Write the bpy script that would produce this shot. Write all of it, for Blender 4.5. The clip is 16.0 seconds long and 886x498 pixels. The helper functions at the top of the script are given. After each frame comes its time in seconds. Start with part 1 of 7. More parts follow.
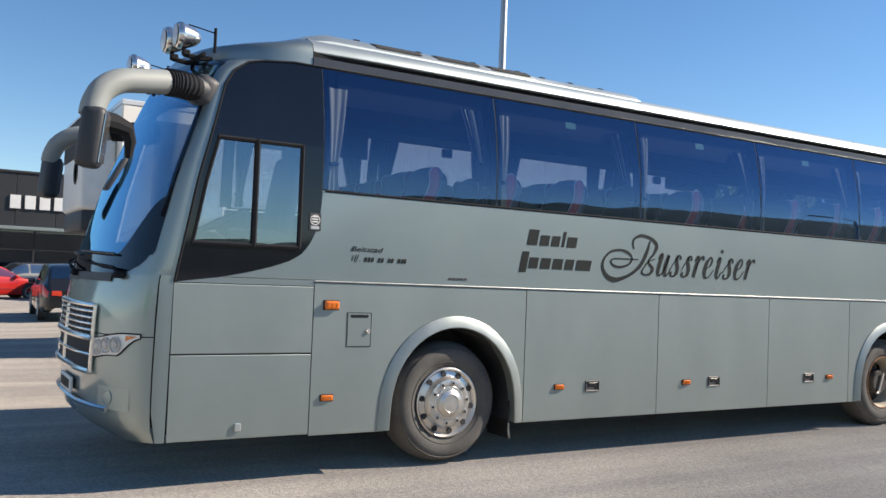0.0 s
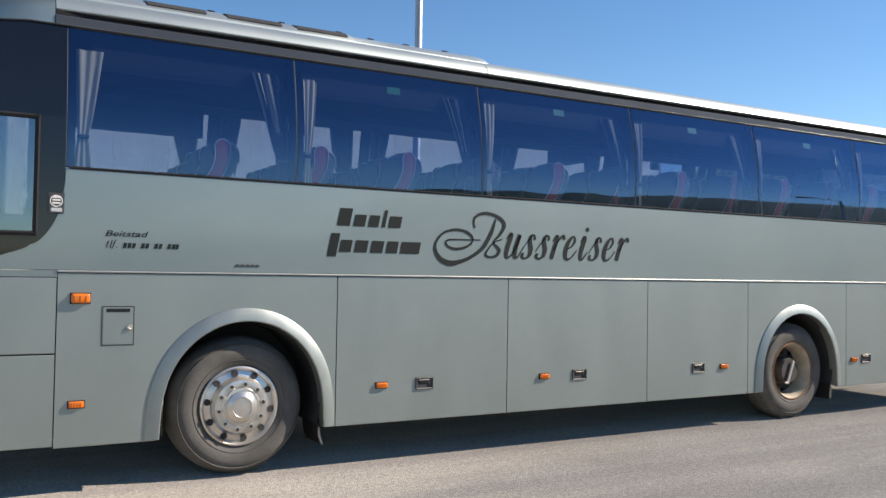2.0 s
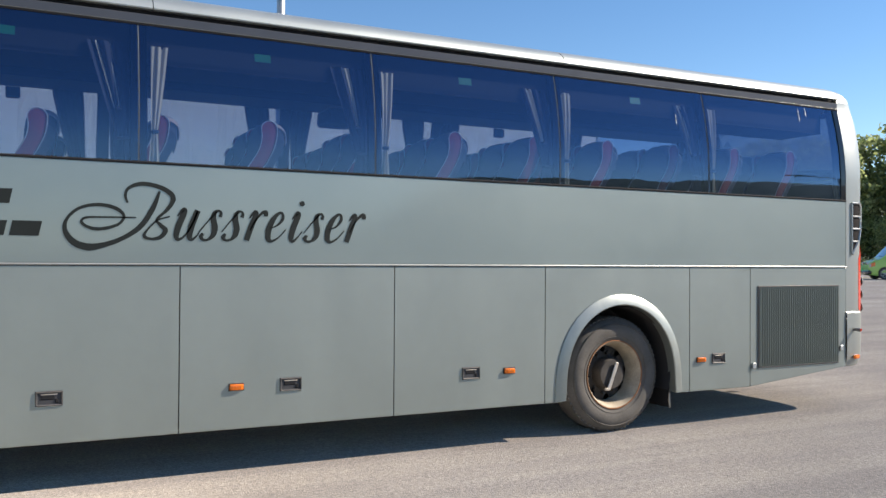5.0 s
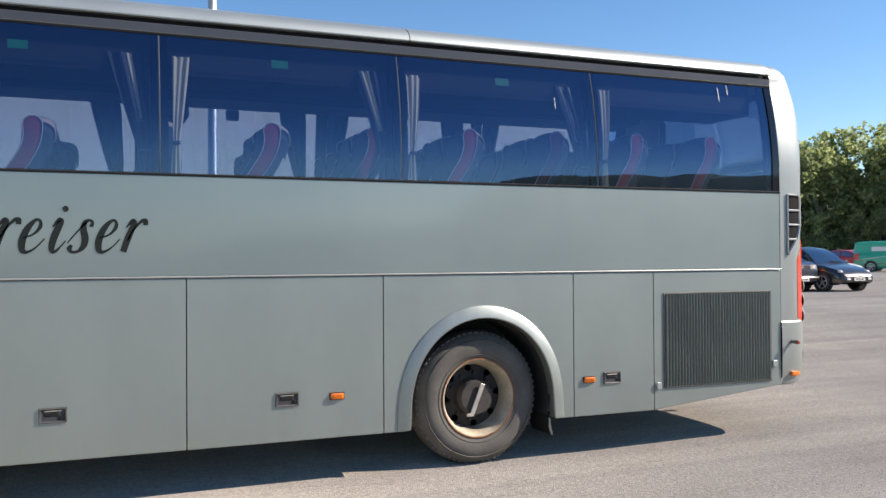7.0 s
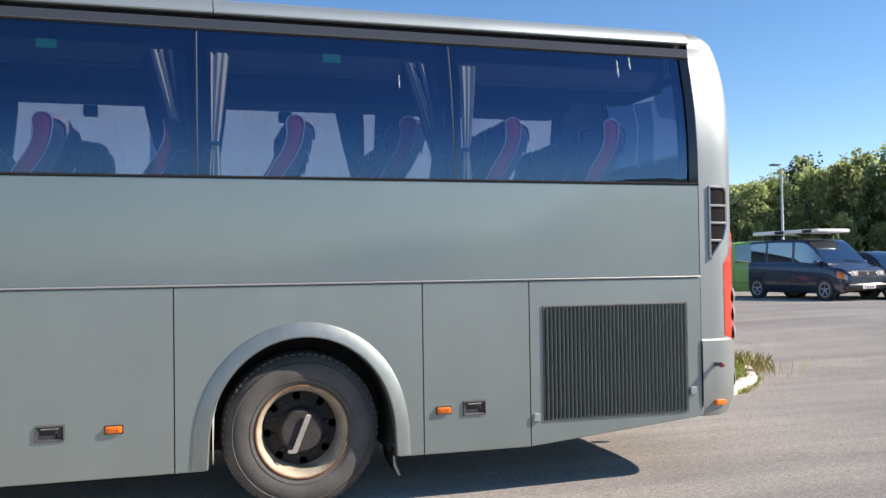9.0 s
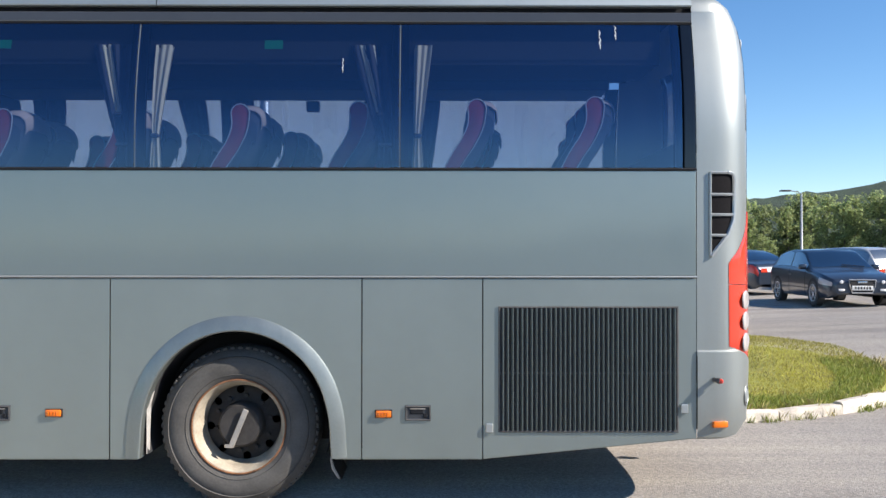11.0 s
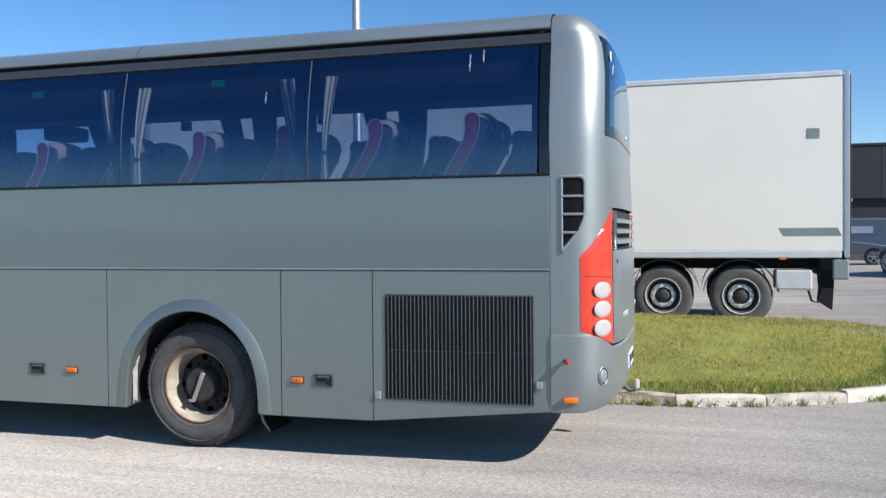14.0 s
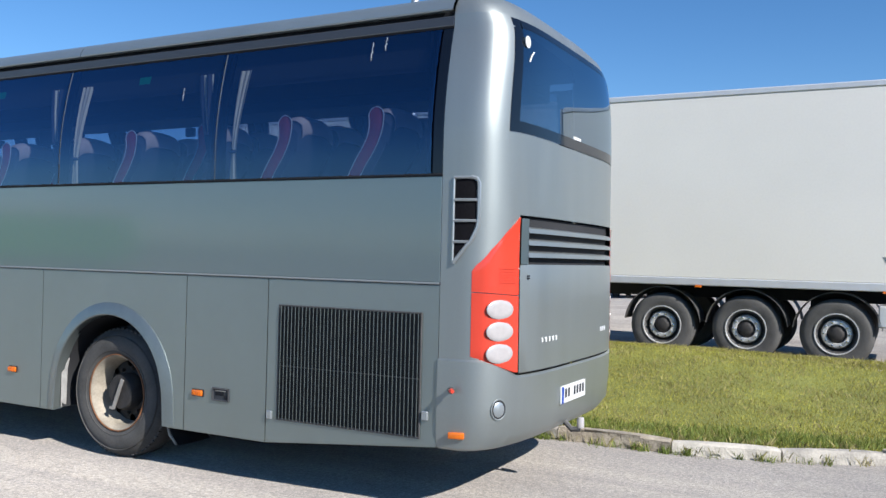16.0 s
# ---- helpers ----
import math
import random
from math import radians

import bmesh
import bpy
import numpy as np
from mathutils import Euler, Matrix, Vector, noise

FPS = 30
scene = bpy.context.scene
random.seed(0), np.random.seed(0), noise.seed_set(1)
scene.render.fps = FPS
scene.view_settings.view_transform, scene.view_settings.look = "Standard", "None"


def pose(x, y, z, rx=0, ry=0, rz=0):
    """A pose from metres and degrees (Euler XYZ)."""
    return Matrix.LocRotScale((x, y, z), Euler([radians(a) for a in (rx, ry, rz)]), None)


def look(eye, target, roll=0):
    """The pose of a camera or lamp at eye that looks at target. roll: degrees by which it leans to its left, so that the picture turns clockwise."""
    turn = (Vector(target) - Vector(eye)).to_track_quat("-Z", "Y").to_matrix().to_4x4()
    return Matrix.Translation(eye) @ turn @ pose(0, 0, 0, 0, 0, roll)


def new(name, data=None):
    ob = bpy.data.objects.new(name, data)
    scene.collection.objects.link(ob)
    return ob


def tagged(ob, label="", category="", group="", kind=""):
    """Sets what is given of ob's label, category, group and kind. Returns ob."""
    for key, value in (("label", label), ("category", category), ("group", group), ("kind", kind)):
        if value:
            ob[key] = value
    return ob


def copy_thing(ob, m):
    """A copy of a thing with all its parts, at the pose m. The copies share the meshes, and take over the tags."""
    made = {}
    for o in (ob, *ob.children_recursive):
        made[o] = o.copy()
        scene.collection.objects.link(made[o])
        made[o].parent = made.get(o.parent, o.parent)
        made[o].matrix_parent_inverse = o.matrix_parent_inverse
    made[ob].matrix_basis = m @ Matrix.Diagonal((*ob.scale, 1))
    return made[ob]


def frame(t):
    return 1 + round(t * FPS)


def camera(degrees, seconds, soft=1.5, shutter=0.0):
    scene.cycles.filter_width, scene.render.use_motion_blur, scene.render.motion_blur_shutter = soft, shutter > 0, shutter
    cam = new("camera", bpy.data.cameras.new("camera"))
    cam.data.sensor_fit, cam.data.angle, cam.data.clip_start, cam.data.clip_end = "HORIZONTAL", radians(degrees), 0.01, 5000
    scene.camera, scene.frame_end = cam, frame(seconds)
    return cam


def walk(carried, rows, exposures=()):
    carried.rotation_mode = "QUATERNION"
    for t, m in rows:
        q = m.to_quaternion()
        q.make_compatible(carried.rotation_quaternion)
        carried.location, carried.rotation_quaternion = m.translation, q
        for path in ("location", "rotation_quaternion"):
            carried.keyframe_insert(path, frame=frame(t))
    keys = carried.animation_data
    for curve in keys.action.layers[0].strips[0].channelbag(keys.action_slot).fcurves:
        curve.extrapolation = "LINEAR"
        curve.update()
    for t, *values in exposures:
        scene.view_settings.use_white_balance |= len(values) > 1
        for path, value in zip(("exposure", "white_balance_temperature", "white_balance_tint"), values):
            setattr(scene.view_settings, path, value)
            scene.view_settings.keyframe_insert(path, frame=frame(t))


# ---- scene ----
cam = camera(54.3, 16.0)
METRES, EYE, TILT, LEAN, TURN = 16.5, 1.56, 0.0, 0.0, -30.95
ROWS = [
    (0.0, 0.0, 0.0, 0.0, -0.08, 2.07, -2.23),
    (0.5, 0.0244, 0.0096, 0.0006, 0.48, 2.04, -2.7),
    (1.0, 0.0494, 0.0247, 0.0005, 0.44, 2.32, -2.59),
    (1.5, 0.0776, 0.0381, -0.0004, 0.79, 2.3, -1.16),
    (2.0, 0.1033, 0.0551, -0.0009, 1.01, 1.59, -0.95),
    (2.5, 0.1294, 0.0734, 0.0006, 1.09, 1.51, -0.21),
    (3.0, 0.1567, 0.0883, 0.0001, 1.01, 1.74, 0.41),
    (3.5, 0.1831, 0.1074, -0.0012, 0.09, 1.65, -1.38),
    (6.0, 0.3215, 0.1914, 0.0007, 5.6, 0.45, 0.67),
    (6.5, 0.3476, 0.2109, 0.0029, 5.6, 0.44, 0.52),
    (7.0, 0.3755, 0.229, 0.004, 8.8, 0.67, 0.38),
    (7.5, 0.3993, 0.2499, 0.0024, 8.97, 0.88, -0.29),
    (8.0, 0.4255, 0.2719, 0.0023, 9.24, 1.07, -0.33),
    (8.5, 0.4495, 0.2946, 0.0023, 11.34, 1.4, -0.02),
    (11.0, 0.5746, 0.3859, 0.0053, 30.67, 0.49, -0.05),
    (11.5, 0.6042, 0.3856, 0.0056, 33.35, 1.66, -2.82),
    (12.0, 0.6334, 0.3914, 0.0061, 36.96, 1.42, -2.56),
    (12.5, 0.6634, 0.3953, 0.0079, 40.01, 1.35, -0.31),
    (13.0, 0.6896, 0.404, 0.0101, 44.67, 2.22, -0.55),
    (13.5, 0.7139, 0.4178, 0.0119, 46.62, -0.6, 1.02),
    (14.0, 0.7345, 0.4327, 0.0133, 46.85, -0.96, 0.47),
    (14.5, 0.7512, 0.4561, 0.0121, 50.04, -0.39, -0.79),
    (15.0, 0.7593, 0.4867, 0.0092, 53.67, 0.47, -1.53),
    (15.5, 0.7675, 0.5219, 0.0072, 55.4, 0.74, -1.01),
    (16.0, 0.7749, 0.5567, 0.0072, 58.81, 0.61, -1.36),
]
walk(cam, [(t, pose(-0.035, -6.20, EYE, TILT, LEAN, TURN) @ pose(METRES * x, METRES * y, METRES * z, 90 + pitch, roll, yaw)) for t, x, y, z, yaw, pitch, roll in ROWS],
     exposures=[(0, 0.78, 6800, 12), (3.5, 0.93, 6950, 13), (8.5, 1.02, 6800, 14), (11, 0.98, 6350, 12), (13.3, 0.68, 5950, 10), (16, 0.52, 5800, 10)])

# ---- light ----
SUN = Vector((0.774, -0.283, 0.566)).normalized()
world = bpy.data.worlds.new("sky")
scene.world = world
world.use_nodes = True
wn = world.node_tree.nodes
sky = wn.new("ShaderNodeTexSky")
sky.sky_type = "NISHITA"
sky.sun_disc = False
sky.sun_elevation = math.asin(SUN.z)
sky.sun_rotation = math.atan2(SUN.x, SUN.y)
sky.air_density, sky.dust_density, sky.ozone_density = 1.0, 0.0, 2.2
sky.altitude = 1200
tone = wn.new("ShaderNodeHueSaturation")
tone.inputs["Saturation"].default_value = 1.21
world.node_tree.links.new(sky.outputs[0], tone.inputs["Color"])
world.node_tree.links.new(tone.outputs[0], wn["Background"].inputs[0])
wn["Background"].inputs[1].default_value = 0.089
sun = new("sun", bpy.data.lights.new("sun", "SUN"))
sun.data.energy, sun.data.angle, sun.data.color = 5.0, radians(0.55), (1.0, 0.91, 0.79)
sun.matrix_basis = look(SUN * 60, (0, 0, 0))


# ---- materials ----
def surf(name, color, rough=0.5, metal=0.0, vary=0.12, scale=2.0, fine=45.0, bump=0.05, coat=0.0, rnd=0.0, streak=None, emit=0.0, island=0.0, depth=0.004):
    """Principled surface with broad stains and fine grain."""
    m = bpy.data.materials.new(name)
    m.use_nodes = True
    nt = m.node_tree
    n, ln = nt.nodes, nt.links.new
    b = n["Principled BSDF"]
    tc = n.new("ShaderNodeTexCoord")
    mp = n.new("ShaderNodeMapping")
    ln(tc.outputs["Object"], mp.inputs[0])
    if streak:
        mp.inputs["Scale"].default_value = streak
    a = n.new("ShaderNodeTexNoise")
    a.inputs["Scale"].default_value, a.inputs["Detail"].default_value = scale, 5
    f = n.new("ShaderNodeTexNoise")
    f.inputs["Scale"].default_value, f.inputs["Detail"].default_value = fine, 4
    ln(mp.outputs[0], a.inputs[0]), ln(tc.outputs["Object"], f.inputs[0])
    mix = n.new("ShaderNodeMath")
    mix.operation = "MULTIPLY_ADD"
    ln(a.outputs[0], mix.inputs[0])
    mix.inputs[1].default_value = 0.65
    half = n.new("ShaderNodeMath")
    half.operation = "MULTIPLY"
    ln(f.outputs[0], half.inputs[0])
    half.inputs[1].default_value = 0.35
    ln(half.outputs[0], mix.inputs[2])
    last = mix
    for on, kind, socket in ((rnd, "ShaderNodeObjectInfo", "Random"), (island, "ShaderNodeNewGeometry", "Random Per Island")):
        if on:
            oi = n.new(kind)
            ad = n.new("ShaderNodeMath")
            ad.operation = "MULTIPLY_ADD"
            ln(oi.outputs[socket], ad.inputs[0])
            ad.inputs[1].default_value = on
            sh = n.new("ShaderNodeMath")
            sh.operation = "SUBTRACT"
            ln(last.outputs[0], sh.inputs[0])
            sh.inputs[1].default_value = on / 2
            ln(sh.outputs[0], ad.inputs[2])
            last = ad
    r = n.new("ShaderNodeValToRGB")
    r.color_ramp.elements[0].position, r.color_ramp.elements[1].position = 0.28, 0.72
    lo = [max(0, c * (1 - vary)) for c in color]
    hi = [min(1, c * (1 + vary)) for c in color]
    r.color_ramp.elements[0].color, r.color_ramp.elements[1].color = (*lo, 1), (*hi, 1)
    ln(last.outputs[0], r.inputs[0])
    ln(r.outputs[0], b.inputs["Base Color"])
    ra = n.new("ShaderNodeMapRange")
    ra.inputs[3].default_value, ra.inputs[4].default_value = max(0.02, rough * 0.82), min(1, rough * 1.18)
    ln(mix.outputs[0], ra.inputs[0]), ln(ra.outputs[0], b.inputs["Roughness"])
    b.inputs["Metallic"].default_value = metal
    b.inputs["Coat Weight"].default_value = coat
    b.inputs["Coat Roughness"].default_value = 0.06
    if bump:
        bp = n.new("ShaderNodeBump")
        bp.inputs["Strength"].default_value, bp.inputs["Distance"].default_value = bump, depth
        ln(f.outputs[0], bp.inputs["Height"]), ln(bp.outputs[0], b.inputs["Normal"])
    if emit:
        b.inputs["Emission Color"].default_value = (*color, 1)
        b.inputs["Emission Strength"].default_value = emit
    return m


def glass(name, tint, f0=0.05, gloss=(1, 1, 1), rough=0.004, power=4.5):
    """Thin tinted pane: clear through, with mirror gloss that grows towards grazing angles."""
    m = bpy.data.materials.new(name)
    m.use_nodes = True
    nt = m.node_tree
    n, ln = nt.nodes, nt.links.new
    n.remove(n["Principled BSDF"])
    t, g, lw, mx, pw, sc = (n.new("ShaderNode" + k) for k in ("BsdfTransparent", "BsdfGlossy", "LayerWeight", "MixShader", "Math", "Math"))
    t.inputs[0].default_value = (*tint, 1)
    g.inputs["Color"].default_value = (*gloss, 1)
    g.inputs["Roughness"].default_value = rough
    lw.inputs[0].default_value = 0.5
    pw.operation, sc.operation = "POWER", "MULTIPLY_ADD"
    pw.inputs[1].default_value = power
    sc.inputs[1].default_value, sc.inputs[2].default_value = 1 - f0, f0
    ln(lw.outputs["Facing"], pw.inputs[0]), ln(pw.outputs[0], sc.inputs[0]), ln(sc.outputs[0], mx.inputs[0])
    ln(t.outputs[0], mx.inputs[1]), ln(g.outputs[0], mx.inputs[2])
    ln(mx.outputs[0], n["Material Output"].inputs[0])
    return m


def foliage(name, color, vary, scale, rnd, through_=0.4):
    """Leaves: diffuse with light coming through, varied leaf by leaf and plant by plant."""
    m = surf(name, color, 0.6, 0, vary, scale, 6, 0, rnd=rnd, island=0.4)
    n, ln = m.node_tree.nodes, m.node_tree.links.new
    b = n["Principled BSDF"]
    tr, mx = n.new("ShaderNodeBsdfTranslucent"), n.new("ShaderNodeMixShader")
    src = b.inputs["Base Color"].links[0].from_socket
    ln(src, tr.inputs[0])
    mx.inputs[0].default_value = through_
    ln(b.outputs[0], mx.inputs[1]), ln(tr.outputs[0], mx.inputs[2])
    ln(mx.outputs[0], n["Material Output"].inputs[0])
    return m


PAINT = surf("coach paint", (0.244, 0.293, 0.288), 0.46, 0.86, 0.03, 0.9, 7, 0.0, 1.0, depth=0.0006)
PAINT.node_tree.nodes["Principled BSDF"].inputs["Coat Roughness"].default_value = 0.10
PAINT.node_tree.nodes["Principled BSDF"].inputs["Coat IOR"].default_value = 1.65
PAINT_LOW = surf("coach paint dusty", (0.297, 0.337, 0.322), 0.43, 0.76, 0.045, 1.3, 9, 0.0, 0.4, rnd=0.1, depth=0.0006, streak=(2, 2, 0.8))
# roof tone set paler than the flanks, putting the sun on it into colour
PAINT_ROOF = surf("roof paint lightened for sun", (0.38, 0.43, 0.435), 0.52, 0.82, 0.10, 1.0, 120, 0.0, 0.35, depth=0.0006)
PAINT_ARCH = surf("arch lip paint", (0.27, 0.30, 0.29), 0.45, 0.8, 0.10, 3.0, 60, 0.0, 0.3, streak=(3, 3, 1))
ARMGREY = surf("matt grey arm paint", (0.25, 0.268, 0.26), 0.6, 0.0, 0.06, 3, 60, 0.02)
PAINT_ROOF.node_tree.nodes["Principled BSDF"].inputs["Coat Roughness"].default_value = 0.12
# dusty tail paint, with the low sun on it also put into the tone
PAINT_REAR = surf("dusty rear paint, lightened for sun", (0.35, 0.375, 0.36), 0.42, 0.7, 0.07, 1.3, 120, 0.03, 0.12, depth=0.0006, streak=(4, 4, 0.6))
WHEELMETAL = surf("dull wheel metal", (0.64, 0.63, 0.61), 0.4, 0.3, 0.15, 14, 80, 0.06)
RIMALU = surf("brushed alloy rim", (0.62, 0.59, 0.55), 0.3, 0.85, 0.12, 10, 90, 0.05)
SILVER = surf("silver trim paint", (0.42, 0.45, 0.455), 0.34, 0.6, 0.06, 1.5, 120, 0.02, 0.3, depth=0.0006)
SUNEDGE = surf("sunlit ledge tone", (0.42, 0.44, 0.43), 0.35, 0.5, 0.06, 2, 80, 0.02)
BLACKGLASS = surf("black enamelled glass", (0.006, 0.008, 0.013), 0.06, 0, 0.3, 1, 30, 0)
JOINT = surf("grey sealing strip", (0.10, 0.115, 0.135), 0.8, 0, 0.1, 2, 80, 0)
FRIT = surf("black glass edge enamel", (0.004, 0.0045, 0.006), 0.9)
FRIT.node_tree.nodes["Principled BSDF"].inputs["Specular IOR Level"].default_value = 0.0
JOINT.node_tree.nodes["Principled BSDF"].inputs["Specular IOR Level"].default_value = 0.15
TRIMNAVY = surf("dark glossy strip", (0.042, 0.047, 0.06), 0.34, 0, 0.1, 2, 20, 0)
TRIMDARK = surf("dull grey strip", (0.13, 0.14, 0.14), 0.35, 0.5, 0.1, 2, 80, 0.02)
RUBBER = surf("black rubber", (0.014, 0.015, 0.018), 0.85, 0, 0.3, 6, 90, 0.1)
RUBBER.node_tree.nodes["Principled BSDF"].inputs["Specular IOR Level"].default_value = 0.2
TYRE = surf("dusty tyre rubber", (0.088, 0.084, 0.078), 0.85, 0, 0.4, 5, 70, 0.25)
DARK = surf("dark chassis", (0.022, 0.022, 0.024), 0.8, 0, 0.4, 4, 60, 0.2)
SLATGREY = surf("grey-green slat paint", (0.20, 0.23, 0.22), 0.4, 0.5, 0.1, 3, 90, 0.03)
PLASTIC = surf("dark grey plastic", (0.034, 0.037, 0.043), 0.55, 0, 0.15, 3, 120, 0.06)
CHROME = surf("polished alloy", (0.74, 0.73, 0.71), 0.2, 0.95, 0.08, 8, 90, 0.04)
RUST = surf("rusty steel", (0.24, 0.11, 0.05), 0.8, 0.2, 0.5, 18, 90, 0.3)
CREAM = surf("cream painted rim", (0.35, 0.305, 0.235), 0.7, 0.0, 0.4, 9, 70, 0.15)
BRAKE = surf("dirty black hub", (0.035, 0.032, 0.03), 0.75, 0.1, 0.5, 14, 60, 0.3)
HITCH = surf("dull hitch steel", (0.12, 0.115, 0.11), 0.6, 0.5, 0.3, 12, 90, 0.1)
STEEL = surf("bare steel bar", (0.5, 0.47, 0.43), 0.45, 0.7, 0.2, 12, 90, 0.1)
AMBER = surf("amber lens", (0.68, 0.155, 0.008), 0.18, 0, 0.12, 40, 160, 0.15, 0.4)
REDLENS = surf("red lens", (0.60, 0.055, 0.028), 0.16, 0, 0.08, 3, 200, 0.05, 0.5)
CLEARLENS = surf("frosted clear lens", (0.45, 0.42, 0.405), 0.22, 0.0, 0.08, 30, 130, 0.1, 0.5)
LETTER = surf("dark lettering film", (0.012, 0.016, 0.016), 0.55, 0, 0.15, 3, 60, 0)
LETTER.node_tree.nodes["Principled BSDF"].inputs["Specular IOR Level"].default_value = 0.2
WHITE = surf("white plastic", (0.72, 0.72, 0.70), 0.45, 0, 0.08, 6, 80, 0.03)
PLATEBLUE = surf("blue strip", (0.03, 0.08, 0.4), 0.4)
PANE = glass("tinted coach glass", (0.41, 0.48, 0.585), 0.155, (0.40, 0.63, 1.0), power=3.2)
REARPANE = glass("dark rear glass", (0.16, 0.18, 0.21), 0.2, (0.72, 0.86, 1.0), power=3.0)
SCREEN = glass("laminated windscreen", (0.36, 0.42, 0.46), 0.25, (0.34, 0.67, 0.93), power=2.2)
CABPANE = glass("clear cab glass", (0.42, 0.47, 0.53), 0.25, (0.62, 0.82, 1.0), power=3.2)
LAMPGLASS = glass("clear lamp cover", (0.9, 0.92, 0.93), 0.06)
CARGLASS = glass("car glass", (0.5, 0.52, 0.52), 0.26, (0.9, 0.95, 1.0))
VENTBLACK = surf("black vent mesh", (0.006, 0.0055, 0.007), 0.8, 0, 0.8, 90, 220, 0.3)
VENTBLACK.node_tree.nodes["Principled BSDF"].inputs["Specular IOR Level"].default_value = 0.15
DARKCLOTH = surf("dark blue cloth, seats and shaded curtains", (0.045, 0.05, 0.075), 0.9, 0, 0.25, 12, 120, 0.2)
SEATRED = surf("crimson seat trim", (0.32, 0.035, 0.055), 0.8, 0, 0.2, 12, 120, 0.2)
PIPING = surf("pale piping", (0.55, 0.50, 0.50), 0.7)
COVER = surf("beige headrest cloth", (0.50, 0.38, 0.33), 0.9, 0, 0.15, 9, 120, 0.1)
DUSTY = surf("pale dried dust", (0.32, 0.31, 0.29), 0.9, 0, 0.3, 14, 80, 0.2)
CURTAIN = surf("cream curtain", (0.74, 0.62, 0.43), 0.9, 0, 0.12, 6, 200, 0.2)
HEADL = surf("bright lamp reflector", (0.8, 0.8, 0.79), 0.3, 0.1, 0.06, 20, 90, 0.03)
# cabin and rack greys set near black, the dim interior put in their colour
RACK = surf("rack trim darkened for shade", (0.022, 0.024, 0.03), 0.8, 0, 0.15, 3, 90, 0.1)
DROPPING = surf("white dried drip", (0.42, 0.44, 0.46), 0.7)
CABIN = surf("grey cabin trim darkened for shade", (0.036, 0.038, 0.044), 0.8, 0, 0.15, 3, 90, 0.1)
EXITGREEN = surf("green exit sticker", (0.012, 0.24, 0.11), 0.5, 0, 0.1)


def asphalt():
    m = bpy.data.materials.new("worn asphalt")
    m.use_nodes = True
    nt = m.node_tree
    n, ln = nt.nodes, nt.links.new
    b = n["Principled BSDF"]
    tc = n.new("ShaderNodeTexCoord")

    def noise_tex(scale, detail, stretch=None, rough=0.6):
        x = n.new("ShaderNodeTexNoise")
        x.inputs["Scale"].default_value, x.inputs["Detail"].default_value, x.inputs["Roughness"].default_value = scale, detail, rough
        if stretch:
            mp = n.new("ShaderNodeMapping")
            mp.inputs["Scale"].default_value, mp.inputs["Rotation"].default_value = stretch[0], (0, 0, stretch[1])
            ln(tc.outputs["Object"], mp.inputs[0]), ln(mp.outputs[0], x.inputs[0])
        else:
            ln(tc.outputs["Object"], x.inputs[0])
        return x

    def ramp(src, p0, c0, p1, c1):
        r = n.new("ShaderNodeValToRGB")
        e = r.color_ramp.elements
        e[0].position, e[1].position = p0, p1
        e[0].color, e[1].color = (*c0, 1), (*c1, 1)
        ln(src, r.inputs[0])
        return r

    def mul(a, c, f=1.0, mode="MULTIPLY"):
        x = n.new("ShaderNodeMix")
        x.data_type, x.blend_type = "RGBA", mode
        x.inputs[0].default_value = f
        ln(a, x.inputs[6]), ln(c, x.inputs[7])
        return x.outputs[2]

    broad = ramp(noise_tex(0.35, 6).outputs[0], 0.3, (0.272, 0.250, 0.228), 0.7, (0.366, 0.340, 0.309))
    stones = n.new("ShaderNodeTexVoronoi")
    stones.inputs["Scale"].default_value = 95
    ln(tc.outputs["Object"], stones.inputs["Vector"])
    speck = ramp(stones.outputs["Color"], 0.1, (0.70, 0.70, 0.70), 0.9, (1.27, 1.25, 1.21))
    grain = ramp(noise_tex(28, 5).outputs[0], 0.3, (0.78, 0.78, 0.79), 0.7, (1.2, 1.19, 1.17))
    lanes = ramp(noise_tex(1.0, 3, ((0.05, 1.5, 1), 0.06)).outputs[0], 0.42, (0.9, 0.9, 0.91), 0.62, (1.14, 1.13, 1.1))
    dust = ramp(noise_tex(1.0, 5, ((0.25, 1.1, 1), 0.3)).outputs[0], 0.5, (1, 1, 1), 0.75, (1.18, 1.16, 1.12))
    c = mul(broad.outputs[0], speck.outputs[0])
    c = mul(c, grain.outputs[0])
    c = mul(c, lanes.outputs[0])
    c = mul(c, dust.outputs[0])
    crack = n.new("ShaderNodeTexVoronoi")
    crack.feature = "DISTANCE_TO_EDGE"
    crack.inputs["Scale"].default_value = 0.16
    wob = noise_tex(1.3, 5)
    add = n.new("ShaderNodeVectorMath")
    add.operation = "ADD"
    sc = n.new("ShaderNodeVectorMath")
    sc.operation = "SCALE"
    sc.inputs["Scale"].default_value = 1.6
    ln(wob.outputs["Color"], sc.inputs[0]), ln(tc.outputs["Object"], add.inputs[0]), ln(sc.outputs[0], add.inputs[1])
    ln(add.outputs[0], crack.inputs["Vector"])
    line = ramp(crack.outputs["Distance"], 0.0, (0.45, 0.45, 0.45), 0.006, (1, 1, 1))
    c = mul(c, line.outputs[0], 0.25)
    ln(c, b.inputs["Base Color"])
    b.inputs["Roughness"].default_value = 0.86
    b.inputs["Diffuse Roughness"].default_value = 1.0
    bp = n.new("ShaderNodeBump")
    bp.inputs["Strength"].default_value, bp.inputs["Distance"].default_value = 0.5, 0.006
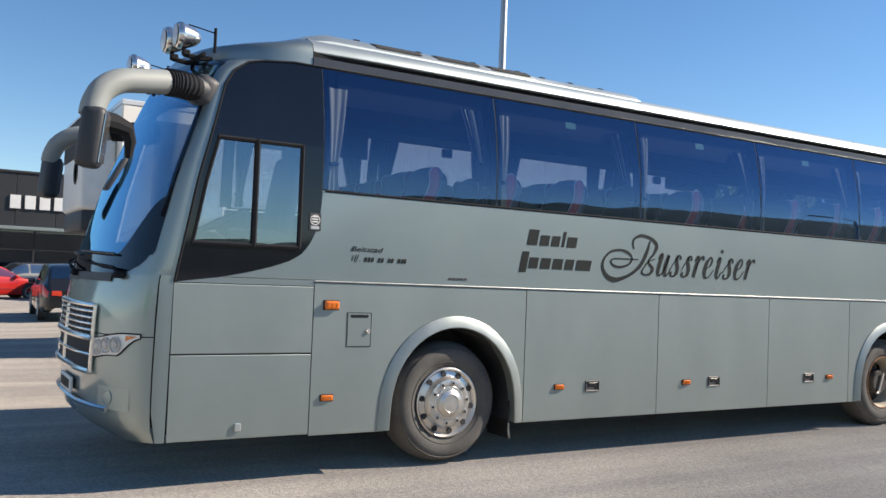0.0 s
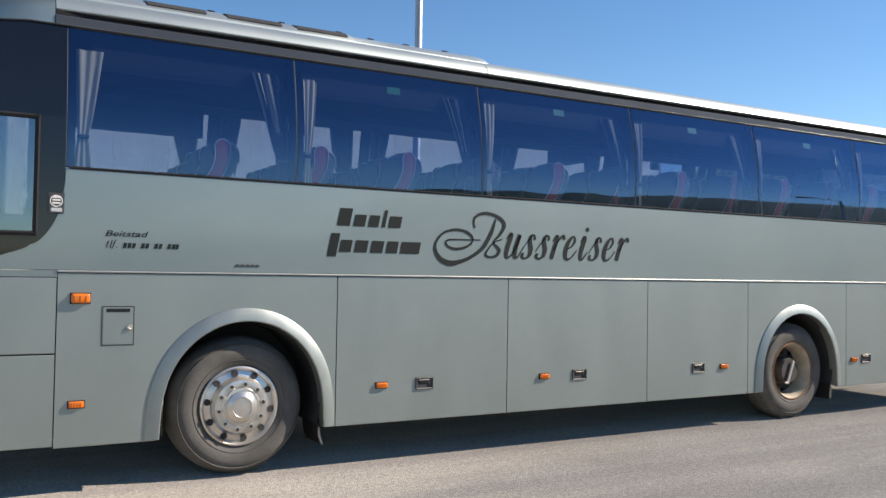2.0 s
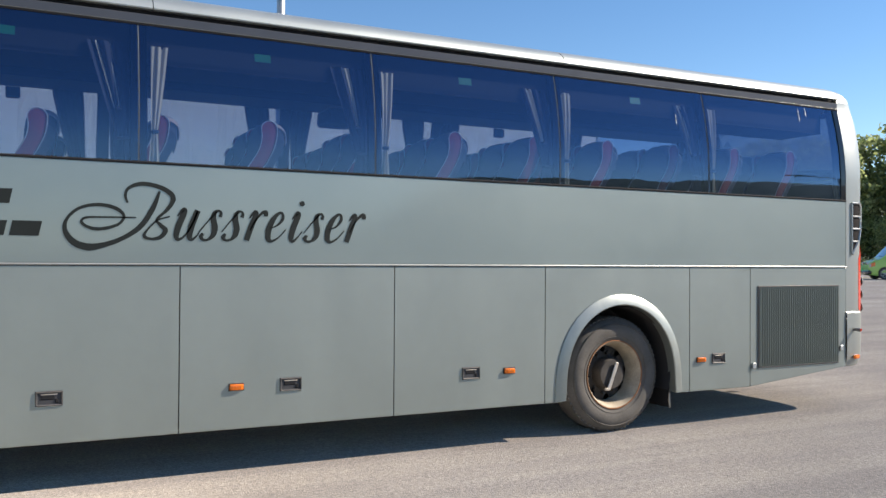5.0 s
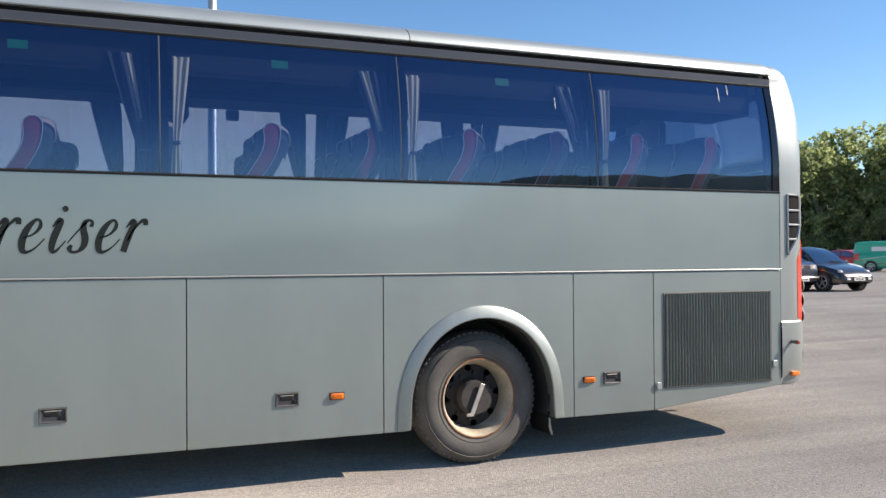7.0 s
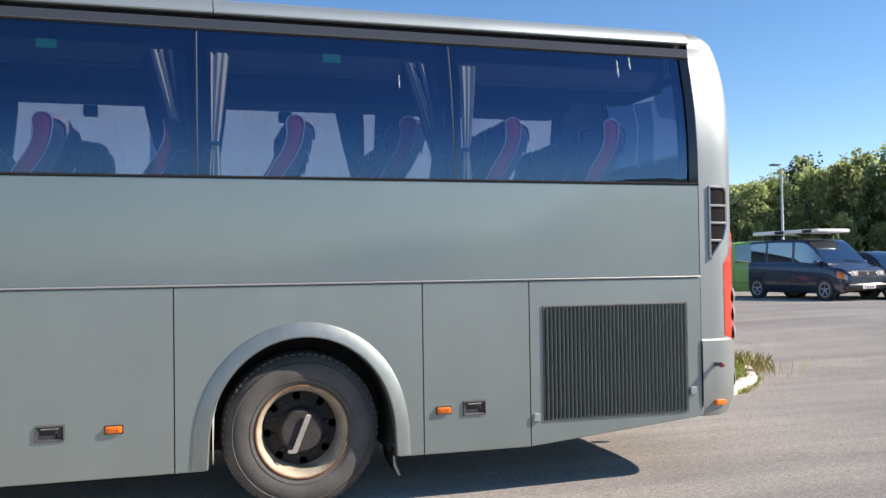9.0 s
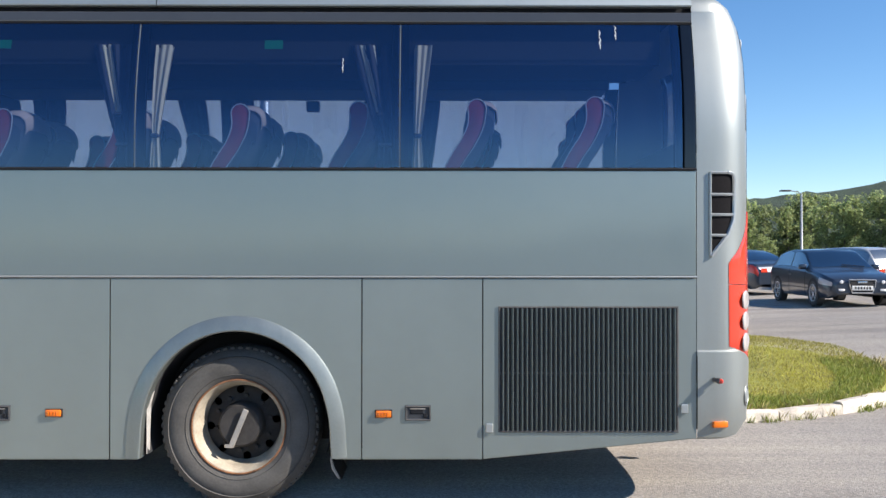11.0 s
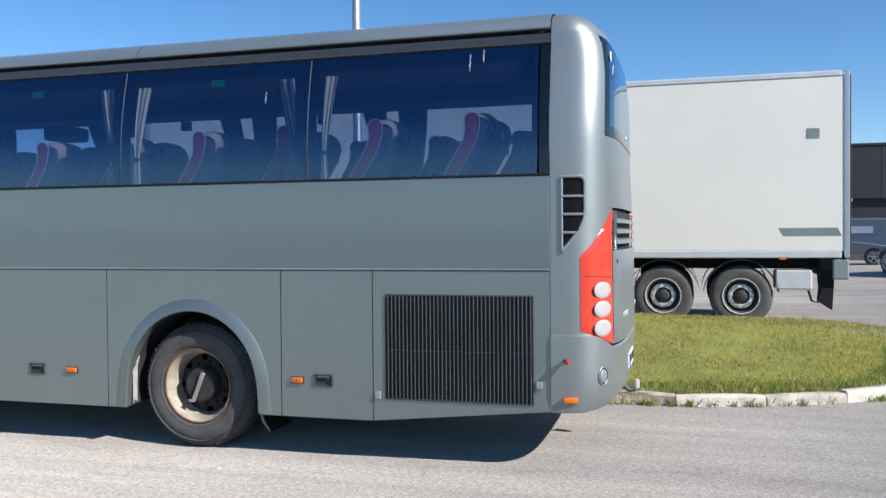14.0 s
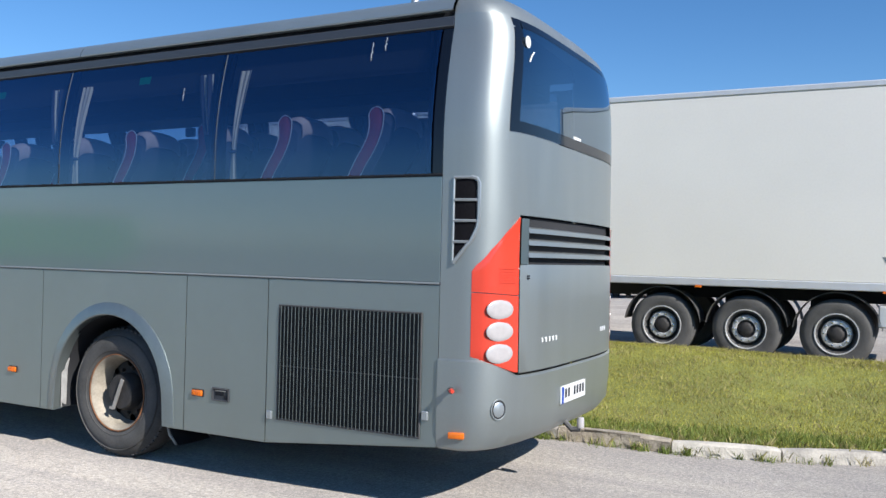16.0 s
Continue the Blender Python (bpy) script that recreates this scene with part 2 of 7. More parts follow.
    ln(stones.outputs["Distance"], bp.inputs["Height"]), ln(bp.outputs[0], b.inputs["Normal"])
    return m


ASPHALT = asphalt()
GRASSGROUND = surf("lawn soil and thatch", (0.21, 0.22, 0.05), 0.95, 0, 0.35, 0.8, 60, 0.5, depth=0.02)
BLADE_EDGE = foliage("greener grass blades", (0.20, 0.245, 0.05), 0.4, 1.5, 0.0, 0.35)
BLADE = foliage("grass blades", (0.39, 0.365, 0.07), 0.5, 0.9, 0.0, 0.35)
WEED = surf("dry weeds", (0.30, 0.26, 0.10), 0.8, 0, 0.4, 3, 30, 0, island=0.4)
KERB = surf("pale granite kerb", (0.46, 0.42, 0.355), 0.85, 0, 0.42, 7, 60, 0.8, rnd=0.45, depth=0.01)
KERB_OLD = surf("weathered brown kerb", (0.50, 0.425, 0.325), 0.9, 0, 0.4, 9, 50, 0.9, rnd=0.3, depth=0.012)
LEAF = foliage("birch leaves", (0.29, 0.345, 0.15), 0.42, 0.3, 0.3, 0.62)
LEAFDARK = foliage("spruce needles", (0.055, 0.08, 0.035), 0.4, 0.5, 0.2, 0.2)
BARK = surf("grey bark", (0.16, 0.14, 0.12), 0.9, 0, 0.4, 6, 40, 0.5)
HILLMAT = surf("wooded hillside", (0.035, 0.055, 0.03), 0.95, 0, 0.5, 0.05, 0.6, 0.8, depth=2.0)
MEADOW = surf("rough verge", (0.10, 0.12, 0.035), 0.95, 0, 0.4, 0.2, 4, 0.4, depth=0.1)
GALV = surf("galvanised steel", (0.42, 0.43, 0.44), 0.45, 0.7, 0.12, 6, 60, 0.05)
TRAILWHITE = surf("white trailer panel", (0.82, 0.78, 0.70), 0.38, 0, 0.05, 0.6, 30, 0.01, 0.2)
TRAILRAIL = surf("pale trailer rail", (0.66, 0.66, 0.66), 0.4, 0.3, 0.08, 5, 60, 0.03)
ALU = surf("brushed aluminium", (0.58, 0.58, 0.58), 0.35, 0.8, 0.1, 5, 80, 0.05)
GREYSTICK = surf("grey marking film", (0.21, 0.25, 0.25), 0.5, 0, 0.08)
CLAD = surf("charcoal cladding", (0.022, 0.024, 0.028), 0.55, 0, 0.12, 0.6, 12, 0.05, rnd=0.15)
SHOWGLASS = glass("showroom glass", (0.25, 0.28, 0.3), 0.07)
SIGNBLUE = surf("blue sign", (0.01, 0.06, 0.42), 0.4)


# ---- mesh helpers ----
def world_of(ob):
    m = ob.matrix_basis.copy()
    if ob.parent:
        m = world_of(ob.parent) @ ob.matrix_parent_inverse @ m
    return m


def part(name, bm, material, parent=None, label="", smooth=35, keep=False):
    """Links a bmesh as one mesh object under a thing or a part."""
    me = bpy.data.meshes.new(name)
    bmesh.ops.recalc_face_normals(bm, faces=bm.faces)
    bm.to_mesh(me)
    if not keep:
        bm.free()
    me.materials.append(material)
    if smooth:
        me.polygons.foreach_set("use_smooth", [True] * len(me.polygons))
        me.set_sharp_from_angle(angle=radians(smooth))
    ob = new(name, me)
    if parent:
        ob.parent = parent
        ob.matrix_parent_inverse = world_of(parent).inverted()
    if label:
        ob["label"] = label
    return ob


def thing(name, label, category, base=(0, 0, 0), group="", kind=""):
    ob = new(name)
    ob.empty_display_size = 0.2
    ob.matrix_basis = Matrix.Translation(base)
    return tagged(ob, label, category, group, kind)


def BM():
    return bmesh.new()


def box(bm, c, s, bevel=0.0, m=None, seg=1):
    """Box of size s round c, with bevelled edges."""
    t = bmesh.new()
    bmesh.ops.create_cube(t, size=1)
    bmesh.ops.scale(t, vec=s, verts=t.verts)
    if bevel:
        bmesh.ops.bevel(t, geom=t.edges[:], offset=bevel, segments=seg, affect="EDGES", profile=0.5)
    bmesh.ops.transform(t, matrix=Matrix.Translation(c) @ (m or Matrix()), verts=t.verts)
    join(bm, t)
    return bm


def join(bm, t):
    ids = [bm.verts.new(v.co) for v in t.verts]
    for i, v in enumerate(t.verts):
        v.index = i
    for f in t.faces:
        try:
            bm.faces.new([ids[v.index] for v in f.verts])
        except ValueError:
            pass
    t.free()


def ab(bm, a, b, bevel=0.0, seg=1):
    a, b = Vector(a), Vector(b)
    return box(bm, (a + b) / 2, b - a, bevel, None, seg)


def tube(bm, pts, radii, seg=10, caps=True):
    """Round bar along points."""
    pts = [Vector(p) for p in pts]
    if not hasattr(radii, "__len__"):
        radii = [radii] * len(pts)
    rings, ref = [], None
    for i, p in enumerate(pts):
        d = (pts[min(i + 1, len(pts) - 1)] - pts[max(i - 1, 0)]).normalized()
        if ref is None:
            ref = d.orthogonal().normalized()
        ref = (ref - d * ref.dot(d)).normalized()
        o = d.cross(ref)
        rings.append([bm.verts.new(p + radii[i] * (math.cos(a) * ref + math.sin(a) * o)) for a in (2 * math.pi * k / seg for k in range(seg))])
    for a, b in zip(rings, rings[1:]):
        for k in range(seg):
            bm.faces.new((a[k], a[(k + 1) % seg], b[(k + 1) % seg], b[k]))
    if caps:
        bm.faces.new(rings[0][::-1]), bm.faces.new(rings[-1])
    return bm


def lathe(bm, prof, c, axis="y", seg=48, closed=False, caps=True):
    """Turns a profile of (radius, offset) round an axis through c."""
    c = Vector(c)
    rings = []
    for r, h in prof:
        ring = []
        for k in range(seg):
            a = 2 * math.pi * k / seg
            u, w = r * math.cos(a), r * math.sin(a)
            v = {"y": (u, h, w), "x": (h, u, w), "z": (u, w, h)}[axis]
            ring.append(bm.verts.new(c + Vector(v)))
        rings.append(ring)
    pairs = list(zip(rings, rings[1:])) + ([(rings[-1], rings[0])] if closed else [])
    for a, b in pairs:
        for k in range(seg):
            bm.faces.new((a[k], a[(k + 1) % seg], b[(k + 1) % seg], b[k]))
    if not closed and caps:
        for ring in (rings[0], rings[-1]):
            if (ring[0].co - ring[seg // 2].co).length > 1e-4:
                bm.faces.new(ring)
    return bm


def sheet(bm, rows, back=None):
    """Quads over a grid of points; with back (a vector) a slab of that thickness."""
    g = [[bm.verts.new(p) for p in r] for r in rows]
    nr, nc = len(g), len(g[0])
    for i in range(nr - 1):
        for j in range(nc - 1):
            bm.faces.new((g[i][j], g[i][j + 1], g[i + 1][j + 1], g[i + 1][j]))
    if back is not None:
        back = Vector(back)
        h = [[bm.verts.new(v.co + back) for v in r] for r in g]
        for i in range(nr - 1):
            for j in range(nc - 1):
                bm.faces.new((h[i][j], h[i + 1][j], h[i + 1][j + 1], h[i][j + 1]))
        loop = [(0, j) for j in range(nc)] + [(i, nc - 1) for i in range(1, nr)] + [(nr - 1, j) for j in range(nc - 2, -1, -1)] + [(i, 0) for i in range(nr - 2, 0, -1)]
        for p, q in zip(loop, loop[1:] + loop[:1]):
            bm.faces.new((g[p[0]][p[1]], h[p[0]][p[1]], h[q[0]][q[1]], g[q[0]][q[1]]))
    return bm


def lerp_table(tab):
    xs, ys = [a for a, _ in tab], [b for _, b in tab]
    return lambda v: float(np.interp(v, xs, ys))


def span(a, b, n):
    return [a + (b - a) * k / n for k in range(n + 1)]


def spline(pts, n=8):
    """Smooth points through pts."""
    pts = [Vector(p) for p in pts]
    out = []
    for i in range(len(pts) - 1):
        p0, p1, p2, p3 = pts[max(i - 1, 0)], pts[i], pts[i + 1], pts[min(i + 2, len(pts) - 1)]
        for k in range(n):
            t = k / n
            out.append(0.5 * (2 * p1 + (p2 - p0) * t + (2 * p0 - 5 * p1 + 4 * p2 - p3) * t * t + (3 * p1 - p0 - 3 * p2 + p3) * t ** 3))
    return out + [pts[-1]]


def stroke(bm, pts, widths, place, n=8):
    """Flat ribbon with changing width in a plane; place(u, v) gives the 3D point."""
    p = [Vector((*q, 0)) for q in pts]
    c = spline(p, n)
    rows = []
    for i, q in enumerate(c):
        d = (c[min(i + 1, len(c) - 1)] - c[max(i - 1, 0)]).normalized()
        o = Vector((-d.y, d.x, 0))
        w = float(np.interp(i / (len(c) - 1), [k / (len(widths) - 1) for k in range(len(widths))], widths)) / 2
        rows.append([place(*(q + o * w).xy), place(*(q - o * w).xy)])
    return sheet(bm, rows)


def text_mesh(body, size, shear=0.0, offset=0.0, extrude=0.0):
    cu = bpy.data.curves.new("lettering", "FONT")
    cu.body, cu.size, cu.shear, cu.offset, cu.extrude = body, size, shear, offset, extrude
    cu.resolution_u = 4
    ob = bpy.data.objects.new("lettering", cu)
    scene.collection.objects.link(ob)
    dg = bpy.context.evaluated_depsgraph_get()
    me = bpy.data.meshes.new_from_object(ob.evaluated_get(dg))
    t = bmesh.new()
    t.from_mesh(me)
    bpy.data.objects.remove(ob), bpy.data.curves.remove(cu), bpy.data.meshes.remove(me)
    return t


# ---- ground ----
def ease(v, a, b):
    u = max(0.0, min(1.0, (v - a) / (b - a)))
    return u * u * (3 - 2 * u)


def lie(x, y):
    """Height of the yard, which rises a little behind the coach."""
    return ease(y, 4, 9) * (0.2 * ease(x, 0, 8) + 0.25 * ease(x, 14, 24) + 0.2 * ease(x, 30, 60))


g = BM()
gx = [-2500, -600, -150, -60, -30, -15, -8] + span(-4, 70, 37) + [85, 110, 200, 600, 2500]
gy = [-2500, -600, -150, -60, -30, -15, -8, -3, 1] + span(3, 12, 12) + [16, 22, 30, 45, 70, 120, 300, 900, 2500]
sheet(g, [[(x, y, lie(x, y)) for x in gx] for y in gy])
ground = tagged(part("ground", g, ASPHALT), "grey worn asphalt yard with fine pale aggregate", "asphalt", kind="structure")

# ---- coach ----
W = 2.55
MID = W / 2
ROOF_TAB = [(0.115, 3.14), (0.118, 3.25), (0.132, 3.29), (0.16, 3.325), (0.21, 3.36), (0.31, 3.395), (0.55, 3.425), (0.9, 3.443), (MID, 3.45)]
ROOF = lerp_table(ROOF_TAB)
ROOF_Y = lerp_table([(z, min(y, MID - 0.01)) for y, z in ROOF_TAB])


def side_y(z):
    if z > 3.14:
        return ROOF_Y(z)
    return 0.115 * (max(0.0, z - 2.40) / 0.74) ** 1.7


nose_x = lerp_table([(0.28, 1.18), (0.36, 1.04), (0.5, 0.99), (0.8, 0.985), (1.2, 1.0), (1.45, 1.045), (1.62, 1.09), (2.2, 1.27), (2.9, 1.55), (3.14, 1.645), (3.22, 1.665), (3.26, 1.71), (3.29, 1.84), (3.32, 2.03), (3.36, 2.22), (3.41, 2.38), (3.45, 2.5)])
corner_x = lerp_table([(0.28, 1.47), (1.42, 1.48), (2.2, 1.62), (2.7, 1.745), (2.88, 1.79), (3.0, 1.86), (3.08, 1.97), (3.115, 2.11), (3.13, 2.32), (3.14, 2.495), (3.45, 2.5)])
tail_x = lerp_table([(0.39, 13.45), (0.5, 13.52), (0.9, 13.54), (1.9, 13.53), (2.4, 13.51), (2.9, 13.50), (3.14, 13.475), (3.27, 13.42), (3.37, 13.32), (3.42, 13.21), (3.45, 13.08)])
tail_p = lambda z: 3.6 + 0.9 * ease(z, 1.5, 3.1) - 0.9 * ease(z, 3.0, 3.45)
SEAM = 13.05


def nose(s, z, out=0.0):
    """Front skin: s from -1 (door side) to 1 (driver side)."""
    a = min(1.0, abs(s))
    x = corner_x(z) - (corner_x(z) - nose_x(z) + out) * (1 - a ** 2.5) ** 0.4
    y = MID - s * (MID - side_y(z) + out)
    return Vector((x, y, z))


def tail(s, z, out=0.0):
    a = min(1.0, abs(s))
    x = SEAM + (tail_x(z) - SEAM + out) * (1 - a ** tail_p(z)) ** (1 / tail_p(z))
    y = MID - s * (MID - side_y(z) + out)
    return Vector((x, y, z))


def tail_s(x, z):
    """The s at which the tail skin reaches x."""
    k = min(1.0, (x - SEAM) / (tail_x(z) - SEAM))
    return (1 - k ** tail_p(z)) ** (1 / tail_p(z))


def skin(x, z, out=0.0, far=False):
    y = side_y(z) - out
    return Vector((x, W - y if far else y, z))


def arc_s(a, b, n):
    """Values of s crowded towards the corners."""
    f = lambda s: math.copysign(1 - (1 - abs(s)) ** 0.5, s) if abs(s) < 1 else s
    g_ = lambda u: math.copysign(1 - (1 - abs(u)) ** 2, u)
    return [g_(u) for u in span(f(a), f(b), n)]


bus = thing("coach_bus", "long grey-green metallic touring coach parked on asphalt with black tinted windows", "coach", (7.2, MID, 0))


def side_rows(name, xl, xr, zs, nx, mat, out=0.0, thick=0.02, label="", far=False, parent=None):
    """A side panel between two edges given as functions of height."""
    bm = BM()
    e = 0.004
    zz = [zs[0], zs[0] + e] + list(zs[1:-1]) + [zs[-1] - e, zs[-1]]
    rows = []
    for i, z in enumerate(zz):
        a, b = xl(z), xr(z)
        xs = [a, a + e] + [a + (b - a) * k / nx for k in range(1, nx)] + [b - e, b]
        rim = i in (0, len(zz) - 1)
        rows.append([skin(x, z, out - (e * 0.6 if rim or j in (0, len(xs) - 1) else 0), far) for j, x in enumerate(xs)])
    sheet(bm, rows, (0, -thick if far else thick, 0) if thick else None)
    return part(name, bm, mat, parent or bus, label, 15)


def const(v):
    return lambda z: v


def arch(cx, r_x, top, x, spring=0.48):
    u = (x - cx) / r_x
    return None if abs(u) >= 1 else spring + (top - spring) * math.sqrt(1 - u * u)


GAP = 0.004
BASE = lerp_table([(1.4, 0.285), (1.9, 0.272), (11.64, 0.270), (13.05, 0.405)])
ARCHES = ((3.845, 3.83), (10.06, 10.055))
# lower side panels, with the arches cut out
seams = [1.48, 2.545, 4.568, 6.185, 7.825, 9.24, 10.872, 11.657, 13.05]
for a, b in zip(seams, seams[1:]):
    lo_hi = [(0.285, 0.895), (0.905, 1.41)] if a == 1.48 else [(None, 1.445)]
    hole = next((c for c, _ in ARCHES if a < c < b), None)
    for zl, zh in lo_hi:
        bm = BM()
        xs = [a + GAP, a + 2 * GAP] + span(a + GAP, b - GAP, 44 if hole else 10)[1:-1] + [b - 2 * GAP, b - GAP]
        if hole:
            xs = sorted(set(xs) | {hole - 0.64, hole - 0.6399, hole + 0.64, hole + 0.6399} | {hole + 0.64 * math.cos(math.pi * k / 36) for k in range(1, 36)})
        cols = []
        for x in xs:
            z0 = BASE(x) if zl is None else max(zl, BASE(x))
            if hole:
                q = arch(hole, 0.64, 1.15, x)
                z0 = max(z0, q) if q else z0
            cols.append([skin(x, z, -0.0025 if k in (0, 5) else 0) for k, z in enumerate([z0, z0 + 0.005, *span(z0 + 0.005, zh - 0.005, 3)[1:-1], zh - 0.005, zh])])
        sheet(bm, cols, (0, 0.018, 0))
        part("skirt_panel", bm, PAINT_LOW, bus, "smooth grey-green metallic flap panel", 12)
SWOOP = lerp_table([(1.41, 1.482), (1.42, 1.50), (1.46, 1.80), (1.50, 2.0), (1.55, 2.19), (1.60, 2.33), (1.66, 2.43), (1.74, 2.49), (1.85, 2.538), (2.0, 2.568), (2.145, 2.575)])
# waist panel under the windows
side_rows("waist_panel", lambda z: SWOOP(z) + 0.003, const(SEAM - GAP), [1.462, 1.48, 1.52, 1.56, 1.6, 1.65, 1.7, 1.76, 1.85, 1.95, 2.05, 2.148], 30, PAINT, label="plain grey-green metallic waist panel with dark lettering")
bm = BM()
sheet(bm, [[skin(SWOOP(z) + 0.003, z) for z in (1.416, 1.43, 1.46)], [skin(2.1, z) for z in (1.416, 1.43, 1.46)], [skin(2.545, z) for z in (1.416, 1.43, 1.46)]], (0, 0.015, 0))
part("cab_sill", bm, PAINT, bus)
# ledge over the lower panels, its catch of sun painted as a pale strip
bm = BM()
sheet(bm, [[skin(x, 1.448, 0), skin(x, 1.450, 0.009), skin(x, 1.456, 0.011), skin(x, 1.461, 0.009), skin(x, 1.462, 0)] for x in span(2.545, SEAM, 20)])
part("waist_ledge", bm, SUNEDGE, bus, "thin ledge line, sun on its edge put in the colour")

# cab glazing
CAB_Z = [1.42, 1.44, 1.46, 1.5, 1.55, 1.6, 1.66, 1.74, 1.85, 2.0, 2.145, 2.3, 2.5, 2.7, 2.88, 2.95, 3.0, 3.05, 3.08, 3.11, 3.135]
cab_x1 = lambda z: SWOOP(z) if z < 2.145 else 2.575
WX0, WX1, WZ0, WZ1 = 1.56, 2.40, 1.69, 2.49


def cab_left(z):
    return max(corner_x(z) + 0.012, 1.49)


bm = BM()
sheet(bm, [[skin(a + (b - a) * k / 8, z, 0.002) for k in range(9)] for z in CAB_Z if z <= WZ0 + 0.001 for a, b in [(cab_left(z), max(cab_x1(z), cab_left(z) + 0.003))]] + [[skin(cab_left(WZ0) + (cab_x1(WZ0) - cab_left(WZ0)) * k / 8, WZ0, 0.002) for k in range(9)]], (0, 0.01, 0))
part("cab_lower_glass", bm, BLACKGLASS, bus, "black enamelled glass panel")
bm = BM()
zu = [WZ1] + [z for z in CAB_Z if z > WZ1]
sheet(bm, [[skin(cab_left(z) + (2.575 - cab_left(z)) * k / 12, z, 0.002) for k in range(13)] for z in zu], (0, 0.01, 0))
part("cab_upper_glass", bm, BLACKGLASS, bus, "black enamelled glass panel")
bm = BM()
zm = [WZ0] + [z for z in CAB_Z if WZ0 < z < WZ1] + [WZ1]
sheet(bm, [[skin(WX1 + (cab_x1(z) - WX1) * k / 3, z, 0.002) for k in range(4)] for z in zm], (0, 0.01, 0))
part("cab_rear_glass", bm, BLACKGLASS, bus, "black enamelled glass panel")
win_l = lambda z: cab_left(z) + 0.055
bm = BM()
sheet(bm, [[skin(cab_left(z) + (win_l(z) - cab_left(z)) * k / 2, z, 0.002) for k in range(3)] for z in zm], (0, 0.01, 0))
part("cab_pillar_glass", bm, BLACKGLASS, bus)
slider = part("sliding_window", sheet(BM(), [[skin(win_l(z) + (2.03 - win_l(z)) * k / 2, z, -0.006) for k in range(3)] for z in zm]), CABPANE, bus, "clear sliding cab window")
part("pane", sheet(BM(), [[skin(2.06 + 0.33 * k / 2, z, 0.0) for k in range(3)] for z in zm]), CABPANE, slider)
bm = BM()
for za in (WZ0 + 0.012, WZ1 - 0.012):
    tube(bm, [skin(x, za, 0.004) for x in span(win_l(za) - 0.01, 2.41, 8)], 0.017, 6)
tube(bm, [skin(win_l(z), z, 0.004) for z in zm], 0.014, 6)
tube(bm, [skin(2.045, z, 0.004) for z in zm], 0.022, 6)
tube(bm, [skin(2.40, z, 0.004) for z in zm], 0.017, 6)
part("window_frame", bm, RUBBER, slider, "black rubber window frame")
bm = BM()
tube(bm, [skin(cab_left(z) - 0.006, z, 0.004) for z in CAB_Z if z < 3.13] + [skin(x, 3.14, 0.004) for x in span(2.34, 2.6, 4)], 0.009, 6)
part("cab_seal", bm, RUBBER, bus)
bm = BM()
ab(bm, (2.475, -0.006, 1.84), (2.575, 0.0, 1.98), 0.004)
st = part("sticker", bm, PLASTIC, bus, "small black and grey award sticker with unreadable text")
bm = BM()
for k, z in enumerate((1.945, 1.925, 1.905)):
    ab(bm, (2.50, -0.0085, z), (2.55, -0.0065, z + 0.011), 0.001)
part("text_bar", bm, WHITE, st)
part("text_bar", ab(BM(), (2.492, -0.0085, 1.853), (2.56, -0.0065, 1.878), 0.001), DROPPING, st)
bm = BM()
lathe(bm, [(0.034, -0.0015), (0.040, -0.0015), (0.040, 0.001), (0.034, 0.001)], (2.525, -0.007, 1.925), "y", 20, True)
part("ring", bm, WHITE, st)

# passenger windows
POSTS = [2.575, 4.21, 5.90, 7.655, 9.392, 11.115, 12.965]
PZ = [2.162, 2.3, 2.45, 2.6, 2.75, 2.9, 3.02, 3.132]
for far in (False, True):
    for a, b in zip(POSTS, POSTS[1:]):
        side_rows("side_window" if not far else "offside_window", const(a + 0.006), const(b - 0.006), PZ, 6, PANE, 0.0, 0.0, "dark blue tinted coach side window", far)
    for x in POSTS:
        w = 0.054
        part("window_post", sheet(BM(), [[skin(x + 0.004 - w, z, -0.016, far), skin(x + 0.004 + w, z, -0.016, far)] for z in PZ], (0, 0.04 * (-1 if far else 1), 0)), FRIT, bus, "black window pillar behind the glass")
    if not far:
        for x in POSTS[:-1]:
            part("glazing_joint", tube(BM(), [skin(x, z, -0.006) for z in PZ], 0.0048, 6), JOINT, bus, "thin pale seam on the window pillar")
    bm = BM()
    for z in (2.155, 3.137):
        tube(bm, [skin(x, z, -0.002, far) for x in span(2.6, SEAM, 12)], 0.010, 6)
    part("window_gasket", bm, RUBBER, bus, "black rubber window gasket")
side_rows("window_end", const(12.972), const(SEAM - GAP), PZ, 2, BLACKGLASS, 0.0, 0.01, "black enamelled glass end strip")
side_rows("offside_end", const(12.972), const(SEAM - GAP), PZ, 2, BLACKGLASS, 0.0, 0.01, far=True)
side_rows("offside_door", const(1.5), const(2.56), [0.27, 0.9, 1.45], 6, PAINT_LOW, far=True)
side_rows("offside_wall", const(2.575), const(SEAM - GAP), [0.27, 0.9, 1.45, 2.05, 2.135], 20, PAINT_LOW, far=True, label="grey-green metallic side wall")
side_rows("door_glass", lambda z: corner_x(z) + 0.02, const(2.56), [1.5, 1.8, 2.2, 2.5, 2.8, 2.95], 4, CABPANE, 0.0, 0.0, "clear door glass", True)

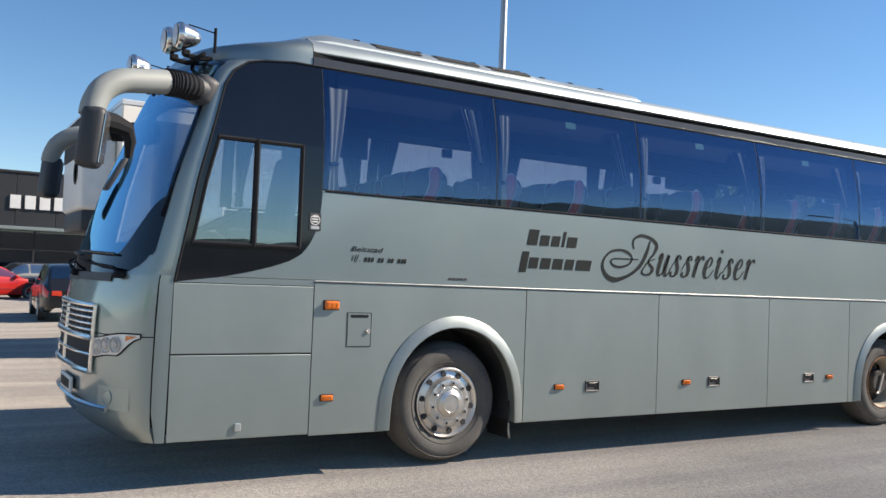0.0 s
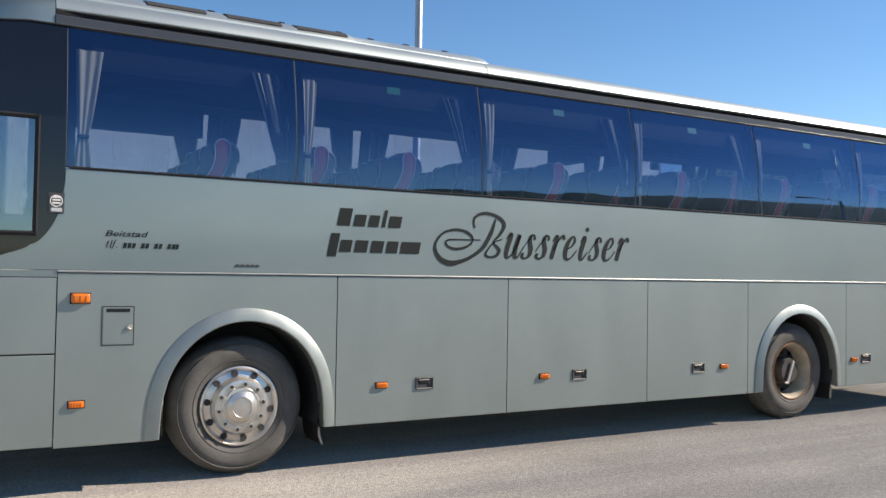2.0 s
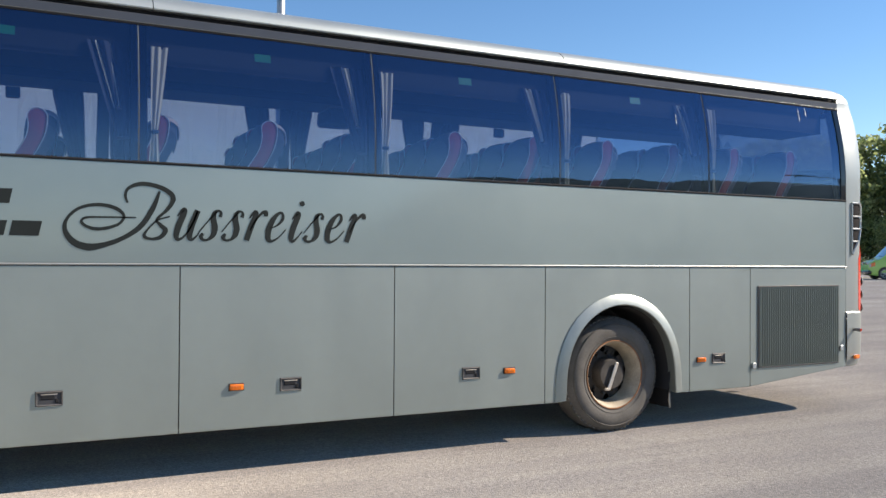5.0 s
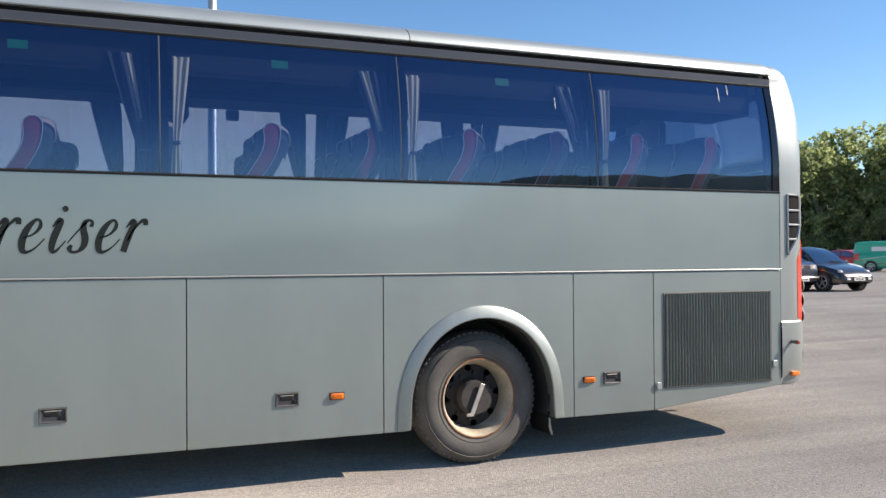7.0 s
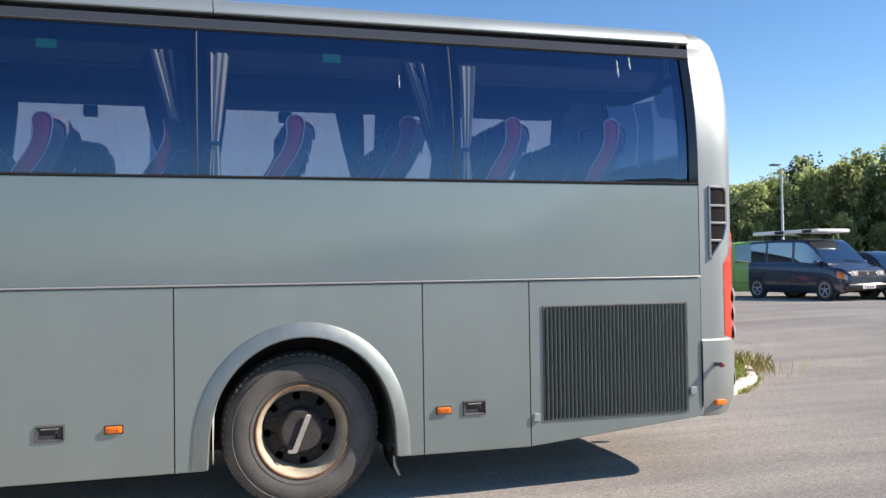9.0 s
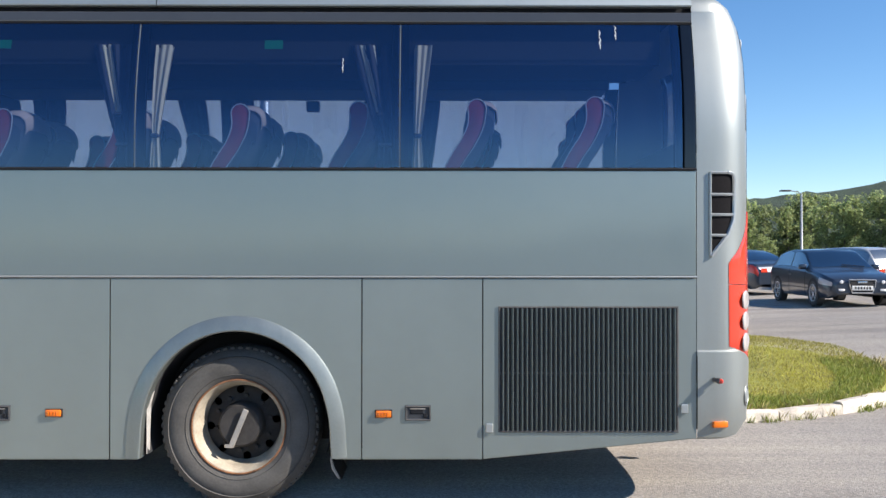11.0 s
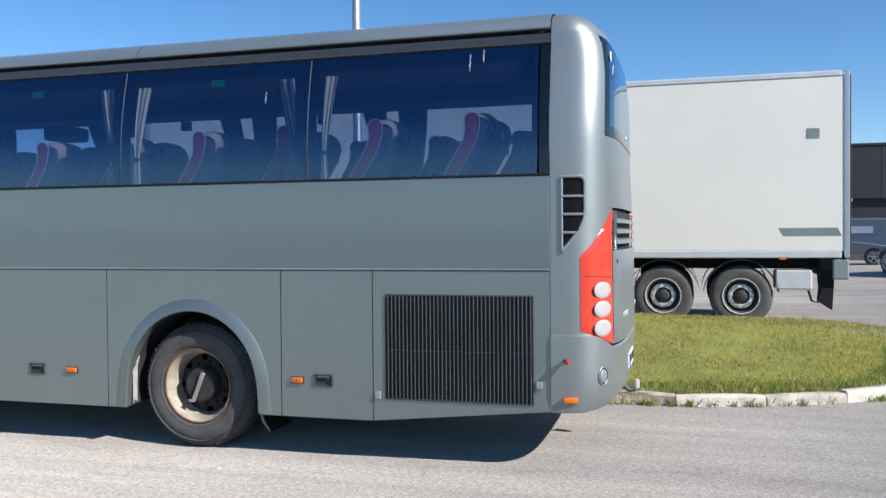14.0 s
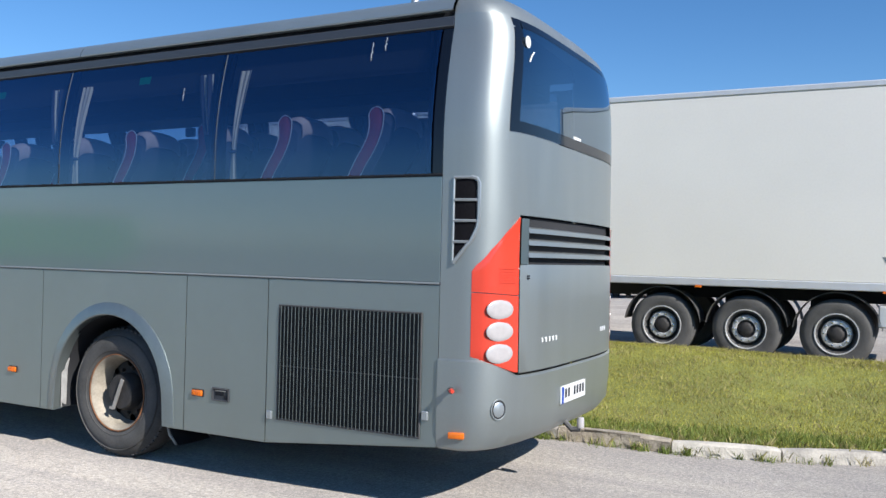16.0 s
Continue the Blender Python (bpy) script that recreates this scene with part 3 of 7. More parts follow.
# cant rail: trim, gutter and roof
bm = BM()
sheet(bm, [[skin(x, 3.145, 0.001), skin(x, 3.150, 0.005), skin(x, 3.18, 0.007), skin(x, 3.205, 0.008), skin(x, 3.210, 0.003)] for x in span(2.5, SEAM - GAP, 16)], (0, 0.012, 0))
part("upper_trim", bm, TRIMNAVY, bus, "dark glossy trim strip over windows")
part("trim_bead", tube(BM(), [skin(x, 3.147, 0.006) for x in span(2.5, SEAM - GAP, 16)], 0.0035, 6), TRIMDARK, bus, "thin pale bead under the trim")
# gutter groove under the roof edge, the shadow in it put into black
bm = BM()
sheet(bm, [[skin(x, z, -0.03 + 0.028 * max(0, 1 - (x - 2.5) / 0.5)) for z in (3.205, 3.252)] for x in span(2.5, SEAM - GAP, 40)], (0, 0.05, 0))
part("gutter", bm, RUBBER, bus, "recessed rain gutter, rail shadow put in its dark colour")
prof = [(0.135, 3.243), (0.098, 3.247), (0.094, 3.256), (0.104, 3.285), (0.13, 3.322), (0.185, 3.36), (0.29, 3.397), (0.55, 3.43), (0.9, 3.446), (MID, 3.45)]
prof = prof + [(W - y, z) for y, z in prof[-2::-1]]
cuts = [2.5, 6.0, 9.5, 13.05]
for a, b in zip(cuts, cuts[1:]):
    bm = BM()
    tuck = lambda x, y: 0.026 * max(0.0, 1 - (x - 2.5) / 0.5) * (1 if y < 0.2 else -1 if y > W - 0.2 else 0)
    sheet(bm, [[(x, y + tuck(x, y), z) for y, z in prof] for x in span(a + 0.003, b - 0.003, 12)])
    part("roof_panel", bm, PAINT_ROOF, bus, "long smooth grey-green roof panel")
bm = BM()
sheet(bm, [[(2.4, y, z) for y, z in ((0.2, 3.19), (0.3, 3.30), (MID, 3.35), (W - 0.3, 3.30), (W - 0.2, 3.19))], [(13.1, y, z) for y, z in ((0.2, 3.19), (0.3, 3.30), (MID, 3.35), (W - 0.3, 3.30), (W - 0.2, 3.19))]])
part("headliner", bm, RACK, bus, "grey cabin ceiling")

# front end
zl = [0.285, 0.33, 0.38, 0.45, 0.6, 0.8, 1.0, 1.018]
bm = BM()
sheet(bm, [[nose(s, z) for s in arc_s(-0.99, 0.99, 44)] for z in zl])
bumper = part("front_bumper", bm, PAINT, bus, "rounded grey-green front bumper")
bm = BM()
sheet(bm, [[nose(s, z) for s in arc_s(-0.99, 0.99, 44)] for z in [1.026, 1.1, 1.2, 1.3, 1.4, 1.46]])
front = part("front_panel", bm, PAINT, bus, "curved grey-green front panel")
edge_s = lerp_table([(1.46, 0.78), (1.48, 0.86), (1.52, 0.915), (1.57, 0.945), (1.64, 0.96), (1.72, 0.965), (3.2, 0.965)])
for sg in (1, -1):
    bm = BM()
    sheet(bm, [[nose(sg * s, z) for s in span(0.992, 1.0, 6)] for z in [0.285, 0.5, 0.8, 1.1, 1.42, 1.46]])
    sheet(bm, [[nose(sg * s, z) for s in span(edge_s(z) - 0.004, 1.0, 14)] for z in [1.46, 1.48, 1.5, 1.53, 1.56, 1.6, 1.65, 1.7, 1.9, 2.2, 2.5, 2.7, 2.88, 3.0, 3.08, 3.12, 3.14]])
    part("corner_pillar", bm, PAINT, bus, "grey-green windscreen pillar")
bm = BM()
sheet(bm, [[nose(s, z) for s in arc_s(-1, 1, 50)] for z in [3.14, 3.15, 3.19, 3.23, 3.26, 3.275, 3.29, 3.305, 3.32, 3.34, 3.36, 3.385, 3.41, 3.43, 3.45]])
part("roof_front", bm, PAINT, bus, "domed front roof cap")
sill_z = lambda q: 1.60 + 0.42 * ease(abs(q), 0.70, 0.955)
screen = part("windscreen", sheet(BM(), [[nose(q, sill_z(q) + (3.04 - sill_z(q)) * k / 12, 0.004) for q in arc_s(-0.945, 0.945, 44)] for k in range(13)]), SCREEN, bus, "large curved windscreen")
bm = BM()
sheet(bm, [[nose(u * edge_s(z), z, 0.003) for u in arc_s(-0.995, 0.995, 44)] for z in (1.462, 1.47, 1.48, 1.5, 1.52, 1.56, 1.6)])
sheet(bm, [[nose(q * 0.996, 1.6 + (sill_z(q) - 1.6) * k / 4, 0.003) for q in arc_s(-0.963, 0.963, 60)] for k in range(5)])
for sg in (1, -1):
    sheet(bm, [[nose(sg * q, z, 0.003) for q in span(0.94, 0.964, 3)] for z in span(1.62, 3.04, 8)])
part("lower_border", bm, BLACKGLASS, screen, "black enamel windscreen border")
bm = BM()
sheet(bm, [[nose(s, z, 0.003) for s in arc_s(-0.964, 0.964, 44)] for z in (3.04, 3.09, 3.138)])
part("upper_border", bm, BLACKGLASS, screen, "black enamel windscreen border")
# grille, lamps and plate
bm = BM()
sheet(bm, [[nose(q, z, 0.012) for q in span(-0.62, 0.62, 20)] for z in (0.74, 0.85, 0.97, 1.08, 1.22)])
grille = part("grille", bm, DARK, bus, "black front grille with chrome bars")
for z, r in ((1.04, 0.010), (1.085, 0.010), (1.13, 0.010), (1.175, 0.010), (1.22, 0.018), (0.985, 0.026), (0.865, 0.012), (0.745, 0.026)):
    part("chrome_bar", tube(BM(), [nose(q, z, 0.02) for q in span(-0.62, 0.62, 16)], r, 8), CHROME, grille, "chrome grille bar")
for q in span(-0.62, 0.62, 2):
    part("upright_bar", tube(BM(), [nose(q, z, 0.018) for z in span(0.74, 1.22, 6)], 0.016, 6), CHROME, grille, "chrome upright grille bar")
for q in span(-0.52, 0.52, 8):
    part("mesh_bar", tube(BM(), [nose(q, z, 0.014) for z in span(1.0, 1.21, 4)], 0.004, 5), HITCH, grille)
bm = BM()
tube(bm, [nose(s, 0.50, 0.01) for s in span(-0.8, 0.8, 24)], 0.02, 6)
part("chrome_lip", bm, CHROME, bumper, "chrome bumper lip")


def patch(s, z, rings, mat, name, parent, label=""):
    """Round piece lying on the front skin; rings of (radius, height)."""
    c = nose(s, z)
    t1 = (nose(s + 0.02, z) - nose(s - 0.02, z)).normalized()
    nrm = t1.cross(Vector((0, 0, 1)))
    nrm = nrm if nrm.x < 0 else -nrm
    bm = BM()
    sheet(bm, [[c + t1 * r * math.cos(a) + Vector((0, 0, r * math.sin(a))) + nrm * h for a in span(0, 2 * math.pi, 22)] for r, h in rings])
    return part(name, bm, mat, parent, label)


for sg in (1, -1):
    top_ = lambda s: 0.985 + 0.05 * ease(s, 0.62, 0.9)
    low_ = lambda s: 0.855 + 0.03 * ease(s, 0.62, 0.8) + 0.13 * ease(s, 0.84, 0.965)
    ss = span(0.62, 0.96, 16)
    grid = lambda o, e: [[nose(sg * s, low_(s) - e + (top_(s) - low_(s) + 2 * e) * k / 5, o) for s in ss] for k in range(6)]
    hl = part("headlight", sheet(BM(), grid(0.005, 0)), HEADL, bus, "clear headlamp cluster with three round reflectors")
    part("lens", sheet(BM(), grid(0.034, 0.004)), LAMPGLASS, hl)
    rim_ = grid(0.008, 0.006)
    part("rim", tube(BM(), rim_[0] + [r[-1] for r in rim_[1:]] + rim_[-1][::-1] + [rim_[2][0], rim_[0][0]], 0.005, 5), RUBBER, hl)
    for s in (0.68, 0.765, 0.84):
        zc_ = (top_(s) + low_(s)) / 2
        patch(sg * s, zc_, [(0.056, 0.006), (0.056, 0.02), (0.050, 0.022), (0.046, 0.012), (0.03, 0.008), (0.0, 0.007)], SILVER, "reflector", hl, "grey round reflector")
        patch(sg * s, zc_, [(0.034, 0.010), (0.028, 0.022), (0.014, 0.028), (0.0, 0.029)], CLEARLENS, "bulb", hl)
    part("indicator", sheet(BM(), [[nose(sg * s, low_(s) + 0.01 + (top_(s) - low_(s) - 0.02) * k, 0.016) for s in (0.90, 0.92, 0.945)] for k in (0.45, 0.7, 1.0)]), AMBER, hl)
    rec = part("fog_recess", sheet(BM(), [[nose(sg * s, z, 0.002) for s in span(0.70, 0.93, 8)] for z in (0.50, 0.58, 0.66)]), PAINT_LOW, bus, "shallow recess in the bumper")
    patch(sg * 0.79, 0.58, [(0.058, 0.0), (0.056, 0.007), (0.048, 0.007), (0.044, 0.003), (0.0, 0.006)], PAINT_LOW, "fog_light", rec, "round front fog lamp")
bm = BM()
box(bm, nose(0.12, 0.60, 0.02), (0.02, 0.52, 0.12), 0.004)
pl = part("number_plate", bm, WHITE, bus, "white number plate with dark bars")
for k in range(6):
    part("text_bar", box(BM(), nose(0.12, 0.60, 0.034) + Vector((0, -0.18 + 0.072 * k, 0)), (0.004, 0.042, 0.07)), LETTER, pl)
# wipers
for s0, s1 in ((0.80, 0.02), (-0.02, -0.72)):
    bm = BM()
    tube(bm, [nose(s0, 1.45, 0.02), nose(s0 - 0.03, 1.50, 0.07), nose((s0 + s1) / 2, 1.53, 0.06), nose(s1, 1.57, 0.04)], [0.014, 0.013, 0.010, 0.008], 6)
    box(bm, nose(s0, 1.45, 0.02), (0.08, 0.09, 0.05), 0.014)
    wp = part("wiper", bm, RUBBER, bus, "long black windscreen wiper lying along the sill")
    part("blade", tube(BM(), [nose(s0 - 0.10 + (s1 - s0) * k, 1.60 + 0.03 * k, 0.03) for k in span(0.0, 0.95, 10)], 0.010, 6), PLASTIC, wp)
part("scuttle", sheet(BM(), [[nose(q, z, 0.012) for q in arc_s(-0.72, 0.72, 24)] for z in (1.40, 1.43, 1.46)]), PLASTIC, bus, "black scuttle strip under the windscreen")


# mirror arms
def mirror_arm(sign):
    f = lambda p: Vector((p[0] + (0.0 if sign > 0 else 0.10), p[1] if sign > 0 else W - p[1], p[2]))
    top = [(1.72, 0.18, 2.815), (1.50, 0.02, 2.815), (1.36, -0.03, 2.81), (1.17, -0.11, 2.775), (1.02, -0.17, 2.74), (0.91, -0.21, 2.66), (0.86, -0.23, 2.56), (0.845, -0.24, 2.48)]
    c = spline([f(p) for p in top], 6)
    arm = part("mirror_arm", tube(BM(), c, [float(np.interp(i, [0, len(c)], [0.087, 0.08])) for i in range(len(c))], 16), ARMGREY, bus, "thick curved grey mirror arm")
    bm = BM()
    tube(bm, c[4:13], 0.091, 16)
    bellows = part("bellows", bm, RUBBER, arm, "black ribbed rubber bellows")
    for k in range(8):
        p, d = c[5 + k], (c[6 + k] - c[4 + k]).normalized()
        part("rib", tube(BM(), [p - d * 0.012, p, p + d * 0.012], [0.09, 0.10, 0.09], 16), RUBBER, bellows)
    part("root", tube(BM(), c[:5], [0.112, 0.112, 0.104, 0.097, 0.092], 16), PLASTIC, arm, "dark grey arm root")
    bm = BM()
    box(bm, f((1.655, 0.13, 2.815)), (0.18, 0.2, 0.23), 0.06, pose(0, 0, 0, 0, 20, 0), 3)
    part("bracket", bm, PLASTIC, arm)
    bm = BM()
    box(bm, f((0.855, -0.25, 2.335)), (0.155, 0.17, 0.40), 0.045, pose(0, 0, 0, 0, 6, -22 * sign), 3)
    part("mirror_housing", bm, PLASTIC, arm, "dark grey mirror housing")
    if sign > 0:
        ramp_ = part("kerb_mirror_arm", tube(BM(), [(0.86, -0.22, 2.47), (1.0, -0.13, 2.465), (1.10, -0.07, 2.44), (1.13, -0.05, 2.36), (1.125, -0.05, 2.25)], [0.06, 0.065, 0.055, 0.04, 0.022], 10), RUBBER, arm, "black arm of the kerb mirror")
        part("kerb_mirror", box(BM(), (1.045, -0.05, 2.13), (0.032, 0.13, 0.25), 0.012, pose(0, 0, 0, 0, 28, 0), 2), PLASTIC, ramp_, "small dark kerb mirror")
    m = pose(0, 0, 0, 0, 6, -22 * sign)
    part("mirror_glass", box(BM(), f((0.855, -0.25, 2.335)) + m @ Vector((0.078, 0, 0)), (0.006, 0.13, 0.32), 0.0, m), CHROME, arm)


mirror_arm(1), mirror_arm(-1)

# roof spot lamps
for y in (0.42, 0.62, W - 0.62, W - 0.42):
    bm = BM()
    c = Vector((1.57 if abs(y - MID) > 0.8 else 1.53, y, 3.275 if y < MID else 3.33))
    lathe(bm, [(0.0, -0.075), (0.07, -0.072), (0.098, -0.055), (0.104, -0.04), (0.104, -0.02), (0.095, -0.01), (0.085, 0.03), (0.06, 0.09), (0.03, 0.12), (0.0, 0.125)], c, "x", 26)
    sl = part("spot_lamp", bm, CHROME, bus, "round chrome auxiliary spot lamp")
    bm = BM()
    lathe(bm, [(0.0, -0.082), (0.05, -0.08), (0.088, -0.07)], c, "x", 24)
    part("lens", bm, CLEARLENS, sl)
    bm = BM()
    tube(bm, [c + Vector((0.0, 0, -0.09)), c + Vector((0.02, 0, -0.14)), c + Vector((0.12, 0, -0.15)), c + Vector((0.22, 0, -0.14))], 0.02, 6)
    box(bm, c + Vector((0.02, 0, -0.125)), (0.06, 0.05, 0.05), 0.01)
    part("stand", bm, RUBBER, sl)
for y in (0.52, W - 0.52):
    bm = BM()
    tube(bm, [(1.70, y - 0.2, 3.14), (1.70, y + 0.2, 3.16)], 0.018, 6)
    tube(bm, [(1.60, y - 0.10, 3.37), (1.70, y - 0.12, 3.35), (1.80, y - 0.13, 3.33)], 0.005, 6)
    tube(bm, [(1.80, y - 0.13, 3.18), (1.80, y - 0.13, 3.37)], 0.012, 6)
    part("lamp_bar", bm, RUBBER, bus, "black lamp mounting bar with cable")

# roof air unit
bm = BM()
outl = lambda x: (0.0 if x <= 2.42 else min(1.0, (x - 2.42) / 0.3)) ** 0.6 * min(1.0, max(0.0, (6.16 - x) / 0.08)) ** 0.5
rows = []
for x in [2.42, 2.44, 2.47, 2.52, 2.6, 2.72, 3.0, 3.4, 4.2, 4.79, 4.8, 5.2, 5.55, 5.8, 6.0, 6.08, 6.10, 6.12, 6.14, 6.15, 6.157, 6.16]:
    h = outl(x) * (0.128 if x < 4.795 else 0.112)
    rows.append([(x, MID + k, ROOF(MID - abs(k)) - 0.03 + h * f) for k, f in ((-1.03, 0.0), (-1.02, 0.42), (-0.98, 0.6), (-0.85, 0.9), (-0.7, 1.0), (0, 1.05), (0.7, 1.0), (0.85, 0.9), (0.98, 0.6), (1.02, 0.42), (1.03, 0.0))])
sheet(bm, rows)
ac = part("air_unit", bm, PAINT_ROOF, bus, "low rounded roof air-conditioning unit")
for x in (3.35, 3.95, 4.52):
    bm = BM()
    sheet(bm, [[(x + dx, MID + sgn * k, ROOF(MID - k) - 0.03 + 0.128 * f + 0.006) for k, f in ((1.0, 0.54), (0.96, 0.66), (0.90, 0.82), (0.80, 0.95))] for dx in (-0.22, 0, 0.22) for sgn in (-1,)])
    part("intake", bm, DARK, ac, "dark air intake slot")
for x in (3.05, 3.66, 4.24, 4.75, 5.05, 5.4, 5.8):
    part("clip", box(BM(), (x, MID - 0.74, ROOF(0.5) + (0.105 if x < 4.8 else 0.09)), (0.06, 0.05, 0.02), 0.006), RUBBER, ac, "small black cover clip")

# rear end
zr = [0.95, 1.1, 1.3, 1.6, 1.9, 2.1, 2.3, 2.45]
bm = BM()
sheet(bm, [[tail(s, z) for s in arc_s(-0.80, 0.80, 30)] for z in (1.91, 2.1, 2.3, 2.44)])
for sg in (1, -1):
    sheet(bm, [[tail(sg * s, z) for s in arc_s(0.855, 1.0, 24)] for z in span(0.94, 3.22, 30)])
    sheet(bm, [[tail(sg * s, z) for s in arc_s(0.77, 0.86, 6)] for z in (3.205, 3.22)])
    sheet(bm, [[tail(sg * s, z) for s in arc_s(0.77, 0.855, 6)] for z in span(0.94, 2.44, 12)])
tailskin = part("rear_panel", bm, PAINT_REAR, bus, "rounded grey-green rear corners and panel")
bm = BM()
sheet(bm, [[tail(s, z) for s in arc_s(-1, 1, 46)] for z in (3.22, 3.27, 3.32, 3.36, 3.40, 3.42, 3.435, 3.45)])
part("rear_roof", bm, PAINT_REAR, bus, "domed rear roof cap")
bm = BM()
sheet(bm, [[tail(s, z) for s in arc_s(-0.77, 0.77, 30)] for z in (3.205, 3.22)])
part("rear_header", bm, PAINT_REAR, bus)
rw = part("rear_window", sheet(BM(), [[tail(s, z, 0.002) for s in arc_s(-0.79, 0.79, 30)] for z in span(2.52, 3.15, 6)]), REARPANE, bus, "tinted curved rear window")
bm = BM()
for s0, s1 in ((-0.86, -0.79), (0.79, 0.86)):
    sheet(bm, [[tail(s, z, 0.003) for s in span(s0, s1, 4)] for z in span(2.445, 3.208, 8)])
for z0, z1 in ((2.445, 2.52), (3.15, 3.208)):
    sheet(bm, [[tail(s, z, 0.003) for s in arc_s(-0.79, 0.79, 30)] for z in (z0, z1)])
part("window_border", bm, BLACKGLASS, rw, "black enamel window border")
bm = BM()
box(bm, tail(0.02, 2.53, 0.006), (0.004, 0.16, 0.022))
part("sticker", bm, WHITE, rw)
c = tail(0.75, 3.06, 0.008)
bm = BM()
lathe(bm, [(0.0, 0.002), (0.02, 0.002), (0.022, 0.004), (0.04, 0.004), (0.042, 0.0)], c, "x", 18)
part("round_sticker", bm, WHITE, rw, "round white sticker")
bm = BM()
sheet(bm, [[tail(s, z, 0.005) for s in (0.735 - k * 0.03, 0.72 - k * 0.03)] for k, z in ((0, 2.93), (0.6, 2.97), (1.6, 3.01))])
part("curved_sticker", bm, WHITE, rw, "small pale curved sticker")
# engine hatch
HS = 0.765
bm = BM()
sheet(bm, [[tail(s, z, 0.012 if 0 < i < 5 and 0 < j < 25 else 0.004) for j, s in enumerate(arc_s(-HS, HS, 25))] for i, z in enumerate((0.885, 0.892, 1.1, 1.3, 1.57, 1.59))])
hatch = part("engine_hatch", bm, PAINT_REAR, bus, "dusty grey-green engine hatch")
for a, b in ((-HS, -0.70), (0.70, HS)):
    part("hatch_cheek", sheet(BM(), [[tail(s, z, 0.012) for s in span(a, b, 3)] for z in (1.59, 1.75, 1.89)]), PAINT, hatch)
bm = BM()
sheet(bm, [[tail(s, z, -0.03) for s in arc_s(-0.72, 0.72, 20)] for z in (1.58, 1.90)])
part("louvre_back", bm, DARK, hatch)
for z in (1.655, 1.735, 1.815):
    bm = BM()
    sheet(bm, [[tail(s, z - 0.018, 0.016) for s in arc_s(-0.70, 0.70, 20)], [tail(s, z + 0.012, 0.010) for s in arc_s(-0.70, 0.70, 20)], [tail(s, z + 0.022, -0.02) for s in arc_s(-0.70, 0.70, 20)]])
    part("louvre", bm, PAINT_REAR, hatch, "painted louvre blade")
for s0, n_, w_ in ((0.55, 5, 0.045), (-0.42, 3, 0.05)):
    bm = BM()
    for k in range(n_):
        box(bm, tail(s0 - k * 0.045, 1.085, 0.016), (0.005, w_ * 0.55, 0.034), 0.002, pose(0, 0, 0, 12, 0, 0))
    part("badge", bm, HEADL, hatch, "chrome badge bars")
bm = BM()
for z in (1.50, 1.515):
    box(bm, tail(0.70, z, 0.016), (0.01, 0.03, 0.01), 0.002)
part("latch", bm, DARK, hatch)
# rear bumper
bm = BM()
top = lambda s: 0.985 if abs(s) > 0.955 else 0.985 - 0.115 * min(1, (0.955 - abs(s)) / 0.18)
sv = arc_s(-1, 1, 60)
sheet(bm, [[tail(s, 0.395 + (top(s) - 0.395) * f, o) for s in sv] for f, o in ((0.0, -0.03), (0.03, 0.0), (0.2, 0.012), (0.5, 0.014), (0.8, 0.014), (0.97, 0.012), (1.0, -0.004))])
rb = part("rear_bumper", bm, PAINT_REAR, bus, "rounded grey-green rear bumper")
for sg in (1, -1):
    bm = BM()
    c, t1 = tail(sg * 0.885, 0.665, 0.014), (tail(sg * 0.86, 0.665) - tail(sg * 0.91, 0.665)).normalized()
    nrm = t1.cross(Vector((0, 0, 1)))
    nrm = nrm if nrm.x > 0 else -nrm
    disc = lambda rings: sheet(BM(), [[c + t1 * r * math.cos(a) + Vector((0, 0, r * math.sin(a) * 1.15)) + nrm * h for a in span(0, 2 * math.pi, 24)] for r, h in rings])
    rf = part("rear_fog_light", disc([(0.062, 0.001), (0.059, 0.004), (0.054, 0.004), (0.051, 0.001)]), PAINT_REAR, rb, "round recessed rear fog lamp")
    part("recess", disc([(0.052, 0.002), (0.045, 0.0015), (0.0, 0.0015)]), DARK, rf, "dark recess")
    part("lens", disc([(0.042, 0.002), (0.034, 0.006), (0.0, 0.008)]), SILVER, rf)
bm = BM()
box(bm, tail(0.075, 0.665, 0.020), (0.014, 0.52, 0.125), 0.004)
pl = part("number_plate", bm, WHITE, bus, "white rear number plate with dark bars")
for k in range(7):
    if k != 2:
        part("text_bar", box(BM(), tail(0.075, 0.675, 0.030) + Vector((0, -0.175 + 0.062 * k, 0)), (0.004, 0.028, 0.062)), PLASTIC, pl)
part("plate_strip", box(BM(), tail(0.075, 0.665, 0.030) + Vector((0, -0.238, 0)), (0.004, 0.035, 0.118)), PLATEBLUE, pl)
bm = BM()
tube(bm, [(13.44, 1.22, 0.55), (13.475, 1.22, 0.43), (13.53, 1.225, 0.375), (13.59, 1.235, 0.385)], 0.022, 8)
tb = part("tow_hitch", bm, HITCH, bus, "steel tow hitch under the bumper")
bm = BM()
lathe(bm, [(0.0, 0.038), (0.022, 0.034), (0.028, 0.018), (0.027, -0.042), (0.0, -0.042)], (13.592, 1.236, 0.435), "z", 14)
part("ball_cap", bm, CLEARLENS, tb, "white tow ball cap")
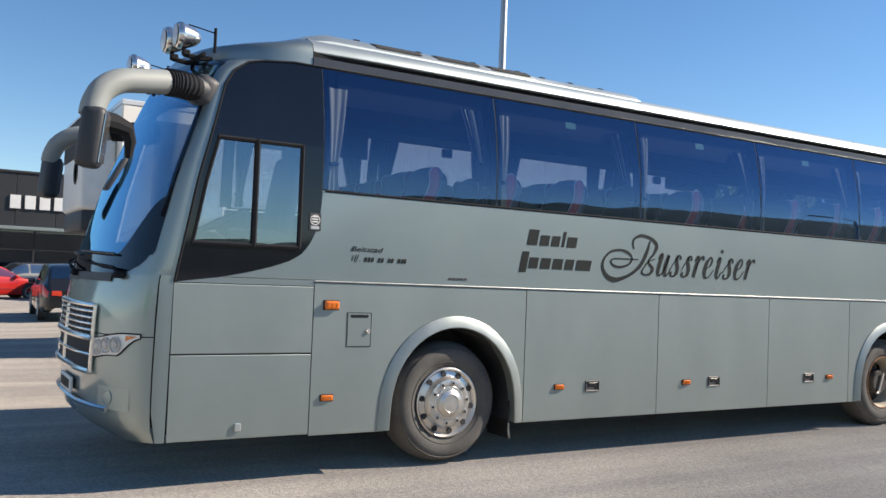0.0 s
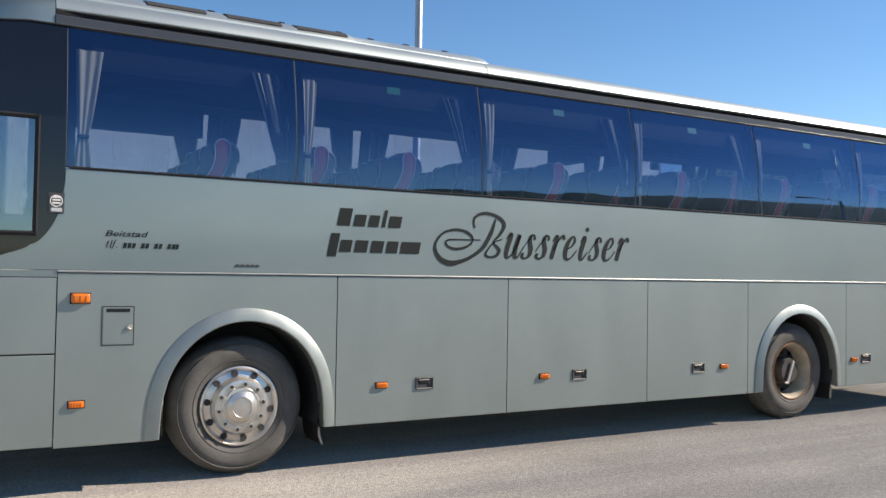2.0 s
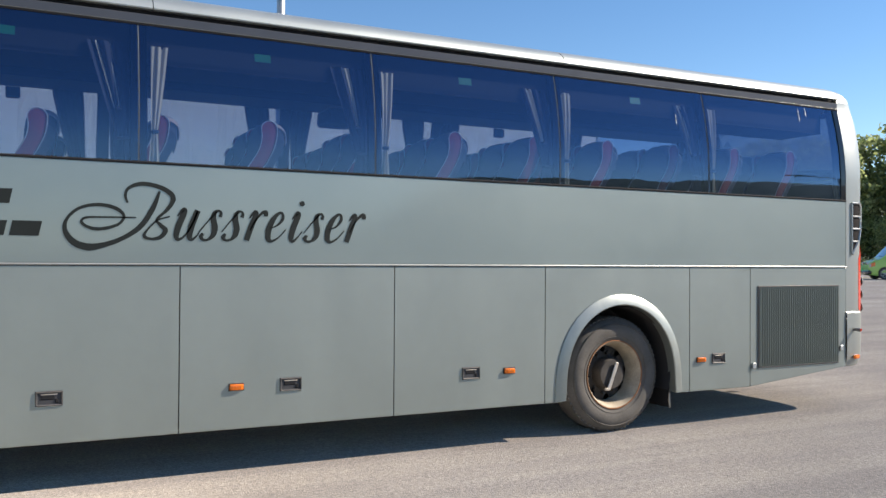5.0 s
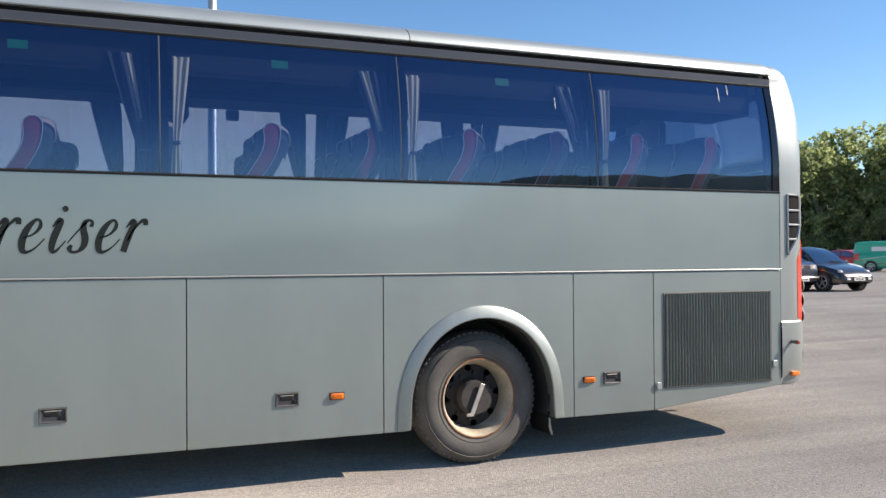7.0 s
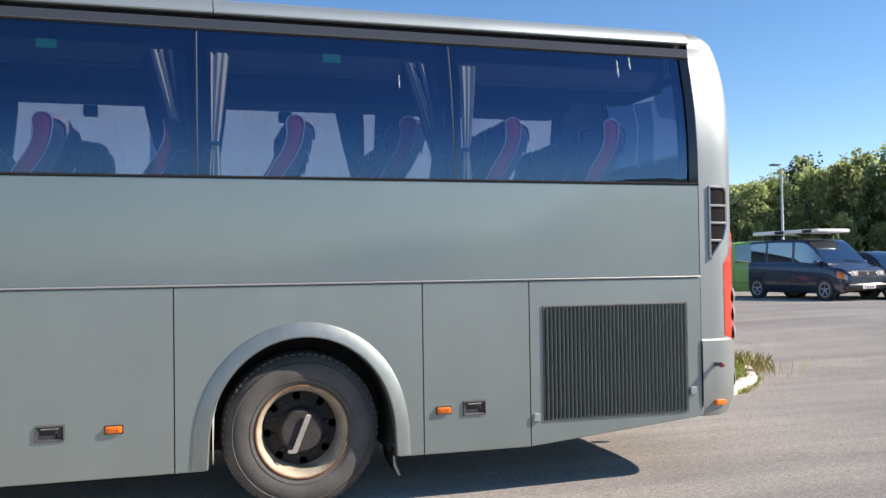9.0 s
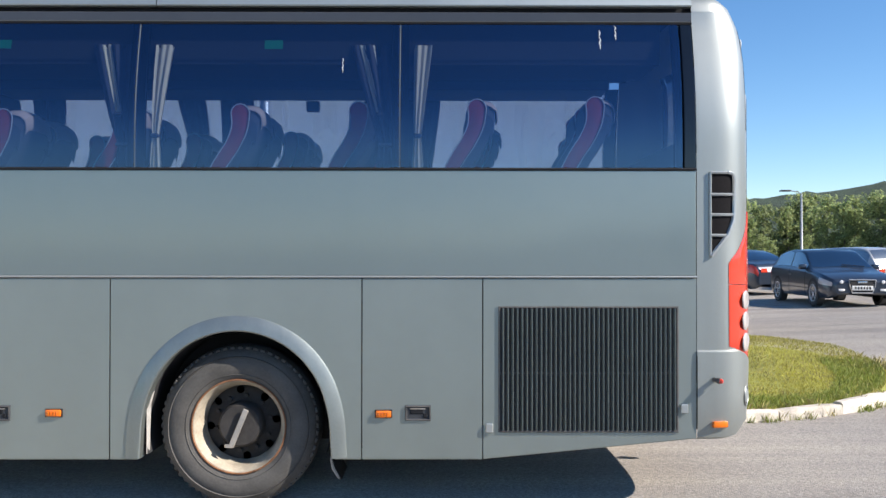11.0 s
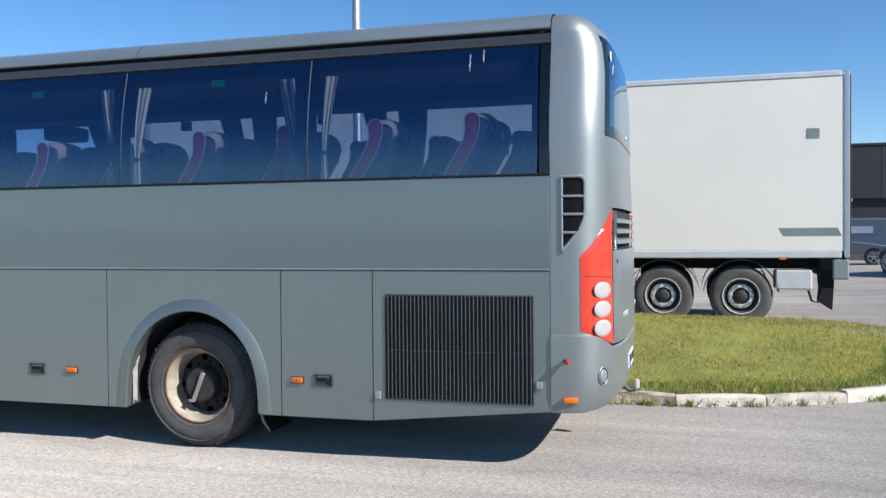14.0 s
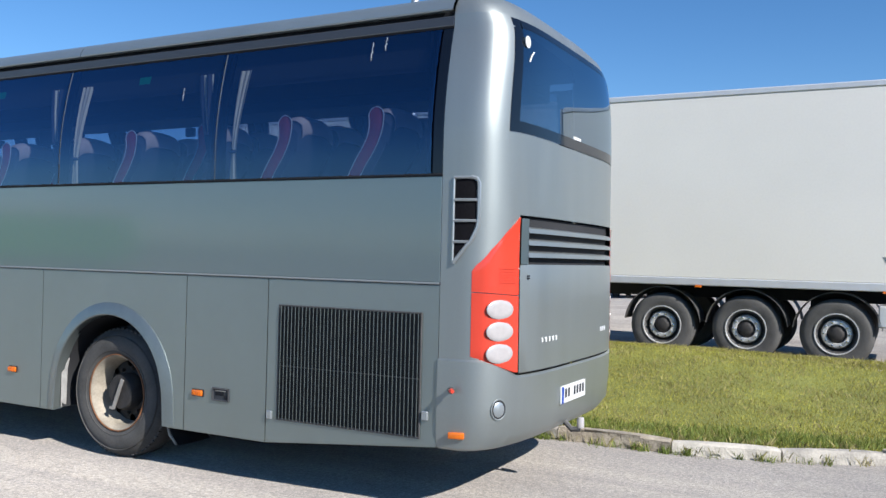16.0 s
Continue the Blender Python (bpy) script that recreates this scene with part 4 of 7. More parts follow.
# rear lamps
for sg in (1, -1):
    so = tail_s(13.265, 1.2)
    smax = lerp_table([(0.90, 0.80), (0.935, 0.90), (0.985, so), (1.56, so), (1.68, 0.935), (1.80, 0.86), (1.885, 0.785), (1.90, 0.779)])
    for z0, z1 in ((0.895, 1.395), (1.40, 1.895)):
        bm = BM()
        zz = span(z0, z1, 14)
        sheet(bm, [[tail(sg * s, z + (0.10 * (s - 0.88) if 1.3 < z < 1.5 else 0.0), 0.010 if 0 < j < 11 else 0.003) for j, s in enumerate(span(0.772, max(0.7745, smax(z)), 11))] for z in zz])
        lamp = part("tail_lamp", bm, REDLENS, bus, "tall red tail lamp lens")
        if z0 > 1.3:
            bm = BM()
            for k in range(6):
                tube(bm, [tail(sg * s, 1.47 + 0.018 * k, 0.012) for s in span(0.80, 0.90, 5)], 0.003, 4)
            part("ribs", bm, REDLENS, lamp)
        else:
            for z in (1.30, 1.16, 1.02):
                bm = BM()
                c = tail(sg * 0.893, z)
                t1 = (tail(sg * 0.80, z) - tail(sg * 0.93, z)).normalized()
                rows = []
                for r, o in ((0.0, 0.018), (0.035, 0.0175), (0.058, 0.016), (0.066, 0.010), (0.067, 0.004)):
                    nrm = t1.cross(Vector((0, 0, 1))) * (1 if sg > 0 else -1)
                    nrm = nrm if nrm.x > 0 else -nrm
                    rows.append([c + t1 * r * 1.6 * math.cos(a) + Vector((0, 0, r * 0.95 * math.sin(a))) + nrm * o for a in span(0, 2 * math.pi, 24)])
                sheet(bm, rows)
                part("round_lens", bm, CLEARLENS, lamp, "frosted clear round lens")
# corner vents
for sg in (1, -1):
    bm, fr = BM(), BM()
    cells = ((2.0, 2.125), (1.868, 1.985), (1.735, 1.852), (1.60, 1.718))
    at = lambda x, z, o: tail(sg * tail_s(x, z), z, o)
    for k, (z0, z1) in enumerate(cells):
        r0, r1 = (13.285, 13.285) if k < 2 else ((13.245, 13.285) if k == 2 else (13.16, 13.235))
        sheet(bm, [[at(x, z, 0.004) for x in span(13.145, e, 5)] for z, e in ((z0, r0), ((z0 + z1) / 2, (r0 + r1) / 2), (z1, r1))])
    vent = part("corner_vent", bm, VENTBLACK, bus, "black mesh corner air vents in silver frame")
    for z in (2.135, 1.992, 1.860, 1.726):
        e = 13.27 if z > 2.1 else (13.295 if z > 1.8 else 13.255)
        tube(fr, [at(x, z, 0.008) for x in span(13.135, e, 6)], 0.010, 6)
    tube(fr, [at(13.136, z, 0.008) for z in (2.135, 2.0, 1.8, 1.595)], 0.008, 6)
    tube(fr, [at(x, z, 0.008) for x, z in ((13.25, 2.138), (13.285, 2.128), (13.298, 2.10), (13.298, 1.87), (13.29, 1.82), (13.255, 1.735), (13.225, 1.70), (13.14, 1.59))], 0.013, 6)
    part("vent_frame", fr, SILVER, vent, "silver vent frame")

# dark sealing behind the joint between side and tail
part("corner_seal", ab(BM(), (SEAM - 0.03, 0.035, 0.46), (SEAM + 0.04, 0.06, 2.14)), RUBBER, bus)

# side radiator grille
gx0, gx1, gz0, gz1 = 11.77, 12.916, 0.46, 1.252
gr = part("radiator_grille", ab(BM(), (gx0, -0.003, gz0), (gx1, 0.0, gz1)), DARK, bus, "black upright slatted radiator grille")
n_s = 37
slat = BM()
sheet(slat, [[(x, y, z) for x, y in ((-0.006, -0.002), (0.0025, -0.018), (0.003, -0.0195), (0.0045, -0.0205), (0.0075, -0.0205), (0.008, -0.0185), (-0.0045, -0.002))] for z in (gz0, gz1)])
first = None
for k in range(n_s):
    x = gx0 + (gx1 - gx0) * (k + 0.5) / n_s
    if first is None:
        first = part("slat", slat, SLATGREY, gr)
        first.matrix_basis = Matrix.Translation((x, 0, 0))
    else:
        o = new("slat", first.data)
        o.parent, o.matrix_parent_inverse = gr, first.matrix_parent_inverse.copy()
        o.matrix_basis = Matrix.Translation((x, 0, 0))
bm = BM()
for a, b in (((gx0 - 0.012, gz0 - 0.014), (gx1 + 0.012, gz0)), ((gx0 - 0.012, gz1), (gx1 + 0.012, gz1 + 0.012)), ((gx0 - 0.012, gz0), (gx0, gz1)), ((gx1, gz0), (gx1 + 0.012, gz1))):
    ab(bm, (a[0], -0.010, a[1]), (b[0], -0.001, b[1]), 0.002)
part("grille_frame", bm, HITCH, gr)
part("cross_bar", ab(BM(), (gx0, -0.008, 0.827), (gx1, -0.0035, 0.834)), HITCH, gr)
for x, z in ((11.70, 0.475), (12.965, 0.60), (1.988, 0.369)):
    bm = BM()
    ab(bm, (x - 0.024, -0.022, z - 0.03), (x + 0.024, 0, z + 0.03), 0.006)
    part("latch_plate", bm, SILVER, bus, "small pale square latch")

# side lamps, handles, flaps
def marker(x, z, big=False):
    bm = BM()
    w, h, d = (0.060, 0.033, 0.036) if big else (0.050, 0.022, 0.024)
    box(bm, (x, -d / 2, z), (2 * w, d, 2 * h), 0.0155 if big else 0.009, None, 3 if big else 2)
    ml = part("marker_light", bm, AMBER, bus, "amber side marker lamp")
    for k_ in ((-0.6, 0.0, 0.6) if big else (-0.55, -0.2, 0.2, 0.55)):
        part("rib", tube(BM(), [(x + w * k_, -d - 0.0012, z - h * 0.6), (x + w * k_, -d - 0.0012, z + h * 0.6)], 0.003, 5), AMBER, ml)
    part("base", box(BM(), (x, -0.003, z), (2 * w + 0.012, 0.006, 2 * h + 0.010), 0.002), RUBBER, ml)


for x, z, big in ((2.691, 1.273, True), (2.683, 0.558, False), (4.965, 0.573, False), (6.586, 0.573, False), (8.88, 0.572, False), (11.013, 0.566, False), (13.19, 0.50, False)):
    if x > 13.1:
        bm = BM()
        c = tail(tail_s(x, z), z, 0.02)
        box(bm, c, (0.105, 0.028, 0.042), 0.008, pose(0, 0, 0, 0, 0, 14), 2)
        part("marker_light", bm, AMBER, bus, "amber side marker lamp")
    else:
        marker(x, z, big)
for x in (5.359, 6.99, 8.515, 11.236):
    bm = BM()
    w, h = 0.084, 0.050
    sheet(bm, [[(x + a, y, 0.571 + b) for a, b in ((-1 * k, -1 * j), (1 * k, -1 * j), (1 * k, 1 * j), (-1 * k, 1 * j), (-1 * k, -1 * j))] for k, j, y in ((w, h, 0), (w - 0.003, h - 0.003, -0.008), (w - 0.012, h - 0.012, -0.008), (w - 0.016, h - 0.016, -0.0015), (0.0, 0.0, -0.0015))])
    hd = part("flap_handle", bm, PLASTIC, bus, "recessed luggage flap handle")
    part("handle_rim", tube(BM(), [(x + a_ * (w - 0.007), -0.009, 0.571 + b_ * (h - 0.007)) for a_, b_ in ((-1, -1), (1, -1), (1, 1), (-1, 1), (-1, -1))], 0.0045, 5), HITCH, hd, "worn grey metal rim")
    bm = BM()
    ab(bm, (x - 0.05, -0.006, 0.565), (x + 0.035, 0.0, 0.595), 0.004)
    ab(bm, (x + 0.035, -0.008, 0.54), (x + 0.058, 0.0, 0.57), 0.004)
    part("lever", bm, RUBBER, hd)
    part("lever_edge", ab(BM(), (x - 0.052, -0.0085, 0.595), (x + 0.05, -0.002, 0.602), 0.002), STEEL, hd)
bm = BM()
for pts_ in ([(2.833, 1.217), (3.043, 1.217), (3.043, 0.95), (2.833, 0.95), (2.833, 1.217)],):
    for (a, b), (c, d) in zip(pts_, pts_[1:]):
        tube(bm, [(a, -0.001, b), (c, -0.001, d)], 0.003, 5)
fl = part("filler_flap", bm, DARK, bus, "square filler flap outlined in side panel")
part("flap_plate", ab(BM(), (2.838, -0.004, 0.955), (3.038, 0.0, 1.212), 0.003), PAINT_LOW, fl)
part("text_bar", ab(BM(), (2.86, -0.006, 1.178), (3.015, -0.004, 1.202)), LETTER, fl)
bm = BM()
lathe(bm, [(0.0, -0.012), (0.016, -0.012), (0.018, 0.0)], (3.018, -0.004, 1.075), "y", 12)
box(bm, (3.008, -0.016, 1.065), (0.03, 0.006, 0.012), 0.002, pose(0, 0, 0, 0, 35, 0))
part("lock", bm, STEEL, fl)
bm = BM()
tube(bm, [(13.16, 0.0, 0.79), (13.16, -0.05, 0.79), (13.18, -0.065, 0.787)], [0.015, 0.015, 0.021], 10)
te = part("tow_eye", bm, HITCH, bus, "small dark stub with red reflector on the rear corner")
part("reflector", tube(BM(), [(13.18, -0.065, 0.787), (13.195, -0.075, 0.785)], [0.017, 0.013], 10), REDLENS, te)

# wheel arches, wheels
for ax, wx in ARCHES:
    bm = BM()
    rows = []
    for k in range(-3, 40):
        if k < 0:
            a, zz = 0.0, 0.48 + 0.066 * k
        elif k > 36:
            a, zz = math.pi, 0.48 - 0.066 * (k - 36)
        else:
            a, zz = math.pi * k / 36, None
        row = []
        for r, y in ((0.698, 0.0), (0.697, -0.007), (0.686, -0.013), (0.628, -0.030), (0.606, -0.034), (0.598, -0.028), (0.596, 0.0), (0.594, 0.06)):
            z = 0.48 + (r + 0.024) * math.sin(a) if zz is None else zz
            row.append((ax + (r + 0.02 * max(0.0, (0.62 - z) / 0.35)) * math.cos(a), y, z))
        rows.append(row)
    sheet(bm, rows)
    part("wheel_arch", bm, PAINT_ARCH, bus, "grey wheel arch lip")
    bm = BM()
    sheet(bm, [[(ax + 0.605 * math.cos(a), y, 0.48 + 0.61 * math.sin(a)) for y in (0.03, 0.5)] for a in span(-0.3, math.pi + 0.3, 24)])
    sheet(bm, [[(ax - 0.65, 0.5, 0.3), (ax + 0.65, 0.5, 0.3)], [(ax - 0.65, 0.5, 1.15), (ax + 0.65, 0.5, 1.15)]])
    part("wheel_well", bm, DARK, bus, "black wheel well liner")
    bm = BM()
    sheet(bm, [[(ax + 0.60, y, 0.32), (ax + 0.62, y + 0.02, 0.20), (ax + 0.66, y + 0.05, 0.115)] for y in (0.05, 0.2, 0.4)], (0.012, 0, 0))
    mf = part("mud_flap", bm, RUBBER, bus, "black rubber mud flap")
    part("dusty_edge", tube(BM(), [(ax + 0.606, 0.043, 0.27), (ax + 0.618, 0.06, 0.20), (ax + 0.655, 0.09, 0.125)], [0.006, 0.011, 0.008], 6), DUSTY, mf, "pale dusty edge of the mud flap")
    part("liner_edge", sheet(BM(), [[(ax - 0.588, 0.02, z), (ax - 0.588 + w_, 0.06, z)] for z, w_ in ((0.30, 0.006), (0.45, 0.008), (0.62, 0.014), (0.70, 0.035), (0.72, 0.02), (0.76, 0.01))], (0, 0.01, 0)), DUSTY, bus, "pale dusty edge of the wheel liner")


def wheel(x, y, sign, driven):
    """Wheel with its outer face at y; sign -1 faces the near side."""
    f = lambda pr: [(r, -sign * h) for r, h in pr]
    R = 0.53 if driven else 0.516
    zc = 0.466
    c = (x, y, zc)
    wh = thing_part("wheel", bus)
    bm = BM()
    lathe(bm, f([(0.292, 0.03), (0.30, 0.008), (0.33, -0.012), (0.37, -0.022), (0.41, -0.026), (0.45, -0.016), (R - 0.044, 0.006), (R - 0.023, 0.035), (R - 0.01, 0.062), (R, 0.10), (R, 0.22), (0.505, 0.27), (0.46, 0.30), (0.30, 0.29)]), c, "y", 56, caps=False)
    for r in (0.345, 0.46):
        lathe(bm, f([(r - 0.006, -0.008), (r, -0.0205), (r + 0.006, -0.008)]), c, "y", 56, caps=False)
    part("tyre", bm, TYRE, wh, "dusty black truck tyre")
    if driven:
        bm = BM()
        for k in range(64):
            a = 2 * math.pi * k / 64
            box(bm, (x + 0.504 * math.cos(a), y - sign * 0.085, zc + 0.504 * math.sin(a)), (0.036, 0.10, 0.030), 0.004, pose(0, 0, 0, 0, -math.degrees(a), 0))
        part("tread", bm, TYRE, wh, "chunky drive tread blocks")
        bm = BM()
        lathe(bm, f([(0.312, 0.004), (0.308, -0.006), (0.298, -0.004), (0.284, 0.02), (0.272, 0.05), (0.262, 0.10), (0.25, 0.16)]), c, "y", 48, caps=False)
        part("rim", bm, CREAM, wh, "cream painted steel rim with rust")
        lathe(bm := BM(), f([(0.314, -0.004), (0.313, -0.012), (0.306, -0.013), (0.302, -0.002)]), c, "y", 48, caps=False)
        part("rim_edge", bm, RUST, wh, "rusty rim edge")
        bm = BM()
        lathe(bm, f([(0.253, 0.165), (0.22, 0.15), (0.17, 0.15), (0.15, 0.14), (0.145, 0.05), (0.13, 0.03), (0.0, 0.03)]), c, "y", 40)
        for k in range(10):
            a = 2 * math.pi * k / 10 + 0.2
            lathe(bm, f([(0.0, 0.12), (0.014, 0.12), (0.016, 0.15)]), (x + 0.185 * math.cos(a), y, zc + 0.185 * math.sin(a)), "y", 8)
        part("hub", bm, BRAKE, wh, "dirty black hub")
        for k in range(8):
            a = 2 * math.pi * k / 8 + 0.1
            part("hand_hole", lathe(BM(), f([(0.0, 0.147), (0.026, 0.147)]), (x + 0.222 * math.cos(a), y, zc + 0.222 * math.sin(a)), "y", 14), BRAKE, wh)
        bm = BM()
        box(bm, (x - 0.005, y - sign * 0.012, zc - 0.015), (0.036, 0.012, 0.265), 0.003, pose(0, 0, 0, 0, 22, 0))
        box(bm, (x - 0.072, y - sign * 0.012, zc - 0.132), (0.05, 0.014, 0.022), 0.003, pose(0, 0, 0, 0, 4, 0))
        part("hub_bar", bm, STEEL, wh, "flat steel bar across the hub")
    else:
        bm = BM()
        lathe(bm, f([(0.298, 0.03), (0.296, -0.012), (0.286, -0.016), (0.272, -0.004), (0.262, 0.012), (0.22, 0.0), (0.205, -0.030), (0.195, -0.046), (0.165, -0.052), (0.145, -0.05), (0.138, -0.058), (0.118, -0.060), (0.112, -0.072), (0.075, -0.088), (0.07, -0.082), (0.0, -0.084)]), c, "y", 56, caps=False)
        part("rim", bm, RIMALU, wh, "polished alloy front rim")
        for k in range(10):
            a = 2 * math.pi * (k + 0.25) / 10
            p = (x + 0.168 * math.cos(a), y, zc + 0.168 * math.sin(a))
            part("wheel_nut", lathe(BM(), f([(0.022, -0.045), (0.021, -0.06), (0.014, -0.061), (0.013, -0.05)]), p, "y", 12, caps=False), RIMALU, wh, "chrome wheel nut")
            part("stud", lathe(BM(), f([(0.0, -0.0625), (0.011, -0.0635), (0.013, -0.05)]), p, "y", 10, caps=False), BRAKE, wh)
            a += math.pi / 10
            q = Vector((x + 0.243 * math.cos(a), y, zc + 0.243 * math.sin(a)))
            part("vent_hole", lathe(BM(), f([(0.0, -0.004), (0.024, -0.005), (0.025, 0.02)]), q, "y", 14, caps=False), DARK, wh)
        bm = BM()
        for a in (2.0, 4.2):
            box(bm, (x + 0.1 * math.cos(a), y + sign * 0.063, zc + 0.1 * math.sin(a)), (0.03, 0.004, 0.014), 0.002)
        part("rust_spot", bm, RUST, wh)


def thing_part(name, parent):
    ob = new(name)
    ob.parent = parent
    ob.matrix_parent_inverse = world_of(parent).inverted()
    return ob


for (ax, wx), driven in zip(ARCHES, (False, True)):
    wheel(wx, 0.09, -1, driven)
    wheel(wx, W - 0.09, 1, driven)

# chassis and cabin shell
bm = BM()
for a, b, zb in ((1.45, 3.2, 0.34), (4.5, 9.38, 0.30), (10.68, 11.6, 0.34), (11.6, 13.0, 0.48)):
    ab(bm, (a, 0.022, zb), (b, W - 0.022, 1.40))
for a, b in ((3.2, 4.5), (9.38, 10.68)):
    ab(bm, (a, 0.52, 0.42), (b, W - 0.52, 1.40))
part("chassis", bm, DARK, bus, "dark underbody")
bm = BM()
ab(bm, (1.5, 0.03, 1.405), (13.2, W - 0.03, 1.44))
part("cabin_floor", bm, CABIN, bus)
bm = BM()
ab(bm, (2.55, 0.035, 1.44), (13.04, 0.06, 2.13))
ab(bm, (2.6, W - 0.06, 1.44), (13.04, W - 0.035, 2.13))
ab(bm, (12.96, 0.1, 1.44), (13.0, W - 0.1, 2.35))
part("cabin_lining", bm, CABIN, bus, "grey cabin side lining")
bm = BM()
for y0, y1, zb in ((0.16, 0.70, 2.87), (W - 0.70, W - 0.16, 3.03)):
    ab(bm, (2.75, y0, zb), (12.85, y1, zb + 0.05), 0.015)
    ab(bm, (2.75, y1 - 0.05 if y0 < 1 else y0, zb), (12.85, y1 if y0 < 1 else y0 + 0.05, zb + 0.22), 0.015)
    ab(bm, (2.75, 0.16 if y0 < 1 else W - 0.2, zb), (12.85, 0.2 if y0 < 1 else W - 0.16, 3.2))
part("luggage_rack", bm, RACK, bus, "grey overhead luggage racks")
part("drop_panel", ab(BM(), (2.76, W - 0.19, 2.785), (4.09, W - 0.162, 3.06), 0.008), RACK, bus, "dark panel hanging over the front offside window")


# seats
def seat(x, y, dz=0.0, first=[None]):
    if first[0] is None:
        s = thing_part("seat", bus)
        mid_ = spline([Vector(q) for q in ((-0.32, 0, 1.88), (-0.245, 0, 2.02), (-0.18, 0, 2.17), (-0.12, 0, 2.28), (-0.06, 0, 2.37), (-0.015, 0, 2.465), (0.0, 0, 2.54), (0.0, 0, 2.60))], 3)
        half_ = [float(np.interp(i_, [0, len(mid_) - 8, len(mid_) - 1], [0.045, 0.05, 0.062])) for i_ in range(len(mid_))]
        left, right, front_, back_ = [], [], [], []
        for i_, q in enumerate(mid_):
            d = (mid_[min(i_ + 1, len(mid_) - 1)] - mid_[max(i_ - 1, 0)]).normalized()
            o_ = Vector((-d.z, 0, d.x))
            left.append(q + o_ * half_[i_]), right.append(q - o_ * half_[i_])
            front_.append(q + o_ * (half_[i_] + 0.006)), back_.append(q - o_ * (half_[i_] + 0.065))
        cap_ = [mid_[-1] + 0.062 * Vector((-math.cos(a), 0, math.sin(a))) for a in span(0.3, math.pi - 0.3, 6)]
        prof = [(q.x, q.z) for q in front_] + [(-0.05, 2.635), (-0.02, 2.66), (0.03, 2.668), (0.08, 2.655), (0.115, 2.625)] + [(q.x, q.z) for q in back_[::-1]]
        cx, cz = -0.06, 2.3
        rings_ = [[(cx + (px - cx) * k, yy, cz + (pz - cz) * k - (0.07 * (abs(yy) / 0.21) ** 4 if pz > 2.45 else 0)) for px, pz in prof + prof[:1]] for yy, k in ((-0.212, 0.93), (-0.20, 0.98), (-0.15, 1.0), (-0.07, 1.0), (0.07, 1.0), (0.15, 1.0), (0.20, 0.98), (0.212, 0.93))]
        bm = BM()
        sheet(bm, rings_)
        for r_ in (rings_[0], rings_[-1]):
            bm.faces.new([bm.verts.new(p) for p in r_[:-1]])
        part("backrest", bm, DARKCLOTH, s, "dark blue reclined backrest")
        for yy, sg in ((-0.212, -1), (0.212, 1)):
            bm = BM()
            edge_ = left + cap_ + right[::-1]
            sheet(bm, [[(a_.x, yy + sg * 0.004, a_.z), ((a_.x + b_.x) / 2, yy + sg * 0.018, (a_.z + b_.z) / 2), (b_.x, yy + sg * 0.004, b_.z)] for a_, b_ in zip(left, right)] + [[(a_.x, yy + sg * 0.004, a_.z), ((a_.x + b_.x) / 2, yy + sg * 0.014, (a_.z + b_.z) / 2), (b_.x, yy + sg * 0.004, b_.z)] for a_, b_ in zip(cap_[:3], cap_[:3:-1])])
            part("side_trim", bm, SEATRED, s, "crimson side bolster")
            bm = BM()
            tube(bm, [(q.x, yy + sg * 0.010, q.z) for q in edge_], 0.0042, 5)
            part("piping", bm, PIPING, s, "pale piping")
        part("headrest_cover", sheet(BM(), [[(a_ + 0.004, yy, b_ - 0.07 * (abs(yy) / 0.21) ** 4) for yy in span(-0.19, 0.19, 8)] for a_, b_ in ((0.0, 2.672), (0.05, 2.673), (0.09, 2.662), (0.124, 2.634), (0.132, 2.60), (0.132, 2.555), (0.124, 2.535))], (0.006, 0, 0.002)), COVER, s, "beige cloth headrest cover")
        bm = BM()
        box(bm, (-0.52, 0, 1.86), (0.46, 0.42, 0.12), 0.04, None, 2)
        part("cushion", bm, DARKCLOTH, s)
        first[0] = s
        s.matrix_basis = Matrix.Translation((x, y, dz))
        # parts were built at the origin of the coach
        for c in s.children:
            c.matrix_parent_inverse = Matrix()
        s.matrix_parent_inverse = world_of(bus).inverted()
        return s
    return copy_thing(first[0], Matrix.Translation((x, y, dz)))


ROWS_X = [12.42 - 0.794 * k for k in range(12)]
for x in ROWS_X:
    for y in (0.40, 0.86, W - 0.86, W - 0.40):
        if y > 2 and 6.5 < x < 7.4:
            continue
        seat(x + (0.0 if y < 1 else 0.12), y, 0.022 * (x - 12.42))
ds = thing_part("driver_seat", bus)
part("backrest", box(BM(), (2.50, 0.66, 2.12), (0.14, 0.46, 0.72), 0.06, pose(0, 0, 0, 0, 10, 0), 3), DARKCLOTH, ds, "dark driver seat back")
part("headrest", box(BM(), (2.57, 0.66, 2.56), (0.10, 0.28, 0.2), 0.04, pose(0, 0, 0, 0, 10, 0), 3), DARKCLOTH, ds)
part("cushion", box(BM(), (2.25, 0.66, 1.78), (0.5, 0.48, 0.14), 0.05, None, 2), DARKCLOTH, ds)


